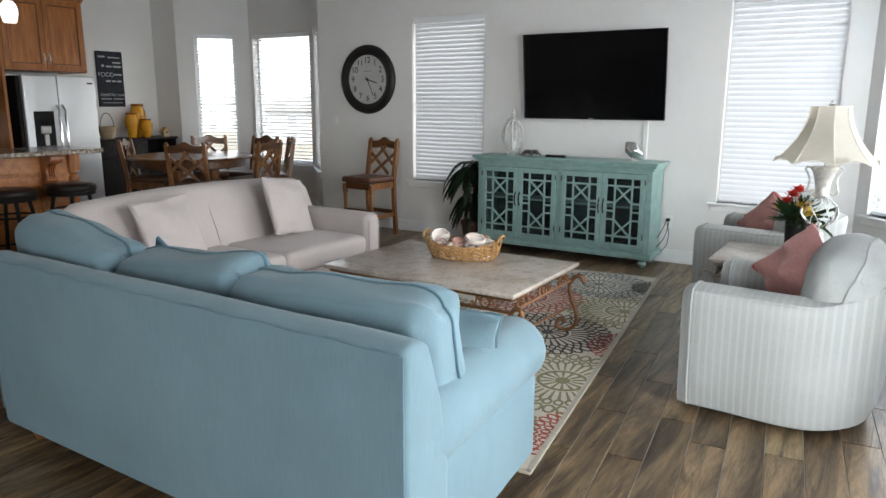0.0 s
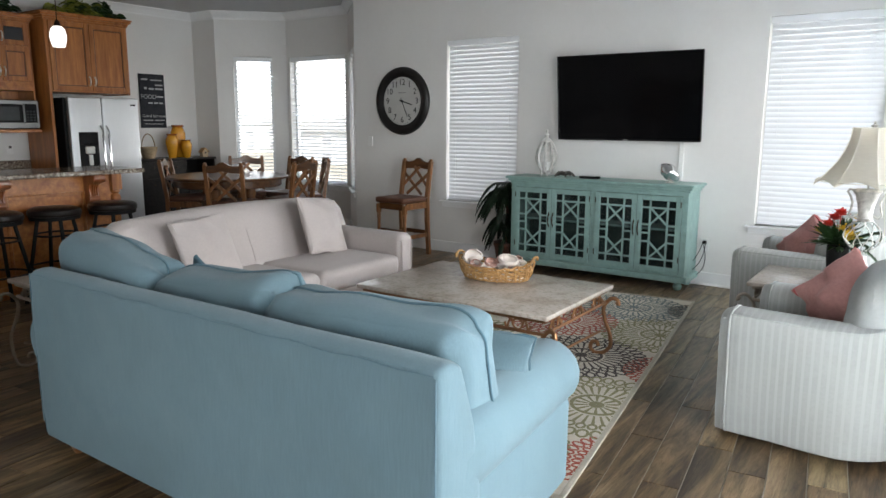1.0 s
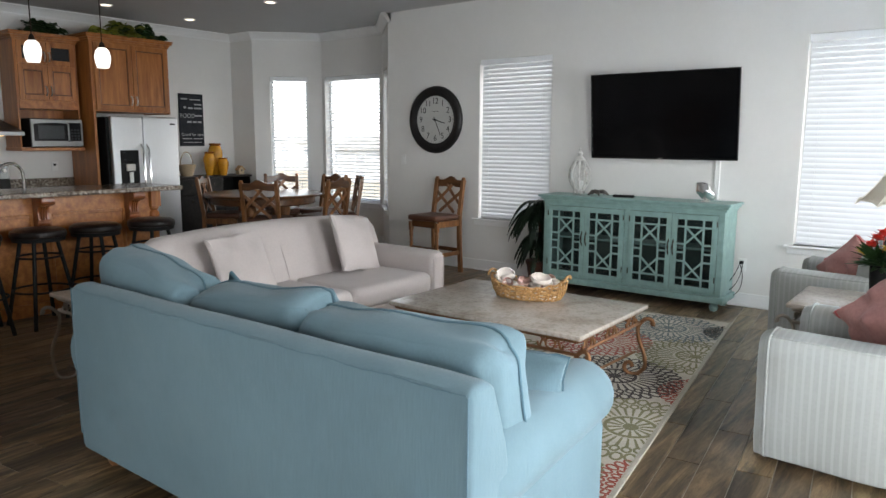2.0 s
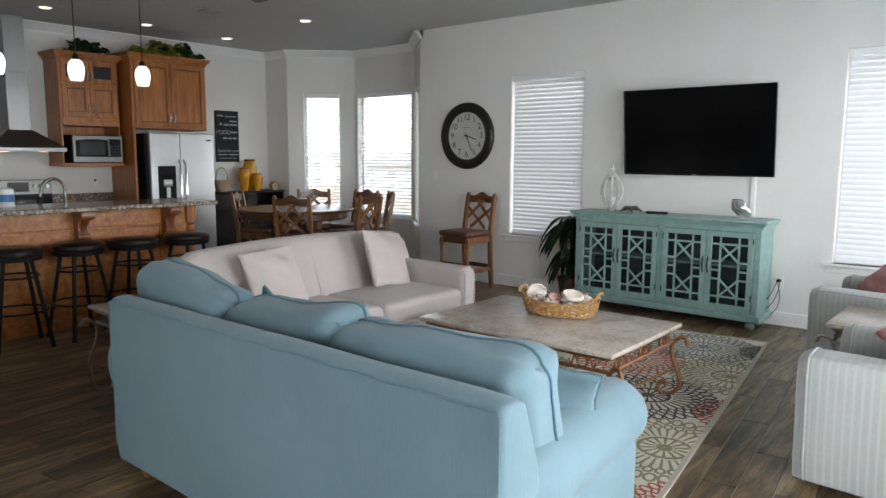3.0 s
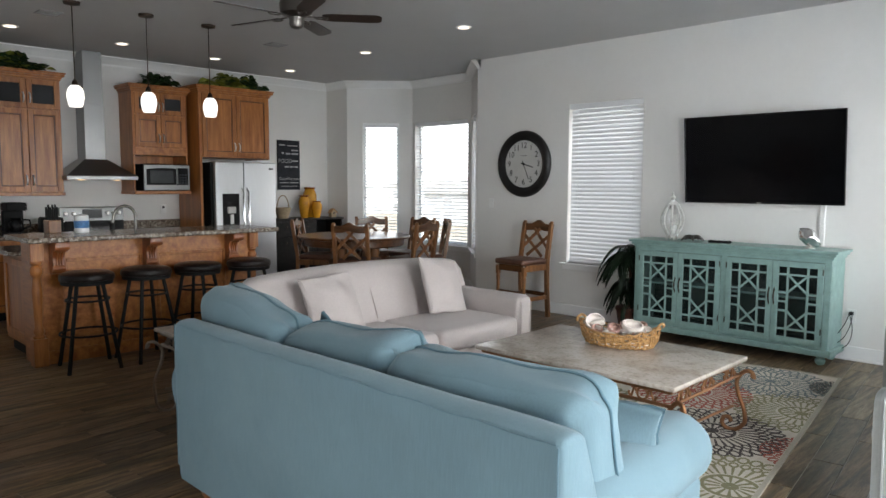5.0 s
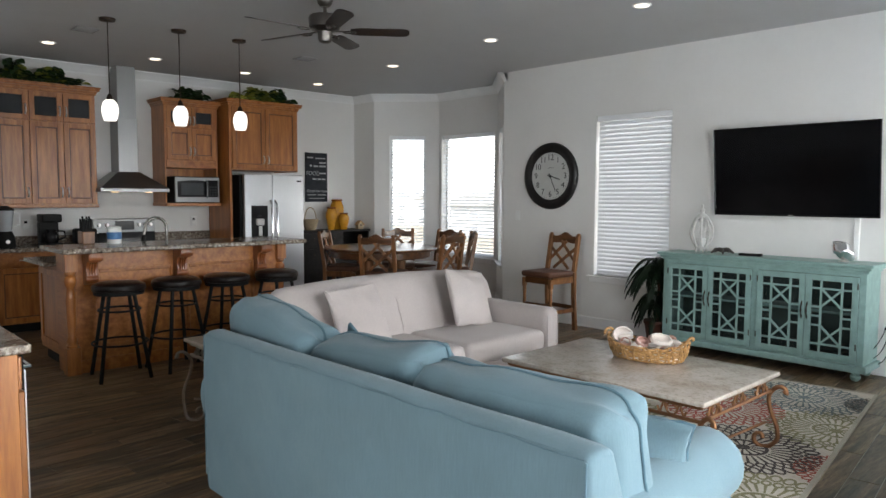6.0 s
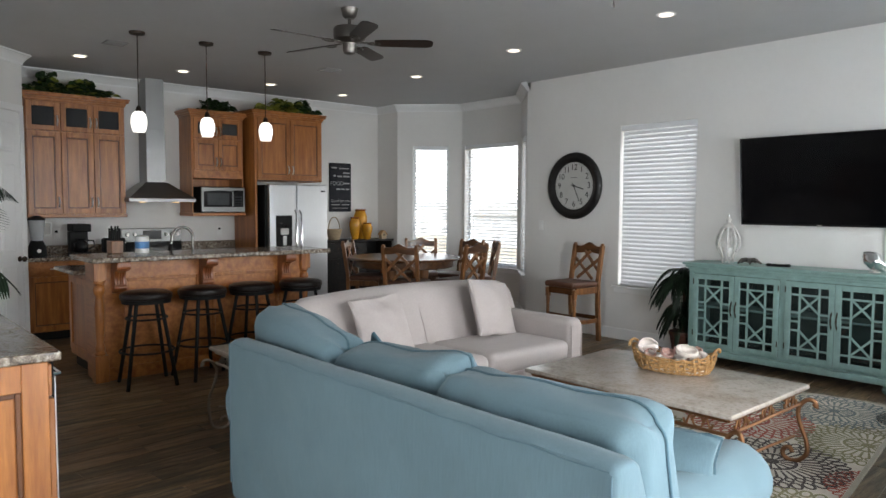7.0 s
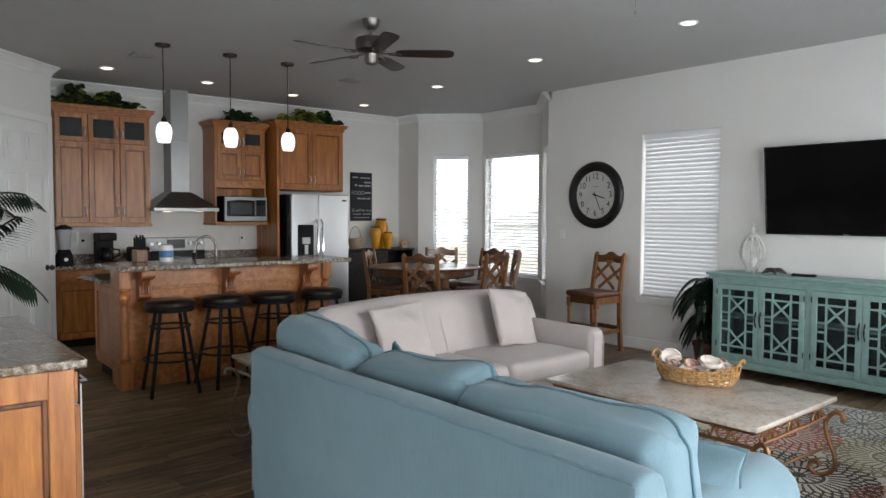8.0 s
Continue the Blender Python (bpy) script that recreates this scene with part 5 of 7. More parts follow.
top = [(0.03 + 0.38 * i / 12, 0.272 + 0.016 * math.sin(math.pi * (i / 12) * 0.85)) for i in range(13)]
rim_pts = [(0.03, 0.075)] + top + [(0.41, 0.075)]
fa = [bm.verts.new((x, -0.0205, z)) for x, z in rim_pts]
fb = [bm.verts.new((x, -0.0135, z)) for x, z in rim_pts]
bm.faces.new(fa)
bm.faces.new(list(reversed(fb)))
for i in range(len(fa)):
    k = (i + 1) % len(fa)
    bm.faces.new((fa[i], fa[k], fb[k], fb[i]))
part("window", bm, BLACK, mw)
boxpart("window_mesh", GREY_GLASS, mw, 0.075, 0.37, -0.0225, -0.02, 0.1, 0.255, 0.001)
boxpart("control_panel", BLACK, mw, 0.425, 0.565, -0.0205, -0.0135, 0.075, 0.29, 0.003)
for i in range(3):
    for k in range(4):
        boxpart("button", GREY_GLASS, mw, 0.442 + i * 0.038, 0.47 + i * 0.038, -0.022, -0.02, 0.09 + k * 0.034, 0.112 + k * 0.034, 0.001)
bm = bmesh.new()
tube(bm, [(0.418, -0.014, 0.07), (0.418, -0.036, 0.085), (0.418, -0.036, 0.275), (0.418, -0.014, 0.29)], 0.006, 8)
part("handle", bm, DARK_STEEL, mw, smooth=True)

# refrigerator and its surround
c, w, d = upper("refrigerator_surround", "honey maple cabinet over the refrigerator with tall side panels", -8.62, 4.27, 5.29, 0, 2.66)
for a, b in ((0, 0.035), (w - 0.02, w)):
    boxpart("side_panel", MAPLE, c, a, b, 0, d, 0.0 if a == 0 else 1.82, 2.66, 0.003)
boxpart("body", MAPLE, c, 0.035, w - 0.02, 0, d, 1.83, 2.66, 0.002)
crown_cap(c, 0, w, d, 2.655, 2.745, MAPLE_Y)
for i in range(2):
    a, b = 0.04 + i * 0.48, 0.515 + i * 0.48
    cab_door(c, a, b, 1.85, 2.645, handle=(b - 0.03 if i == 0 else a + 0.03, 1.97))
f = thing("refrigerator", "stainless steel side-by-side refrigerator with ice dispenser", "refrigerator", pose(-8.50, 4.37, 0, 0, 0, 90))
boxpart("case", BLACK_MATT, f, 0.005, 0.905, 0.06, 0.72, 0.03, 1.765, 0.006)
for k, (a, b) in enumerate(((0.035, 0.437), (0.443, 0.925))):
    bm = bmesh.new()
    box(bm, a, b, -0.02, 0.055, 0.06, 1.775, 0.018, 4)
    dr = part("door", bm, STEEL, f, smooth=True)
    hx = b - 0.035 if k == 0 else a + 0.035
    bm = bmesh.new()
    tube(bm, [(hx, -0.02, 0.55), (hx, -0.07, 0.60), (hx, -0.085, 1.0), (hx, -0.07, 1.38), (hx, -0.02, 1.43)], 0.013, 8)
    part("handle", bm, CHROME, dr, smooth=True)
    if k == 0:
        boxpart("dispenser_panel", BLACK, dr, a + 0.09, a + 0.33, -0.026, -0.019, 1.2, 1.36, 0.003)
        boxpart("dispenser_niche", BLACK_MATT, dr, a + 0.09, a + 0.33, -0.023, -0.019, 0.88, 1.2, 0.003)
        boxpart("dispenser_spout", NICKEL, dr, a + 0.15, a + 0.27, -0.05, -0.023, 1.1, 1.19, 0.01)
        boxpart("dispenser_tray", STEEL_H, dr, a + 0.1, a + 0.32, -0.045, -0.023, 0.885, 0.91, 0.004)
        boxpart("dispenser_lever", PLASTIC, dr, a + 0.19, a + 0.24, -0.04, -0.024, 0.96, 1.09, 0.004)
    else:
        boxpart("badge", BLACK, dr, b - 0.11, b - 0.04, -0.0215, -0.0195, 1.68, 1.70, 0)
boxpart("kick_grille", BLACK_MATT, f, 0.02, 0.92, 0.03, 0.06, 0.0, 0.055, 0.002)

# hood
STEEL_DULL = metal("dull_brushed_steel", (0.3, 0.3, 0.3), 0.38, (1, 1, 0.03))
h = thing("range_hood", "stainless steel chimney range hood with lit lamps", "range hood", pose(KX + 0.003, 3.125, 0, 0, 0, 90))
bm = bmesh.new()
n1 = [bm.verts.new((x, y, 1.575)) for x, y in ((-0.40, -0.50), (0.40, -0.50), (0.40, -0.001), (-0.40, -0.001))]
n2 = [bm.verts.new((x, y, 1.775)) for x, y in ((-0.13, -0.29), (0.13, -0.29), (0.13, -0.001), (-0.13, -0.001))]
for i in range(4):
    bm.faces.new((n1[i], n1[(i + 1) % 4], n2[(i + 1) % 4], n2[i]))
bm.faces.new(n2)
bm.faces.new(list(reversed(n1)))
part("canopy", bm, STEEL_H, h)
boxpart("lip", STEEL_H, h, -0.405, 0.405, -0.505, -0.001, 1.53, 1.575, 0.004)
boxpart("chimney", STEEL_DULL, h, -0.115, 0.115, -0.275, -0.002, 1.77, 2.42, 0.003)
boxpart("chimney_sleeve", STEEL_DULL, h, -0.11, 0.11, -0.27, -0.002, 2.42, CH - 0.003, 0.003)
for x in (-0.2, 0.2):
    bm = bmesh.new()
    lathe(bm, [(0.035, 1.524), (0.04, 1.53)], 16, Matrix.Translation((x, -0.36, 0)))
    part("hood_lamp", bm, HOOD_LAMP, h)

# base cabinets, worktops, range
def base_unit(y0, y1, label):
    c = thing("base_cabinet", label, "cabinet", pose(-8.62, y0, 0, 0, 0, 90), "kitchen cabinets")
    w = y1 - y0
    boxpart("body", MAPLE, c, 0, w, 0, 0.62, 0.1, 0.875, 0.002)
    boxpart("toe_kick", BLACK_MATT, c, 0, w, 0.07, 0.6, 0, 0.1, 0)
    n = max(1, round(w / 0.5))
    for i in range(n):
        a, b = 0.006 + i * w / n, (i + 1) * w / n - 0.006
        bm = bmesh.new()
        box(bm, a, b, -0.02, -0.001, 0.72, 0.865, 0.004)
        dr = part("drawer", bm, MAPLE_Y, c)
        hb = bmesh.new()
        xm = (a + b) / 2
        tube(hb, [(xm - 0.06, -0.02, 0.79), (xm - 0.05, -0.044, 0.79), (xm + 0.05, -0.044, 0.79), (xm + 0.06, -0.02, 0.79)], 0.006, 8)
        part("handle", hb, NICKEL, dr, smooth=True)
        cab_door(c, a, b, 0.115, 0.705, handle=(b - 0.03 if i % 2 == 0 else a + 0.03, 0.6))


base_unit(1.62, 2.735, "honey maple base cabinet with drawers over doors")
base_unit(3.505, 4.265, "honey maple base cabinet with drawers over doors")
for y0, y1 in ((1.605, 2.738), (3.502, 4.268)):
    wt = thing("worktop", "speckled brown granite worktop with low splashback", "worktop", pose(-8.62, y0, 0.875, 0, 0, 90))
    boxpart("slab", GRANITE, wt, 0, y1 - y0, -0.035, 0.625, 0, 0.04, 0.006, 2)
    boxpart("splashback", GRANITE, wt, 0, y1 - y0, 0.605, 0.626, 0.04, 0.14, 0.003)
r = thing("range_cooker", "stainless steel electric range with black glass top", "cooker", pose(-8.6, 2.745, 0, 0, 0, 90))
boxpart("body", STEEL_H, r, 0, 0.75, 0, 0.63, 0.02, 0.9, 0.006)
boxpart("cooktop", BLACK, r, -0.002, 0.752, -0.01, 0.55, 0.9, 0.918, 0.004)
boxpart("oven_door", BLACK, r, 0.03, 0.72, -0.025, 0.0, 0.25, 0.78, 0.006)
boxpart("backguard", STEEL_MID, r, 0, 0.75, 0.55, 0.62, 0.9, 1.2, 0.012, 2)
boxpart("vent_panel", BLACK, r, 0.004, 0.746, 0.543, 0.551, 0.915, 1.03, 0.003)
boxpart("display", BLACK, r, 0.26, 0.49, 0.545, 0.552, 1.06, 1.17, 0.003)
for x in (0.07, 0.16, 0.55, 0.62, 0.69):
    bm = bmesh.new()
    lathe(bm, [(0.024, 0), (0.026, 0.004), (0.02, 0.022), (0.016, 0.026)], 16, pose(x, 0.549, 1.12, 90, 0, 0))
    part("knob", bm, NICKEL, r, smooth=True)

# counter appliances
def coffee_maker(m):
    c = thing("coffee_maker", "black drip coffee maker with glass jug on the counter", "coffee maker", m)
    boxpart("base", BLACK_MATT, c, -0.1, 0.1, -0.13, 0.13, 0, 0.035, 0.01, 2)
    boxpart("tank", BLACK_MATT, c, -0.1, 0.1, 0.03, 0.13, 0.035, 0.27, 0.012, 2)
    boxpart("head", BLACK_MATT, c, -0.1, 0.1, -0.12, 0.13, 0.27, 0.36, 0.014, 2)
    bm = bmesh.new()
    lathe(bm, [(0.06, 0.037), (0.075, 0.06), (0.075, 0.13), (0.05, 0.17), (0.055, 0.19)], 20, Matrix.Translation((0, -0.05, 0)))
    part("jug", bm, BLACK, c, smooth=True)
    bm = bmesh.new()
    tube(bm, [(0.07, -0.06, 0.17), (0.13, -0.07, 0.165), (0.14, -0.07, 0.1), (0.075, -0.06, 0.07)], 0.01, 8)
    part("handle", bm, BLACK_MATT, c, smooth=True)


def blender_jug(m):
    c = thing("kitchen_blender", "black countertop blender with clear jug", "blender", m)
    bm = bmesh.new()
    lathe(bm, [(0.09, 0), (0.095, 0.02), (0.085, 0.12), (0.06, 0.18)], 24)
    part("base", bm, BLACK_MATT, c, smooth=True)
    bm = bmesh.new()
    lathe(bm, [(0.055, 0.18), (0.06, 0.2), (0.085, 0.4), (0.087, 0.405)], 24)
    part("jug", bm, PLASTIC_CLEAR, c, smooth=True)
    bm = bmesh.new()
    lathe(bm, [(0.088, 0.405), (0.088, 0.425), (0.05, 0.44), (0.03, 0.455)], 24)
    part("lid", bm, BLACK_MATT, c, smooth=True)
    bm = bmesh.new()
    tube(bm, [(0.08, 0, 0.38), (0.14, 0, 0.37), (0.14, 0, 0.25), (0.068, 0, 0.23)], 0.011, 8)
    part("handle", bm, PLASTIC, c, smooth=True)
    bm = bmesh.new()
    lathe(bm, [(0.02, 0), (0.02, 0.012)], 16, pose(0, -0.09, 0.07, 90, 0, 0))
    part("dial", bm, NICKEL, c)


PLASTIC_CLEAR = paint("frosted_clear_plastic", (0.42, 0.44, 0.45), 0.2, var=0.05)
blender_jug(pose(-8.82, 1.76, 0.915, 0, 0, 90))
coffee_maker(pose(-8.85, 2.2, 0.915, 0, 0, 90))
t = thing("toaster", "small black toaster on the counter", "toaster", pose(-8.9, 2.58, 0.915, 0, 0, 90))
boxpart("body", BLACK_MATT, t, -0.12, 0.12, -0.08, 0.08, 0.01, 0.19, 0.03, 3, smooth=True)
for y in (-0.03, 0.03):
    boxpart("slot", NICKEL, t, -0.09, 0.09, y - 0.012, y + 0.012, 0.185, 0.193, 0.001)
boxpart("lever", NICKEL, t, 0.12, 0.14, -0.02, 0.02, 0.12, 0.135, 0.003)

# ---- island with raised bar ----
IX0, IX1, IY0, IY1 = -7.32, -6.33, 1.66, 3.70
isl = thing("kitchen_island", "honey maple island with turned corner posts, corbels and panels", "island", pose(IX1, IY0, 0, 0, 0, 90))
w = IY1 - IY0
boxpart("bar_wall", MAPLE_Y, isl, 0.02, w - 0.02, 0.0, 0.30, 0.0, 1.03, 0.003)
boxpart("body", MAPLE, isl, 0.05, w - 0.05, 0.30, 0.96, 0.1, 0.88, 0.003)
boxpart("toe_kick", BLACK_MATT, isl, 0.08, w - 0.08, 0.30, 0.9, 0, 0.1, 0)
boxpart("plinth", MAPLE_Y, isl, 0.10, w - 0.1, -0.014, -0.001, 0.0, 0.11, 0.004)
for a, b in ((0.24, 0.90), (1.02, 1.70)):
    bm = bmesh.new()
    for x0, x1, z0, z1 in ((a, a + 0.03, 0.2, 0.87), (b - 0.03, b, 0.2, 0.87), (a + 0.03, b - 0.03, 0.2, 0.23), (a + 0.03, b - 0.03, 0.84, 0.87)):
        box(bm, x0, x1, -0.014, -0.001, z0, z1, 0.005)
    part("panel_moulding", bm, MAPLE_Y, isl)
bm = bmesh.new()
for y0, y1, z0, z1 in ((0.34, 0.93, 0.15, 0.21), (0.34, 0.93, 0.78, 0.84), (0.34, 0.41, 0.21, 0.78), (0.86, 0.93, 0.21, 0.78)):
    box(bm, 0.036, 0.05, y0, y1, z0, z1, 0.004)
part("end_panel", bm, MAPLE, isl)
for x in (0.045, w - 0.045):
    bm = bmesh.new()
    box(bm, x - 0.055, x + 0.055, -0.05, 0.06, 0, 0.23, 0.004)
    box(bm, x - 0.05, x + 0.05, -0.045, 0.055, 0.86, 1.03, 0.004)
    lathe(bm, [(0.045, 0.23), (0.05, 0.245), (0.036, 0.26), (0.044, 0.285), (0.036, 0.31), (0.03, 0.33), (0.036, 0.42), (0.042, 0.62), (0.034, 0.70), (0.03, 0.73), (0.046, 0.755), (0.05, 0.785), (0.046, 0.81), (0.032, 0.825), (0.048, 0.845), (0.045, 0.86)], 18, Matrix.Translation((x, 0.005, 0)))
    part("corner_post", bm, MAPLE, isl, smooth=True)
for x in (0.19, 0.95, 1.745):
    bm = bmesh.new()
    side = []
    prof = [(0.0, 1.03), (-0.19, 1.03), (-0.2, 1.0), (-0.195, 0.965), (-0.165, 0.945), (-0.13, 0.95), (-0.10, 0.93), (-0.085, 0.88), (-0.10, 0.84), (-0.095, 0.80), (-0.06, 0.765), (-0.03, 0.75), (0.0, 0.75)]
    for dx in (-0.045, 0.045):
        side.append([bm.verts.new((x + dx, y, z)) for y, z in prof])
    bm.faces.new(side[0])
    bm.faces.new(list(reversed(side[1])))
    for j in range(len(prof)):
        k = (j + 1) % len(prof)
        bm.faces.new((side[0][j], side[1][j], side[1][k], side[0][k]))
    tube(bm, [(x - 0.055, -0.165, 0.985), (x + 0.055, -0.165, 0.985)], 0.034, 14)
    tube(bm, [(x - 0.05, -0.075, 0.80), (x + 0.05, -0.075, 0.80)], 0.024, 12)
    for dx in (-0.02, 0.0, 0.02):
        tube(bm, [(x + dx, -0.175, 0.95), (x + dx, -0.125, 0.935), (x + dx, -0.1, 0.88), (x + dx, -0.108, 0.83)], 0.008, 6)
    part("corbel", bm, CARVED, isl, smooth=True)
bt = thing("bar_worktop", "speckled granite bar top with overhang on the island", "worktop", pose(-6.0, 1.57, 1.03, 0, 0, 90))
boxpart("slab", GRANITE, bt, 0, 2.20, 0, 0.68, 0, 0.04, 0.01, 3)
lt = thing("worktop", "speckled granite worktop behind the raised bar", "worktop", pose(-6.685, 1.60, 0.882, 0, 0, 90))
boxpart("slab", GRANITE, lt, 0, 2.12, 0.0, 0.68, 0, 0.038, 0.008, 2)
DARK_NICKEL = metal("dark_nickel", (0.22, 0.21, 0.2), 0.25)
fc = thing("kitchen_faucet", "dark nickel gooseneck kitchen faucet on the island", "faucet", pose(-6.85, 2.72, 0.92))
bm = bmesh.new()
tube(bm, [(0, 0, 0), (0, 0, 0.2), (0, 0, 0.26)] + [(0, -0.10 + 0.10 * math.cos(a), 0.26 + 0.10 * math.sin(a)) for a in [math.pi * i / 10 for i in range(1, 10)]] + [(0, -0.205, 0.24), (0, -0.215, 0.19)], 0.014, 10)
part("spout", bm, DARK_NICKEL, fc, smooth=True)
bm = bmesh.new()
lathe(bm, [(0.03, 0), (0.032, 0.008), (0.022, 0.02), (0.02, 0.06)], 16)
part("base", bm, CHROME, fc, smooth=True)
bm = bmesh.new()
tube(bm, [(0, -0.213, 0.2), (0, -0.222, 0.13)], 0.019, 10)
part("spray_head", bm, BLACK_MATT, fc, smooth=True)
bm = bmesh.new()
tube(bm, [(0, 0.02, 0.07), (0.0, 0.07, 0.10)], 0.008, 8)
part("lever", bm, CHROME, fc, smooth=True)
kb = thing("knife_block", "wooden knife block with black-handled knives", "knife block", pose(-6.6, 1.92, 1.07, 0, 0, 90))
bm = bmesh.new()
box(bm, -0.05, 0.05, -0.07, 0.07, 0.0, 0.11, 0.006)
part("block", bm, OAK, kb)
for i in range(5):
    for j in range(2):
        boxpart("knife_handle", BLACK_MATT, kb, -0.042 + i * 0.018, -0.03 + i * 0.018, -0.03 + j * 0.05, -0.01 + j * 0.05, 0.108, 0.2 + 0.02 * ((i + j) % 3), 0.003)
wt = thing("wipes_tub", "white and blue tub of cleaning wipes on the bar", "tub", pose(-6.5, 2.12, 1.07))
bm = bmesh.new()
lathe(bm, [(0.055, 0), (0.058, 0.006), (0.058, 0.125), (0.055, 0.13)], 24)
part("body", bm, PLASTIC, wt, smooth=True)
bm = bmesh.new()
lathe(bm, [(0.0585, 0.04), (0.0595, 0.042), (0.0595, 0.10), (0.0585, 0.102)], 24)
part("sleeve", bm, paint("blue_print", (0.08, 0.25, 0.55), 0.4, var=0.4, scale=18), wt, smooth=True)
bm = bmesh.new()
lathe(bm, [(0.057, 0.13), (0.057, 0.145), (0.03, 0.155)], 24)
part("lid", bm, PLASTIC, wt, smooth=True)


# ---- bar stools ----
def bar_stool(m):
    s = thing("bar_stool", "round black metal bar stool with padded vinyl seat", "stool", m, "bar stools at the island")
    bm = bmesh.new()
    lathe(bm, [(0.17, 0.715), (0.202, 0.722), (0.207, 0.745), (0.2, 0.768), (0.17, 0.784), (0.09, 0.793), (0.0, 0.795)], 32)
    part("seat", bm, LEATHER, s, smooth=True)
    bm = bmesh.new()
    lathe(bm, [(0.17, 0.685), (0.192, 0.688), (0.196, 0.718), (0.17, 0.72)], 32)
    part("seat_ring", bm, BLACK_MATT, s, smooth=True)
    for k in range(36):
        a = 2 * math.pi * k / 36
        bm = bmesh.new()
        lathe(bm, [(0.003, 0), (0.002, 0.002)], 6, Matrix.Translation((0.204 * math.cos(a), 0.204 * math.sin(a), 0.726)))
        part("stud", bm, BRONZE, s)
    for k in range(4):
        a = radians(45 + 90 * k)
        c, q = math.cos(a), math.sin(a)
        bm = bmesh.new()
        tube(bm, [(0.135 * c, 0.135 * q, 0.69), (0.27 * c, 0.27 * q, 0.0)], 0.016, 8)
        part("leg", bm, BLACK_MATT, s, smooth=True)
    for z, r in ((0.29, 0.213), (0.56, 0.16)):
        bm = bmesh.new()
        tube(bm, [(r * math.cos(2 * math.pi * i / 32), r * math.sin(2 * math.pi * i / 32), z) for i in range(33)], 0.009, 6)
        part("foot_ring", bm, BLACK_MATT, s, smooth=True)
    return s


st = bar_stool(pose(-6.02, 1.985, 0, 0, 0, 83))
for y, a in ((2.465, 8), (2.93, 35), (3.44, 15)):
    copy_thing(st, pose(-6.02, y, 0, 0, 0, a))

# ---- pendants, ceiling lamps, vents, fans ----
def pendant(m):
    p = thing("pendant_lamp", "bronze pendant lamp with a lit white glass shade", "pendant lamp", m, "pendants over the island")
    bm = bmesh.new()
    lathe(bm, [(0.02, -0.03), (0.065, -0.022), (0.07, 0.0)], 24)
    part("canopy", bm, BRONZE, p, smooth=True)
    bm = bmesh.new()
    tube(bm, [(0, 0, -0.02), (0, 0, -0.68)], 0.005, 6)
    part("cord", bm, BRONZE, p)
    bm = bmesh.new()
    lathe(bm, [(0.008, -0.655), (0.02, -0.67), (0.028, -0.70), (0.03, -0.715)], 16)
    part("socket", bm, BRONZE, p, smooth=True)
    bm = bmesh.new()
    lathe(bm, [(0.05, -0.895), (0.06, -0.87), (0.07, -0.82), (0.07, -0.78), (0.058, -0.735), (0.035, -0.71)], 24)
    part("shade", bm, BULB, p, smooth=True)
    return p


pd = pendant(pose(-6.68, 2.175, CH))
for y in (2.815, 3.43):
    copy_thing(pd, pose(-6.68, y, CH))


def can_light(m):
    p = thing("recessed_light", "lit recessed ceiling light with white trim", "ceiling light", m, "recessed ceiling lights")
    bm = bmesh.new()
    lathe(bm, [(0.05, -0.004), (0.072, -0.008), (0.078, -0.004), (0.078, 0.0)], 28)
    part("trim_ring", bm, TRIM, p, smooth=True)
    bm = bmesh.new()
    lathe(bm, [(0.02, -0.0095), (0.055, -0.009), (0.055, -0.004)], 24)
    part("lens", bm, CAN, p)
    return p


cl = can_light(pose(-8.14, 2.07, CH))
for x, y in ((-8.25, 3.2), (-8.37, 4.38), (-8.48, 5.55), (-6.67, 5.41), (-4.90, 5.22), (-3.17, 5.15), (-1.3, 5.1), (-6.2, 0.6), (-3.2, 0.6), (-1.0, 1.0)):
    copy_thing(cl, pose(x, y, CH))


VENT = paint("grey_vent_paint", (0.36, 0.35, 0.34), 0.6, var=0.08)


def vent(m):
    v = thing("ceiling_vent", "white slatted ceiling air vent", "vent", m, "ceiling vents")
    bm = bmesh.new()
    for a, b, c, d in ((-0.1, 0.1, -0.1, -0.085), (-0.1, 0.1, 0.085, 0.1), (-0.1, -0.085, -0.085, 0.085), (0.085, 0.1, -0.085, 0.085)):
        box(bm, a, b, c, d, -0.012, -0.001, 0.003)
    part("frame", bm, VENT, v)
    boxpart("backing", BLACK_MATT, v, -0.085, 0.085, -0.085, 0.085, -0.004, -0.001, 0)
    for i in range(7):
        bm = bmesh.new()
        box(bm, -0.085, 0.085, -0.007, 0.007, -0.0012, 0.0012, 0, m=pose(0, -0.066 + i * 0.022, -0.008, 35, 0, 0))
        part("slat", bm, VENT, v)
    return v


vt = vent(pose(-7.25, 2.16, CH, 0, 0, 90))
for x, y in ((-7.02, 4.41), (-2.2, 3.9)):
    copy_thing(vt, pose(x, y, CH, 0, 0, 90))

BLADE = wood("dark_walnut_blade", (0.012, 0.007, 0.005), (0.04, 0.02, 0.013), 0)
PEWTER = metal("brushed_pewter", (0.2, 0.185, 0.17), 0.3)


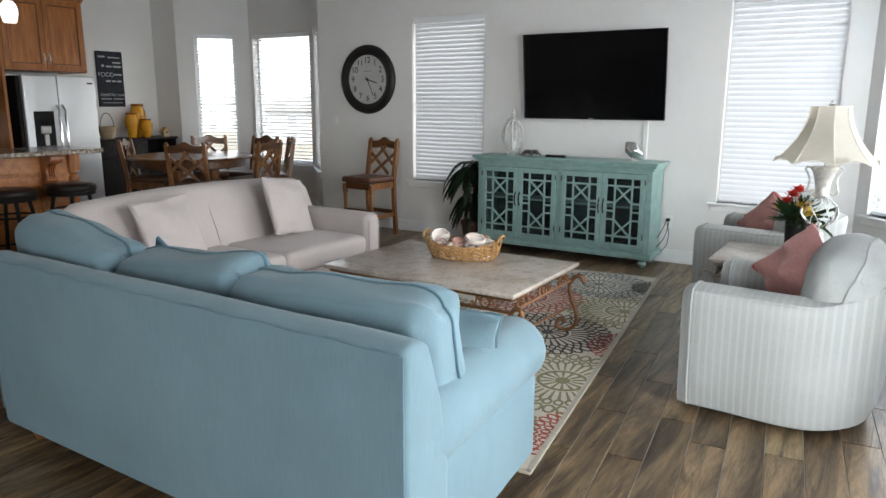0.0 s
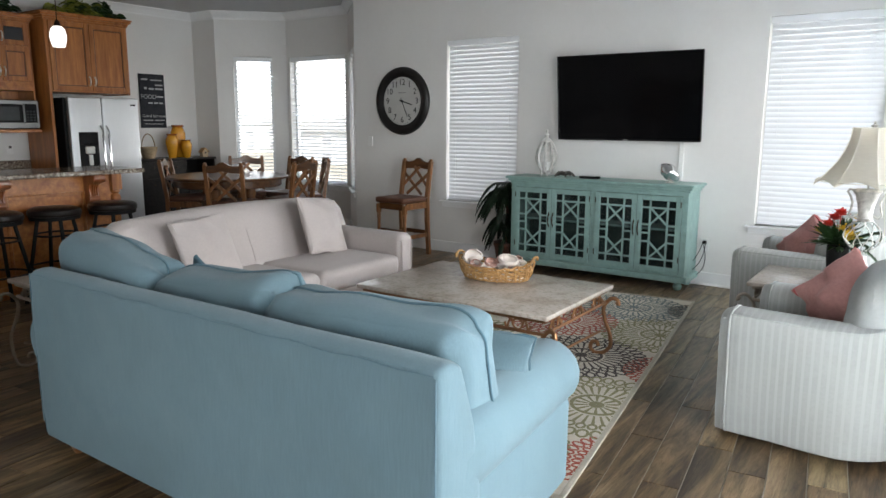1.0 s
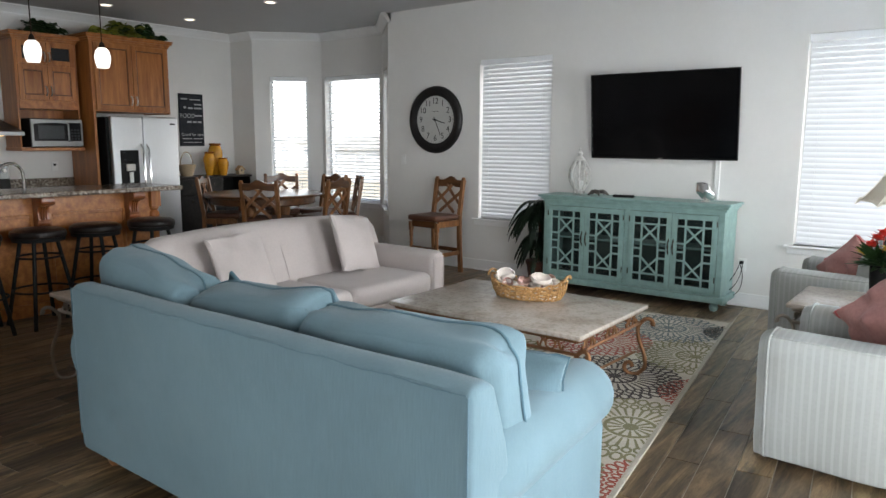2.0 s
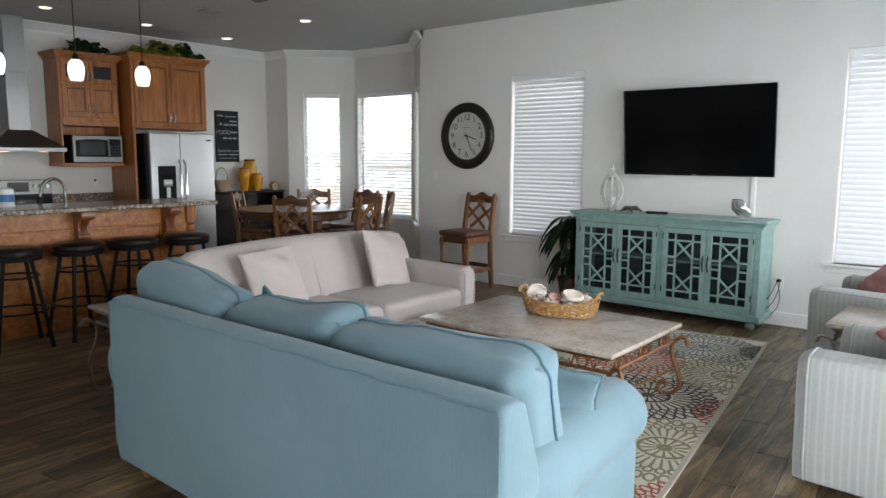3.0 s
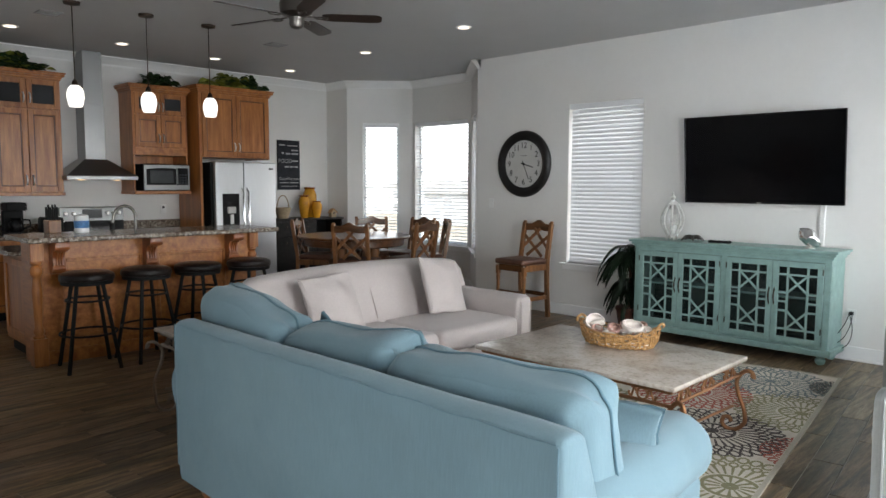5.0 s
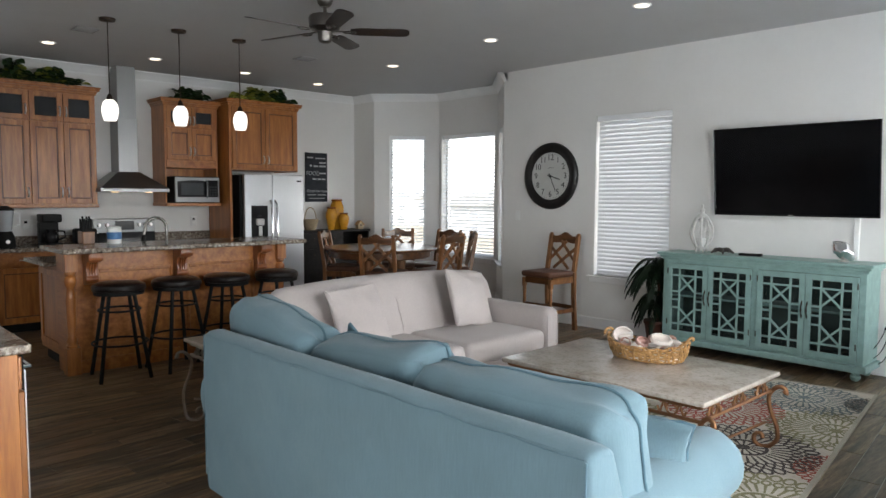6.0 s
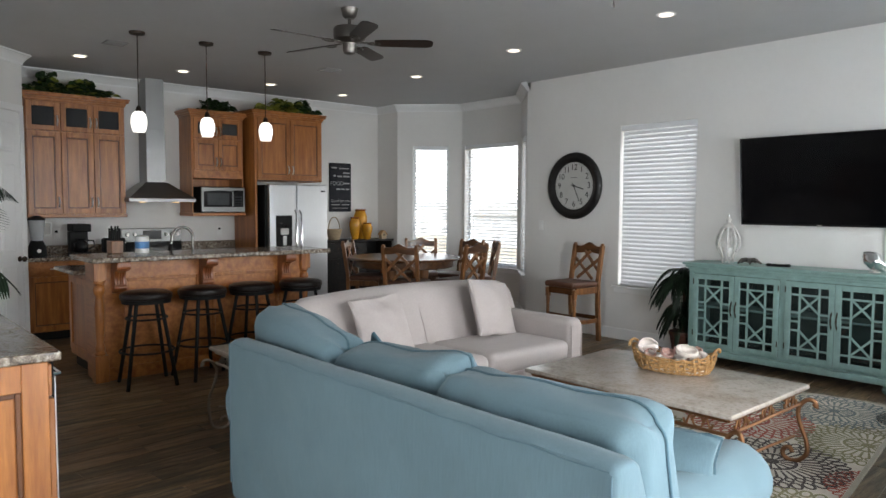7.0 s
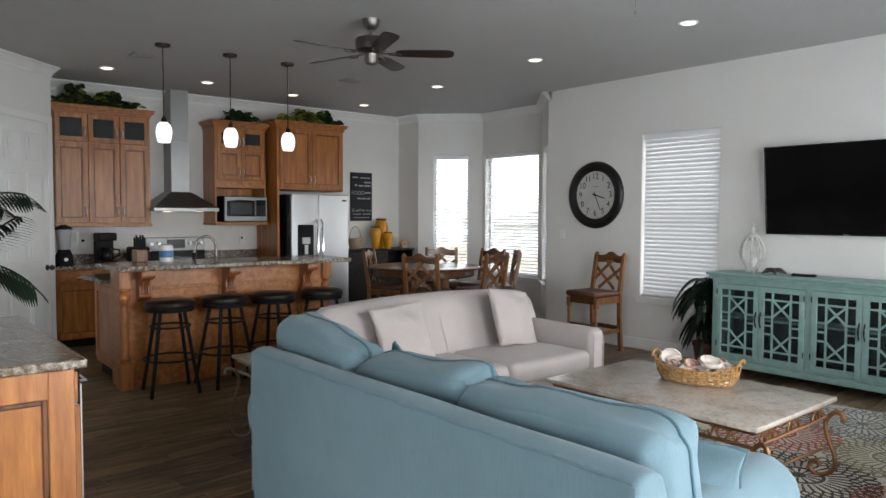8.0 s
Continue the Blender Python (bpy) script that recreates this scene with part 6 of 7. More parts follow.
def ceiling_fan(m, turn, chain):
    f = thing("ceiling_fan", "brushed pewter ceiling fan with five dark walnut blades", "ceiling fan", m, "ceiling fans")
    bm = bmesh.new()
    lathe(bm, [(0.035, -0.08), (0.055, -0.06), (0.065, -0.02), (0.07, 0)], 24)
    part("canopy", bm, PEWTER, f, smooth=True)
    bm = bmesh.new()
    tube(bm, [(0, 0, -0.06), (0, 0, -0.15)], 0.014, 10)
    part("down_rod", bm, PEWTER, f, smooth=True)
    bm = bmesh.new()
    lathe(bm, [(0.05, -0.275), (0.1, -0.262), (0.125, -0.24), (0.13, -0.17), (0.12, -0.15), (0.06, -0.14), (0.03, -0.13)], 32)
    part("motor", bm, PEWTER, f, smooth=True)
    bm = bmesh.new()
    lathe(bm, [(0.02, -0.36), (0.045, -0.35), (0.055, -0.33), (0.055, -0.29), (0.06, -0.27)], 24)
    part("switch_housing", bm, PEWTER, f, smooth=True)
    for k in range(5):
        a = pose(0, 0, -0.265, 0, 0, turn + 72 * k)
        bm = bmesh.new()
        outline = [(0.20, -0.045), (0.26, -0.06), (0.6, -0.066), (0.64, -0.055), (0.66, -0.03), (0.66, 0.03), (0.64, 0.055), (0.6, 0.066), (0.26, 0.06), (0.20, 0.045)]
        lo = [bm.verts.new((x, y, -0.003)) for x, y in outline]
        hi = [bm.verts.new((x, y, 0.003)) for x, y in outline]
        bm.faces.new(list(reversed(lo)))
        bm.faces.new(hi)
        for i in range(len(outline)):
            j = (i + 1) % len(outline)
            bm.faces.new((lo[i], lo[j], hi[j], hi[i]))
        bmesh.ops.transform(bm, matrix=a @ pose(0, 0, 0, -12, 0, 0), verts=bm.verts)
        part("blade", bm, BLADE, f)
        bm = bmesh.new()
        box(bm, 0.08, 0.15, -0.012, 0.012, -0.004, 0.004, 0.001, m=a)
        tube(bm, [a @ Vector((0.19 + 0.05 * math.cos(2 * math.pi * i / 16), 0.032 * math.sin(2 * math.pi * i / 16), -0.006)) for i in range(17)], 0.006, 6)
        part("blade_bracket", bm, PEWTER, f, smooth=True)
    if not chain:
        return f
    bm = bmesh.new()
    tube(bm, [(0.03, 0, -0.35), (0.03, 0, -0.55)], 0.0015, 5)
    lathe(bm, [(0.004, -0.58), (0.006, -0.57), (0.003, -0.55)], 8, Matrix.Translation((0.03, 0, 0)))
    part("pull_chain", bm, PEWTER, f)
    return f


ceiling_fan(pose(-4.76, 3.17, CH), 51.5, False)
ceiling_fan(pose(-2.13, 2.92, CH), 39, True)

# ---- pantry door ----
dr = tagged(new("door_1"), "white six-panel pantry door, closed", "door", kind="structure")
dr.matrix_world = m_p
d0, d1 = 1.40, 2.17
bm = bmesh.new()
box(bm, d0, d1, -0.02, -0.002, 0.01, 2.44, 0.003)
part("leaf", bm, TRIM, dr)
cw = (d1 - d0 - 0.3) / 2
for i in range(2):
    for z0, z1 in ((0.2, 0.86), (1.02, 1.9), (2.03, 2.32)):
        a = d0 + 0.11 + i * (cw + 0.08)
        bm = bmesh.new()
        box(bm, a, a + cw, -0.034, -0.0195, z0, z1, 0.012, 2)
        box(bm, a + 0.035, a + cw - 0.035, -0.042, -0.033, z0 + 0.03, z1 - 0.03, 0.004, 2)
        part("panel", bm, TRIM, dr)
bm = bmesh.new()
for a, b, z0, z1 in ((d0 - 0.075, d0 - 0.006, 0, 2.45), (d1 + 0.006, d1 + 0.075, 0, 2.45), (d0 - 0.075, d1 + 0.075, 2.45, 2.52)):
    box(bm, a, b, -0.024, -0.002, z0, z1, 0.005)
part("casing", bm, TRIM, dr)
bm = bmesh.new()
lathe(bm, [(0.028, 0), (0.03, 0.006), (0.012, 0.012), (0.012, 0.035), (0.026, 0.045), (0.03, 0.06), (0.02, 0.075), (0.004, 0.078)], 20, pose(d1 - 0.06, -0.02, 0.93, 90, 0, 0))
part("door_handle", bm, BRONZE, dr, smooth=True)

# ---- near counter ----
pn = thing("base_cabinet", "honey maple end cabinet with a recessed side panel", "cabinet", pose(-3.13, 0.03, 0, 0, 0, 90))
boxpart("body", MAPLE, pn, 0.0, 0.60, 0.012, 1.5, 0.1, 0.88, 0.003)
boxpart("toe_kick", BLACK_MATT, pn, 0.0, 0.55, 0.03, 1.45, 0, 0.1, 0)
bm = bmesh.new()
for a, b, z0, z1 in ((0.0, 0.09, 0.1, 0.88), (0.51, 0.605, 0.1, 0.88), (0.09, 0.51, 0.1, 0.2), (0.09, 0.51, 0.77, 0.88)):
    box(bm, a, b, -0.008, 0.011, z0, z1, 0.003)
part("end_frame", bm, MAPLE, pn)
bm = bmesh.new()
for a, b, z0, z1 in ((0.09, 0.112, 0.2, 0.77), (0.488, 0.51, 0.2, 0.77), (0.112, 0.488, 0.2, 0.222), (0.112, 0.488, 0.748, 0.77)):
    box(bm, a, b, -0.003, 0.011, z0, z1, 0.006, 2)
part("end_bead", bm, MAPLE_DARK, pn)
boxpart("drawer", MAPLE_Y, pn, 0.606, 0.622, 0.014, 0.064, 0.735, 0.865, 0.004)
boxpart("door", MAPLE, pn, 0.606, 0.630, 0.014, 0.064, 0.11, 0.725, 0.004)
ap = thing("wine_cooler", "black glass fronted under-counter cooler with steel trim", "appliance", pose(-3.2, 0.636, 0, 0, 0, 180))
boxpart("door", BLACK, ap, 0.0, 0.58, -0.035, -0.002, 0.12, 0.86, 0.004)
boxpart("trim", STEEL, ap, 0.0, 0.02, -0.042, -0.035, 0.12, 0.8, 0.002)
bm = bmesh.new()
tube(bm, [(0.05, -0.035, 0.8), (0.05, -0.065, 0.8), (0.53, -0.065, 0.8), (0.53, -0.035, 0.8)], 0.009, 8)
part("handle", bm, CHROME, ap, smooth=True)
wt = thing("worktop", "speckled granite worktop of the near counter", "worktop", pose(-3.10, 0.0, 0.88, 0, 0, 90))
boxpart("slab", GRANITE, wt, 0.0, 0.68, 0, 1.55, 0.002, 0.04, 0.009, 3)

# ---- dining corner ----
def lattice_chair(m, seat, top, w, label, group="", name="dining_chair"):
    """A pine chair with crossed slats in the back and a leather seat; faces -y."""
    c = thing(name, label, "chair", m, group)
    hw, d = w / 2, 0.40
    lean = 0.07
    for sx in (-1, 1):
        bm = bmesh.new()
        pts = [(sx * (hw - 0.022), 0.2 + 0.03, 0.0), (sx * (hw - 0.022), 0.2, seat * 0.6), (sx * (hw - 0.022), 0.2, seat), (sx * (hw - 0.022), 0.2 + lean * 0.5, (seat + top) / 2), (sx * (hw - 0.022), 0.2 + lean, top - 0.02)]
        for p, q in zip(pts, pts[1:]):
            bar(bm, p, q, 0.042, 0.042, (0, 1, 0))
        lathe(bm, [(0.016, 0), (0.024, 0.012), (0.018, 0.026), (0.004, 0.03)], 10, Matrix.Translation((pts[-1][0], pts[-1][1], top - 0.022)))
        part("back_post", bm, OAK, c)
        bm = bmesh.new()
        h = seat - 0.06
        box(bm, sx * (hw - 0.024) - 0.022, sx * (hw - 0.024) + 0.022, -0.2, -0.156, h - 0.1, h, 0.003)
        lathe(bm, [(0.016, 0), (0.02, 0.03), (0.022, h * 0.3), (0.018, h - 0.17), (0.024, h - 0.16), (0.02, h - 0.14), (0.024, h - 0.125), (0.018, h - 0.11), (0.02, h - 0.098)], 12, Matrix.Translation((sx * (hw - 0.024), -0.178, 0)))
        part("front_leg", bm, OAK, c, smooth=True)
        bm = bmesh.new()
        box(bm, sx * (hw - 0.024) - 0.012, sx * (hw - 0.024) + 0.012, -0.158, 0.19, seat - 0.115, seat - 0.045, 0.003)
        part("side_rail", bm, OAK, c)
        bm = bmesh.new()
        box(bm, sx * (hw - 0.024) - 0.012, sx * (hw - 0.024) + 0.012, -0.165, 0.2, seat * 0.32, seat * 0.32 + 0.045, 0.003)
        part("side_stretcher", bm, OAK, c)
    for y, z in ((-0.18, seat * 0.42), (0.205, seat * 0.36)):
        bm = bmesh.new()
        box(bm, -hw + 0.04, hw - 0.04, y - 0.012, y + 0.012, z, z + 0.045, 0.003)
        part("stretcher", bm, OAK_FLAT, c)
    bm = bmesh.new()
    box(bm, -hw + 0.045, hw - 0.045, -0.192, -0.168, seat - 0.115, seat - 0.045, 0.003)
    part("front_rail", bm, OAK_FLAT, c)
    bm = bmesh.new()
    n = 14
    rows = []
    for i in range(n + 1):
        u = i / n
        x = -hw + 0.04 + (w - 0.08) * u
        rise = 0.045 * math.exp(-((u - 0.5) / 0.17) ** 2)
        bow = 0.015 * math.sin(math.pi * u)
        rows.append([bm.verts.new((x, 0.2 + lean + bow + dy, z)) for dy, z in ((-0.014, top - 0.11 + rise * 0.5), (0.014, top - 0.11 + rise * 0.5), (0.014, top - 0.03 + rise), (-0.014, top - 0.03 + rise))])
    for a, b in zip(rows, rows[1:]):
        for j in range(4):
            bm.faces.new((a[j], a[(j + 1) % 4], b[(j + 1) % 4], b[j]))
    bm.faces.new(list(reversed(rows[0])))
    bm.faces.new(rows[-1])
    part("crest_rail", bm, OAK_FLAT, c)
    z0, z1 = seat + 0.03, top - 0.085
    yy = lambda z: 0.2 + lean * (z - seat) / (top - seat)
    x0, x1 = -hw + 0.04, hw - 0.04
    zm = (z0 + z1) / 2
    for k, (p, q) in enumerate((((x0, z0 + 0.3 * (z1 - z0)), (x0 + 0.62 * (x1 - x0), z1)), ((x0 + 0.2 * (x1 - x0), z0), (x1, z0 + 0.75 * (z1 - z0))), ((x1, z0 + 0.3 * (z1 - z0)), (x0 + 0.38 * (x1 - x0), z1)), ((x1 - 0.2 * (x1 - x0), z0), (x0, z0 + 0.75 * (z1 - z0))))):
        bm = bmesh.new()
        o = 0.004 if k > 1 else -0.004
        bar(bm, (p[0], yy(p[1]) + o, p[1]), (q[0], yy(q[1]) + o, q[1]), 0.034, 0.014, (0, 0, 1))
        part("slat", bm, OAK, c)
    bm = bmesh.new()
    soft_box(bm, -hw + 0.002, hw - 0.002, -0.225, 0.182, seat - 0.045, seat + 0.02, 0.028, 3, 0.003, seat)
    part("seat", bm, BROWN_LEATHER, c, smooth=True)
    return c


lattice_chair(pose(-4.925, 6.235, 0, 0, 0, -4), 0.655, 1.08, 0.44, "rustic pine counter chair with crossed back slats and brown leather seat", name="counter_chair")
TC = (-6.98, 5.80)
ang = [(-6.58, 5.12), (-7.72, 5.2), (-6.22, 5.93), (-6.45, 6.5), (-7.62, 6.28), (-7.0, 6.62)]
first = None
for x, y in ang:
    dx, dy = TC[0] - x, TC[1] - y
    a = math.degrees(math.atan2(dy, dx)) + 90
    m = pose(x, y, 0, 0, 0, a)
    m = m @ pose(0, -0.2, 0)
    if first is None:
        first = lattice_chair(m, 0.58, 1.035, 0.46, "rustic pine dining chair with crossed back slats and leather seat", "dining chairs")
    else:
        copy_thing(first, m)
dt = thing("dining_table", "round rustic pine dining table on turned posts", "table", pose(-7.22, 5.66, 0))
bm = bmesh.new()
lathe(bm, [(0.70, 0.80), (0.72, 0.805), (0.725, 0.825), (0.715, 0.837), (0.69, 0.84)], 56)
part("tabletop", bm, OAK_FLAT, dt, smooth=True)
bm = bmesh.new()
lathe(bm, [(0.63, 0.71), (0.645, 0.72), (0.645, 0.799), (0.62, 0.80)], 56)
part("apron", bm, OAK_FLAT, dt, smooth=True)
for k in range(4):
    a = radians(20 + 90 * k)
    bm = bmesh.new()
    lathe(bm, [(0.05, 0.0), (0.06, 0.05), (0.055, 0.1), (0.065, 0.2), (0.07, 0.5), (0.055, 0.58), (0.065, 0.62), (0.06, 0.71)], 16, Matrix.Translation((0.3 * math.cos(a), 0.3 * math.sin(a), 0)))
    part("leg", bm, OAK, dt, smooth=True)

# dark buffet and the things on it
bf = thing("buffet", "dark stained wood buffet with drawers and open shelf", "buffet", pose(-8.82, 5.48, 0, 0, 0, 90))
boxpart("top", DARKWOOD, bf, -0.02, 1.22, -0.02, 0.425, 0.95, 0.98, 0.005)
boxpart("body", DARKWOOD, bf, 0, 0.72, 0, 0.42, 0.06, 0.95, 0.003)
for a, b, c, d in ((0.72, 1.20, 0.06, 0.72), (1.18, 1.2, 0.72, 0.95)):
    boxpart("body", DARKWOOD, bf, a, b, 0, 0.42, c, d, 0.003)
boxpart("back_panel", BLACK_MATT, bf, 0.72, 1.18, 0.40, 0.42, 0.72, 0.95, 0)
boxpart("plinth", DARKWOOD, bf, 0.02, 1.18, 0.03, 0.4, 0, 0.06, 0)
for a, b, c, d in ((0.01, 0.355, 0.72, 0.94), (0.365, 0.71, 0.72, 0.94), (0.01, 0.355, 0.08, 0.71), (0.365, 0.71, 0.08, 0.71), (0.73, 1.19, 0.08, 0.71)):
    bm = bmesh.new()
    box(bm, a, b, -0.018, -0.001, c, d, 0.004)
    dr = part("drawer" if c > 0.5 else "door", bm, DARKWOOD, bf)
    kb2 = bmesh.new()
    lathe(kb2, [(0.006, 0), (0.006, 0.012), (0.014, 0.018), (0.012, 0.026), (0.002, 0.028)], 12, pose((a + b) / 2, -0.018, d - 0.08, 90, 0, 0))
    part("knob", kb2, BRONZE, dr, smooth=True)


def vase(m, h, r, label):
    v = thing("vase", label, "vase", m, "mustard vases")
    bm = bmesh.new()
    lathe(bm, [(0.55 * r, 0), (0.6 * r, 0.02 * h), (0.8 * r, 0.3 * h), (r, 0.62 * h), (0.98 * r, 0.75 * h), (0.75 * r, 0.9 * h), (0.66 * r, 0.93 * h)], 28)
    part("body", bm, YELLOW, v, smooth=True)
    bm = bmesh.new()
    lathe(bm, [(0.66 * r, 0.93 * h), (0.8 * r, 0.95 * h), (0.82 * r, 0.985 * h), (0.7 * r, h), (0.5 * r, 0.985 * h)], 28)
    part("neck", bm, AMBER, v, smooth=True)


AMBER = paint("amber_glaze", (0.3, 0.09, 0.01), 0.25, var=0.2)
vase(pose(-8.95, 6.07, 0.98), 0.34, 0.085, "mustard yellow glazed ceramic vase of middle height")
vase(pose(-9.06, 6.25, 0.98), 0.46, 0.105, "tall mustard yellow glazed ceramic vase")
vase(pose(-8.87, 6.245, 0.98), 0.255, 0.08, "small mustard yellow glazed ceramic vase")
bk = thing("basket", "pale straw basket with a tall looped handle", "basket", pose(-8.98, 5.72, 0.98))
STRAW = paint("pale_straw", (0.42, 0.32, 0.2), 0.8, var=0.25, scale=50, bumps=0.5, bscale=150)
for k in range(9):
    bm = bmesh.new()
    r = 0.075 + 0.045 * k / 8
    tube(bm, [((r + 0.003 * math.sin(9 * t + k * 3.14)) * math.cos(t) * 0.8, (r + 0.003 * math.sin(9 * t)) * math.sin(t), 0.01 + k * 0.018) for t in [2 * math.pi * i / 36 for i in range(37)]], 0.0105, 6)
    part("straw_coil", bm, STRAW, bk, smooth=True)
bm = bmesh.new()
lathe(bm, [(0.07, 0), (0.078, 0.012)], 24, Matrix.Diagonal((0.8, 1, 1, 1)))
part("bottom", bm, STRAW, bk)
bm = bmesh.new()
tube(bm, [(0, 0.10 * math.cos(t), 0.15 + 0.19 * math.sin(t)) for t in [math.pi * i / 16 for i in range(17)]], 0.008, 6)
part("handle", bm, STRAW, bk, smooth=True)
bh = thing("birdhouse", "small cream birdhouse ornament with a dark hole", "ornament", pose(-8.9, 6.56, 0.98, 0, 0, 90))
bm = bmesh.new()
sd = [[bm.verts.new((x, y, z)) for x, z in ((-0.045, 0), (0.045, 0), (0.05, 0.07), (0, 0.12), (-0.05, 0.07))] for y in (-0.035, 0.035)]
bm.faces.new(sd[0])
bm.faces.new(list(reversed(sd[1])))
for j in range(5):
    bm.faces.new((sd[0][j], sd[1][j], sd[1][(j + 1) % 5], sd[0][(j + 1) % 5]))
part("body", bm, STRAW, bh)
bm = bmesh.new()
bar(bm, (-0.065, 0, 0.065), (0.0, 0, 0.13), 0.09, 0.008, (0, 1, 0))
bar(bm, (0.065, 0, 0.065), (0.0, 0, 0.13), 0.09, 0.008, (0, 1, 0))
part("roof", bm, WICKER, bh)
bm = bmesh.new()
lathe(bm, [(0.014, 0), (0.014, 0.002)], 16, pose(0, -0.0352, 0.06, 90, 0, 0))
part("hole", bm, BLACK_MATT, bh)

# chalkboard sign
sg = thing("wall_sign", "black chalkboard style wall sign with white lettering", "sign", pose(KX + 0.002, 5.80, 1.40, 0, 0, 90))
boxpart("board", SLATE, sg, 0, 0.39, -0.025, 0.0, 0, 0.745, 0.004)
face = lambda x, z: pose(x, -0.0262, z, 90, 0, 0)
words("lettering", "FOOD", 0.085, CHALK, sg, face(0.13, 0.43))
words("lettering", "Good for now", 0.062, CHALK, sg, face(0.2, 0.165))
for x0, x1, z, h in ((0.03, 0.13, 0.66, 0.022), (0.17, 0.35, 0.655, 0.016), (0.24, 0.36, 0.585, 0.02), (0.07, 0.11, 0.535, 0.03), (0.14, 0.22, 0.53, 0.024), (0.24, 0.36, 0.53, 0.024), (0.25, 0.36, 0.425, 0.02),
                     (0.12, 0.19, 0.335, 0.022), (0.21, 0.27, 0.335, 0.022), (0.29, 0.35, 0.335, 0.022), (0.03, 0.18, 0.1, 0.012), (0.21, 0.36, 0.1, 0.012), (0.05, 0.34, 0.05, 0.008)):
    boxpart("lettering", CHALK, sg, x0, x1, -0.0268, -0.0255, z, z + h, 0)


# ---- plants ----
def leaf(bm, base, tip, width, sag, twist=0.0, n=4):
    """One leaf blade, folded along its middle, from base to tip."""
    base, tip = Vector(base), Vector(tip)
    d = tip - base
    side = d.cross(Vector((math.sin(twist), 0.2, 1))).normalized()
    up = side.cross(d).normalized()
    prev = None
    for i in range(n + 1):
        u = i / n
        c = base + d * u - Vector((0, 0, sag * u * u))
        w = width * math.sin(math.pi * min(0.97, u * 0.9 + 0.06)) ** 0.8
        row = [bm.verts.new(c - side * w + up * w * 0.25), bm.verts.new(c), bm.verts.new(c + side * w + up * w * 0.25)]
        if prev:
            bm.faces.new((prev[0], prev[1], row[1], row[0]))
            bm.faces.new((prev[1], prev[2], row[2], row[1]))
        prev = row


def vine(x, y0, y1, z, n, seed, mats, spread, label):
    rr = random.Random(seed)
    v = thing("artificial_ivy", label, "plant", pose(x, (y0 + y1) / 2, z))
    L = (y1 - y0) / 2
    bm = bmesh.new()
    tube(bm, [(0.03 * math.sin(i), -L + 2 * L * i / 12, 0.02 + 0.02 * math.sin(i * 1.7)) for i in range(13)], 0.006, 6)
    part("stem", bm, LEAF, v)
    for mat, share in mats:
        bm = bmesh.new()
        for i in range(int(n * share)):
            u = rr.gauss(0, 0.5)
            u = max(-1, min(1, u))
            hgt = spread * (1 - 0.6 * abs(u)) * (0.75 + 0.4 * math.sin(5 * u + seed))
            b = (rr.uniform(-0.08, 0.1), u * L, rr.uniform(0.01, max(0.02, hgt)))
            a = rr.uniform(0, 2 * math.pi)
            l = rr.uniform(0.06, 0.12)
            leaf(bm, b, (b[0] + l * math.cos(a), b[1] + l * math.sin(a), b[2] + rr.uniform(-0.02, 0.06)), l * 0.42, 0.03, rr.uniform(-1, 1), 3)
        part("foliage", bm, mat, v)


vine(-8.98, 1.74, 2.22, 2.745, 280, 3, ((LEAF, 0.85), (LEAF_LIME, 0.15)), 0.22, "dark green artificial ivy on top of the cabinet")
vine(-8.98, 2.12, 2.6, 2.745, 240, 9, ((LEAF, 0.85), (LEAF_LIME, 0.15)), 0.18, "dark green artificial ivy on top of the cabinet")
vine(-8.95, 3.72, 4.1, 2.705, 180, 5, ((LEAF, 1.0),), 0.18, "dark green artificial ivy on the microwave cabinet")
vine(-8.68, 4.35, 4.95, 2.745, 260, 7, ((LEAF_LIME, 0.85), (LEAF, 0.15)), 0.15, "yellow green artificial ivy on the refrigerator cabinet")
vine(-8.72, 4.85, 5.2, 2.745, 240, 8, ((LEAF, 0.9), (LEAF_LIME, 0.1)), 0.17, "dark green artificial ivy on the refrigerator cabinet")


def fern(m, h, label):
    rr = random.Random(4)
    f = thing("potted_plant", label, "plant", m)
    bm = bmesh.new()
    lathe(bm, [(0.09, 0), (0.1, 0.01), (0.13, 0.2), (0.14, 0.21), (0.14, 0.24), (0.12, 0.24)], 24)
    part("pot", bm, POT, f, smooth=True)
    bm = bmesh.new()
    tube(bm, [(0, 0, 0.2), (0.01, 0.0, 0.5), (0, 0.01, h * 0.85)], 0.018, 8)
    part("stem", bm, POT, f, smooth=True)
    for k in range(64):
        a = rr.uniform(0, 2 * math.pi)
        z = rr.choice([rr.uniform(0.34, 0.52), rr.uniform(0.66, 0.86)])
        r = rr.uniform(0.18, 0.34)
        if math.sin(a) > 0.2:
            r *= 0.5
        if math.cos(a) > 0.3:
            r *= 0.42
        bm = bmesh.new()
        last = None
        for i in range(15):
            u = i / 14
            p = Vector((r * u * math.cos(a), r * u * math.sin(a), z + 0.10 * math.sin(u * 2.2) - 0.26 * u * u))
            if last is not None:
                q = (p - last)
                sd2 = Vector((-math.sin(a), math.cos(a), 0))
                ll = 0.065 * math.sin(math.pi * (0.15 + 0.8 * u))
                for s in (-1, 1):
                    leaf(bm, last, last + sd2 * s * ll + q * 2.2 - Vector((0, 0, 0.02)), 0.011, 0.014, 0, 2)
            last = p
        part("frond", bm, LEAF_DEEP, f)
    return f


fern(pose(-3.715, 6.50, 0), 0.85, "dark green drooping plant in a terracotta pot")


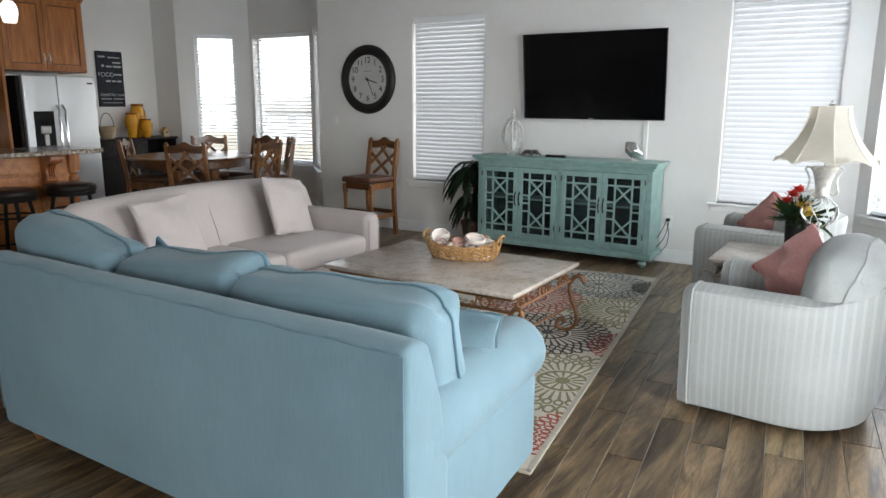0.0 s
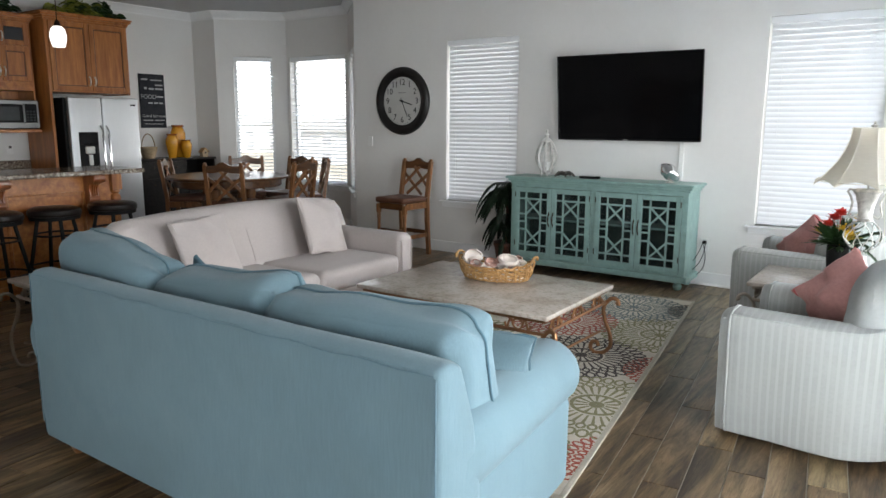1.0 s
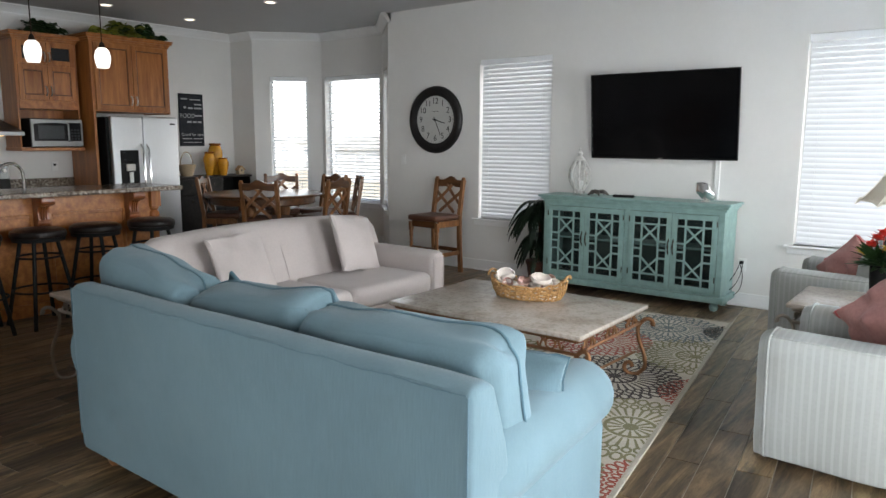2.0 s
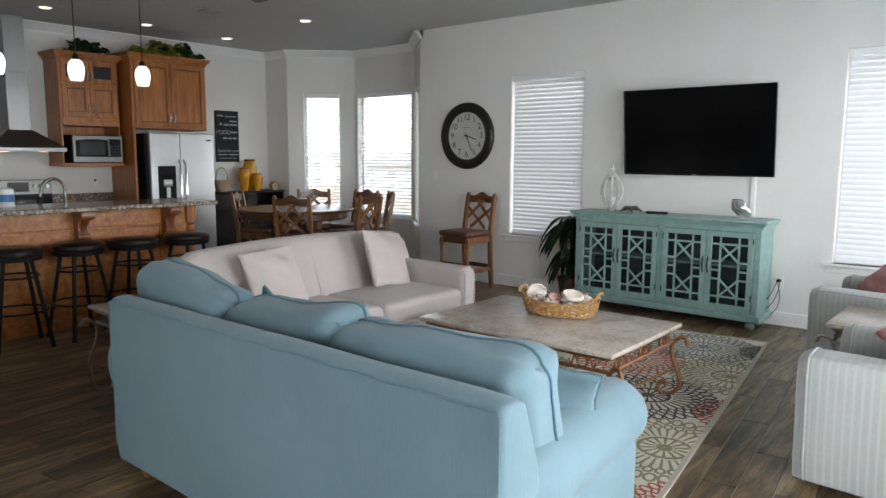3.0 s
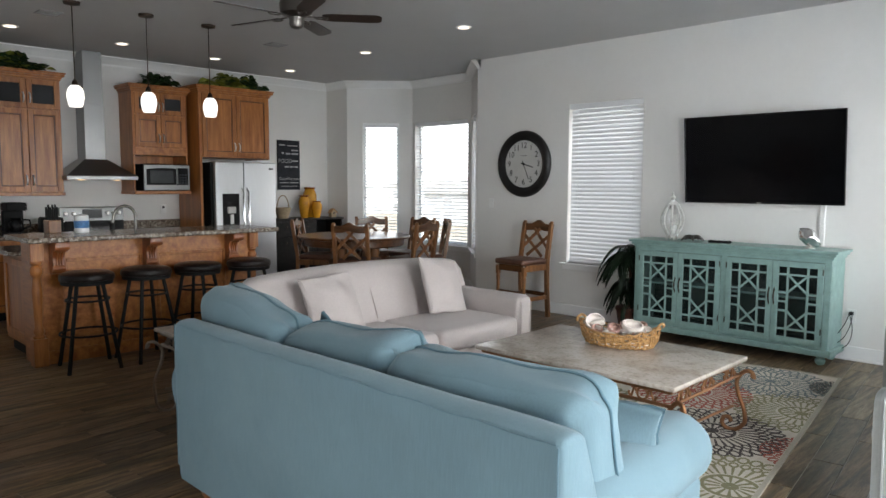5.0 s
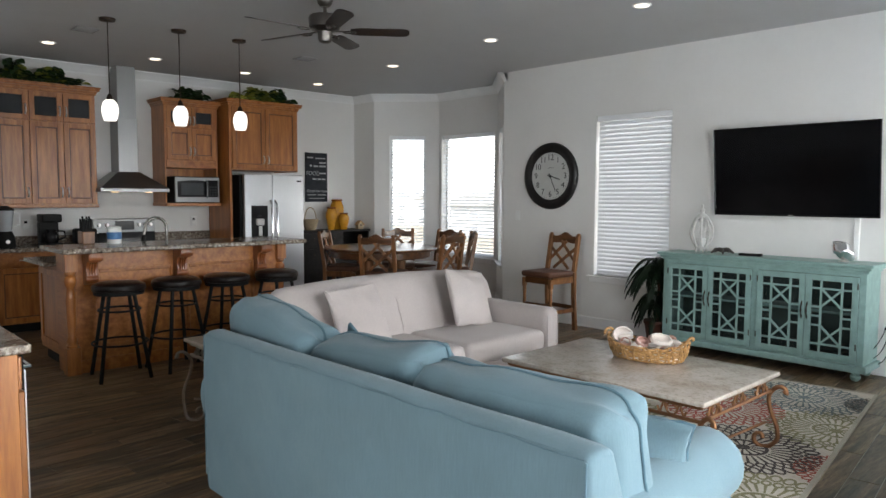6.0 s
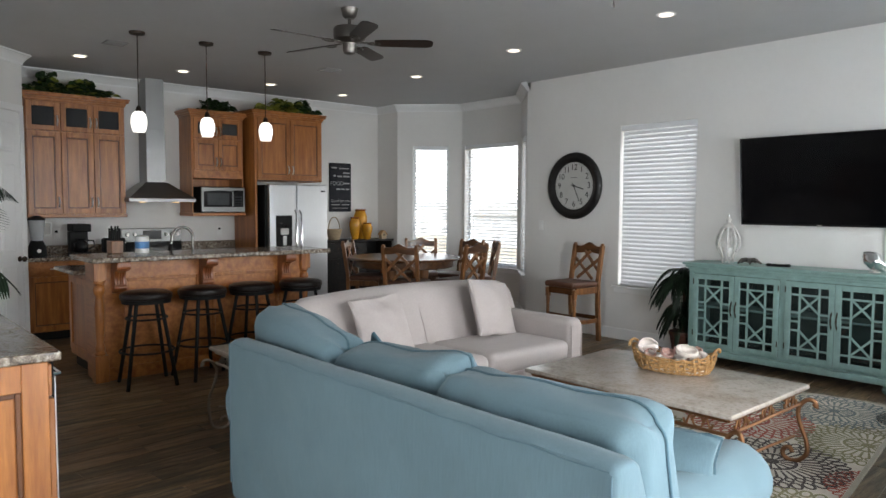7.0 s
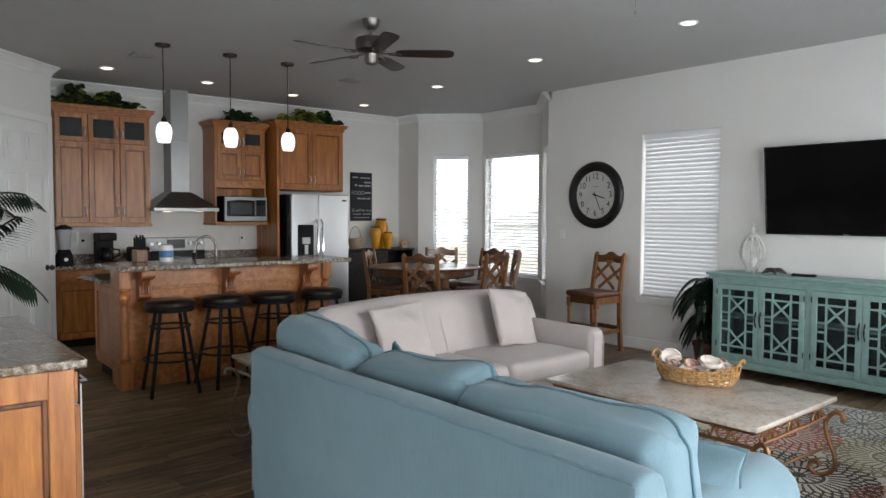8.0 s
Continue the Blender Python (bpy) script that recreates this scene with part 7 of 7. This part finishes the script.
def palm(m):
    rr = random.Random(8)
    p = thing("palm_arrangement", "palm fronds standing in a clear glass vase", "plant", m)
    bm = bmesh.new()
    lathe(bm, [(0.05, 0), (0.06, 0.005), (0.075, 0.1), (0.06, 0.2), (0.065, 0.24), (0.06, 0.24), (0.054, 0.2), (0.068, 0.1), (0.054, 0.012), (0.02, 0.01)], 24)
    part("vase", bm, CLEAR, p, smooth=True)
    for az, el, l, curl, z0 in ((50, 34, 0.34, 0.13, 0.60), (46, 30, 0.30, 0.0, 0.42), (54, 18, 0.30, 0.17, 0.36), (20, 40, 0.34, 0.16, 0.5), (230, 40, 0.4, 0.15, 0.55), (140, 40, 0.4, 0.15, 0.5), (200, 30, 0.4, 0.2, 0.4), (300, 40, 0.4, 0.2, 0.45)):
        az, el = radians(az), radians(el)
        d = Vector((math.cos(az) * math.cos(el), math.sin(az) * math.cos(el), math.sin(el)))
        sd2 = Vector((-math.sin(az), math.cos(az), 0))
        bm = bmesh.new()
        start = Vector((0.03 * math.cos(az), 0.03 * math.sin(az), z0))
        pts = [Vector((0, 0, 0.02)), Vector((0.01, 0.01, 0.2)), start]
        for i in range(1, 17):
            u = i / 16
            pts.append(start + d * l * u - Vector((0, 0, curl * u * u)))
        tube(bm, pts, 0.004, 5)
        for i in range(4, 19):
            u = (i - 3) / 15
            q = (pts[i] - pts[i - 1]).normalized()
            ll = 0.15 * math.sin(math.pi * (0.2 + 0.7 * u)) + 0.03
            for s in (-1, 1):
                leaf(bm, pts[i], pts[i] + sd2 * s * ll * 0.6 + q * ll * 0.75 - Vector((0, 0, 0.45 * ll)), 0.0085, 0.02, 0, 3)
        part("frond", bm, LEAF_DEEP, p)


palm(pose(-3.63, 0.29, 0.92))

# ---- table lamp and flowers between the armchairs ----
lm = thing("table_lamp", "cream bell-shaded table lamp with silver and glass base", "lamp", pose(-0.315, 4.66, 0.58, 0, 0, 14))
bm = bmesh.new()
lathe(bm, [(0.085, 0), (0.09, 0.012), (0.06, 0.03), (0.045, 0.06), (0.05, 0.1), (0.035, 0.13), (0.03, 0.17)], 24)
part("foot", bm, SILVER, lm, smooth=True)
UP = 0.14
bm = bmesh.new()
lathe(bm, [(0.03, 0.06), (0.06, 0.075), (0.092, 0.12), (0.098, 0.155), (0.09, 0.195), (0.06, 0.225), (0.035, 0.235)], 28, Matrix.Translation((0, 0, UP)))
part("glass_body", bm, LAMP_GLASS, lm, smooth=True)
bm = bmesh.new()
for k in range(10):
    a = 2 * math.pi * k / 10
    tube(bm, [(0.1 * math.sin(math.pi * (0.15 + 0.7 * i / 8)) * math.cos(a + 0.12 * i), 0.1 * math.sin(math.pi * (0.15 + 0.7 * i / 8)) * math.sin(a + 0.12 * i), UP + 0.07 + 0.16 * i / 8) for i in range(9)], 0.003, 5)
part("glass_ribs", bm, SILVER, lm, smooth=True)
bm = bmesh.new()
lathe(bm, [(0.035, 0.235), (0.042, 0.25), (0.036, 0.27), (0.045, 0.33), (0.06, 0.385), (0.075, 0.405), (0.07, 0.415), (0.03, 0.42)], 24, Matrix.Translation((0, 0, UP)))
part("urn", bm, SILVER, lm, smooth=True)
for sx in (-1, 1):
    bm = bmesh.new()
    tube(bm, [(sx * x, 0, z + UP) for x, z in ((0.04, 0.265), (0.065, 0.25), (0.085, 0.27), (0.075, 0.30), (0.07, 0.34), (0.085, 0.38), (0.10, 0.40), (0.09, 0.415), (0.07, 0.41))], 0.007, 6)
    part("handle", bm, SILVER, lm, smooth=True)
bm = bmesh.new()
tube(bm, [(0, 0, 0.52), (0, 0, 0.91)], 0.006, 8)
lathe(bm, [(0.004, 0.9), (0.014, 0.905), (0.02, 0.915), (0.006, 0.922), (0.01, 0.93), (0.002, 0.938)], 12)
part("stem", bm, SILVER, lm, smooth=True)
NP = 8
for k in range(NP):
    bm = bmesh.new()
    rows = []
    for i in range(11):
        u = i / 10
        row = []
        for j in range(7):
            v = j / 6
            a = 2 * math.pi * (k + v) / NP
            r = 0.105 + 0.175 * (1 - u) ** 1.9
            z = 0.575 + 0.325 * u
            if i == 0:
                z += 0.036 * math.sin(math.pi * v)
            r *= 1 - 0.05 * math.sin(math.pi * v)
            row.append(bm.verts.new((r * math.cos(a), r * math.sin(a), z)))
        rows.append(row)
    for a, b in zip(rows, rows[1:]):
        for j in range(6):
            bm.faces.new((a[j], a[j + 1], b[j + 1], b[j]))
    bmesh.ops.solidify(bm, geom=list(bm.faces), thickness=0.002)
    sp = part("shade_panel", bm, SHADE, lm, smooth=True)
    bm = bmesh.new()
    a = 2 * math.pi * k / NP
    tube(bm, [((0.107 + 0.175 * (1 - i / 10) ** 1.9) * math.cos(a), (0.107 + 0.175 * (1 - i / 10) ** 1.9) * math.sin(a), 0.575 + 0.325 * i / 10) for i in range(11)], 0.0035, 5)
    part("shade_rib", bm, SHADE, lm, smooth=True)
for z, r in ((0.6, 0.26), (0.9, 0.108)):
    bm = bmesh.new()
    tube(bm, [(r * 0.985 * math.cos(2 * math.pi * i / 40), r * 0.985 * math.sin(2 * math.pi * i / 40), z) for i in range(41)], 0.003, 5)
    for a in (0, math.pi / 2):
        if z > 0.8:
            tube(bm, [(r * math.cos(a), r * math.sin(a), z), (-r * math.cos(a), -r * math.sin(a), z)], 0.002, 5)
    part("shade_hoop", bm, SHADE, lm)

fl = thing("flower_vase", "black vase with red and yellow artificial flowers", "flowers", pose(-0.45, 4.84, 0.58))
bm = bmesh.new()
lathe(bm, [(0.045, 0), (0.05, 0.006), (0.06, 0.12), (0.062, 0.2), (0.055, 0.2)], 24)
part("vase", bm, BLACK_MATT, fl, smooth=True)
rr = random.Random(21)
bm = bmesh.new()
for i in range(130):
    a, e = rr.uniform(0, 6.28), rr.uniform(0.1, 1.3)
    l = rr.uniform(0.08, 0.2)
    d = Vector((math.cos(a) * math.cos(e), math.sin(a) * math.cos(e), math.sin(e)))
    b = Vector((0, 0, 0.19)) + d * rr.uniform(0.0, 0.06)
    leaf(bm, b, b + d * l, 0.017, 0.03, rr.uniform(-1, 1), 3)
for i in range(12):
    u = i / 11
    b = Vector((0.05 + 0.2 * u, -0.02, 0.2 + 0.05 * u - 0.2 * u * u))
    for s in (-1, 1):
        leaf(bm, b, b + Vector((0.03, 0.03 * s, -0.02)), 0.012, 0.01, 0, 2)
part("foliage", bm, LEAF, fl)
RED = paint("red_petal", (0.55, 0.03, 0.02), 0.5, var=0.2)
YEL = paint("yellow_petal", (0.7, 0.42, 0.02), 0.5, var=0.2)
for x, y, z, mat in ((0.0, -0.03, 0.38, RED), (-0.06, -0.05, 0.31, RED), (0.03, -0.06, 0.29, YEL), (-0.1, 0.0, 0.26, YEL), (0.11, 0.0, 0.35, YEL), (-0.04, 0.06, 0.34, RED), (0.07, -0.03, 0.25, YEL)):
    bm = bmesh.new()
    for k in range(14):
        a = 2 * math.pi * k / 14 * 2.4
        el = 0.2 + 0.9 * k / 14
        d = Vector((math.cos(a) * math.cos(el), math.sin(a) * math.cos(el), math.sin(el)))
        leaf(bm, (x, y, z), Vector((x, y, z)) + d * 0.056, 0.018, 0.0, 0, 2)
    tube(bm, [(x * 0.2, y * 0.2, 0.19), (x, y, z)], 0.002, 4)
    part("flower", bm, mat, fl)

# ---- far houses outside the bay ----
# greys lightened and low in contrast: distance haze and glare put into the colours
HOUSE = paint("hazy_grey_clapboard", (0.56, 0.57, 0.58), 0.8, var=0.1)
HOUSE_GLASS = paint("hazy_far_window_glass", (0.38, 0.39, 0.41), 0.2, var=0.1)
ROOF = paint("hazy_grey_shingle", (0.46, 0.46, 0.46), 0.85, var=0.2)


def house(m, w, d, h, label, mat):
    hs = thing("beach_house", label, "house", m, "houses outside")
    boxpart("wall", mat, hs, -w / 2, w / 2, -d / 2, d / 2, 0, h, 0.02)
    bm = bmesh.new()
    sd = [[bm.verts.new((x, y, z)) for x, z in ((-w / 2 - 0.4, h), (w / 2 + 0.4, h), (0, h + w * 0.16))] for y in (-d / 2 - 0.4, d / 2 + 0.4)]
    bm.faces.new(sd[0])
    bm.faces.new(list(reversed(sd[1])))
    for j in range(3):
        bm.faces.new((sd[0][j], sd[1][j], sd[1][(j + 1) % 3], sd[0][(j + 1) % 3]))
    part("roof", bm, ROOF, hs)
    for i in range(3):
        for z in (h * 0.12, h * 0.58):
            x = -w / 2 + w * (i + 0.5) / 3
            wd = boxpart("window", HOUSE_GLASS, hs, x - 0.5, x + 0.5, -d / 2 - 0.04, -d / 2 + 0.01, z, z + 1.0, 0)
            bm = bmesh.new()
            for a, b, c, e in ((x - 0.6, x - 0.5, z, z + 1.0), (x + 0.5, x + 0.6, z, z + 1.0), (x - 0.6, x + 0.6, z - 0.1, z), (x - 0.6, x + 0.6, z + 1.0, z + 1.1)):
                box(bm, a, b, -d / 2 - 0.07, -d / 2 + 0.005, c, e)
            part("frame", bm, TRIM, wd)


for x, y, w, d, h, a, mat in ((-58, 60, 9, 8, 3.6, 40, HOUSE), (-88, 74, 10, 8, 4.2, 45, TRIM), (-85, 95, 12, 10, 4.2, 45, HOUSE), (-118, 92, 12, 9, 4, 45, TRIM), (-46, 66, 8, 8, 3.2, 30, HOUSE), (-32, 72, 10, 9, 3.6, 20, HOUSE), (-14, 70, 10, 9, 4, 5, TRIM)):
    house(pose(x, y, -3.2, 0, 0, a), w, d, h, "far grey or white wooden beach house with gable roof", mat)
fence = thing("garden_fence", "weathered wooden fence along the lot", "fence", pose(-24, 24, -3.2, 0, 0, 45))
for i in range(60):
    x = -12 + i * 0.4
    boxpart("picket", HOUSE, fence, x, x + 0.3, -0.02, 0.02, 0, 1.5, 0)

# ---- floor of wood-look tile planks, a little askew to the walls, joints staggered ----
bm = bmesh.new()
box(bm, -9.41, 0.96, -2.66, 7.6, -0.2, -0.004)
floor = tagged(part("floor", bm, GROUT), "grey-brown wood-look plank tile floor with narrow joints", "floor", kind="structure")
PW, PL, GAP = 0.155, 0.92, 0.0045
plank_meshes = {}


def plank_mesh(l):
    if l not in plank_meshes:
        b = bmesh.new()
        box(b, 0, PW - GAP, 0, l - GAP, -0.008, 0.0, 0.0012)
        plank_meshes[l] = finish(b, "plank", PLANK)
    return plank_meshes[l]


TURN = Matrix.Translation((-0.61, 3.0, 0)) @ Matrix.Rotation(radians(6.5), 4, 'Z')
EAST, WEST, SOUTH, NORTH = 0.94, -9.39, -2.64, 7.58
rest = []
count = 0
for i in range(-16, 66):
    x = -(i + 1) * PW
    y = -8.0 - (i * 0.307 + 0.17 * (i % 4)) % PL
    while y < 6.5:
        lo, hi = y, y + PL
        corners = [TURN @ Vector((a, b, 0)) for a in (x, x + PW) for b in (lo, hi)]
        while hi - lo > 0.05 and min(c.y for c in corners[0::2]) < SOUTH:
            lo += 0.02
            corners = [TURN @ Vector((a, b, 0)) for a in (x, x + PW) for b in (lo, hi)]
        while hi - lo > 0.05 and max(c.y for c in corners) > NORTH:
            hi -= 0.02
            corners = [TURN @ Vector((a, b, 0)) for a in (x, x + PW) for b in (lo, hi)]
        l = round(hi - lo, 2)
        if l > 0.06 and min(c.x for c in corners) > WEST and max(c.x for c in corners) < EAST:
            mid = sum(corners, Vector()) / 4
            if -5.2 < mid.x < 0.3 and 1.2 < mid.y < 6.4 and count < 295:
                p = new("plank", plank_mesh(l))
                p.parent = floor
                p.matrix_world = TURN @ Matrix.Translation((x, lo, 0))
                count += 1
            else:
                rest.append((x, lo, l))
        y += PL
vs, fs = [], []
for x, y, l in rest:
    k = len(vs)
    for z, e in ((-0.008, 0.0), (-0.0012, 0.0), (0.0, 0.0012)):
        vs += [tuple(TURN @ Vector(c)) for c in ((x + e, y + e, z), (x + PW - GAP - e, y + e, z), (x + PW - GAP - e, y + l - GAP - e, z), (x + e, y + l - GAP - e, z))]
    for r in (0, 4):
        fs += [(k + r + j, k + r + (j + 1) % 4, k + r + 4 + (j + 1) % 4, k + r + 4 + j) for j in range(4)]
    fs.append((k + 8, k + 9, k + 10, k + 11))
me = bpy.data.meshes.new("planks")
me.from_pydata(vs, [], fs)
me.materials.append(PLANK)
ob = tagged(new("planks", me), "further planks of the tile floor", kind="stuff")
ob.parent = floor
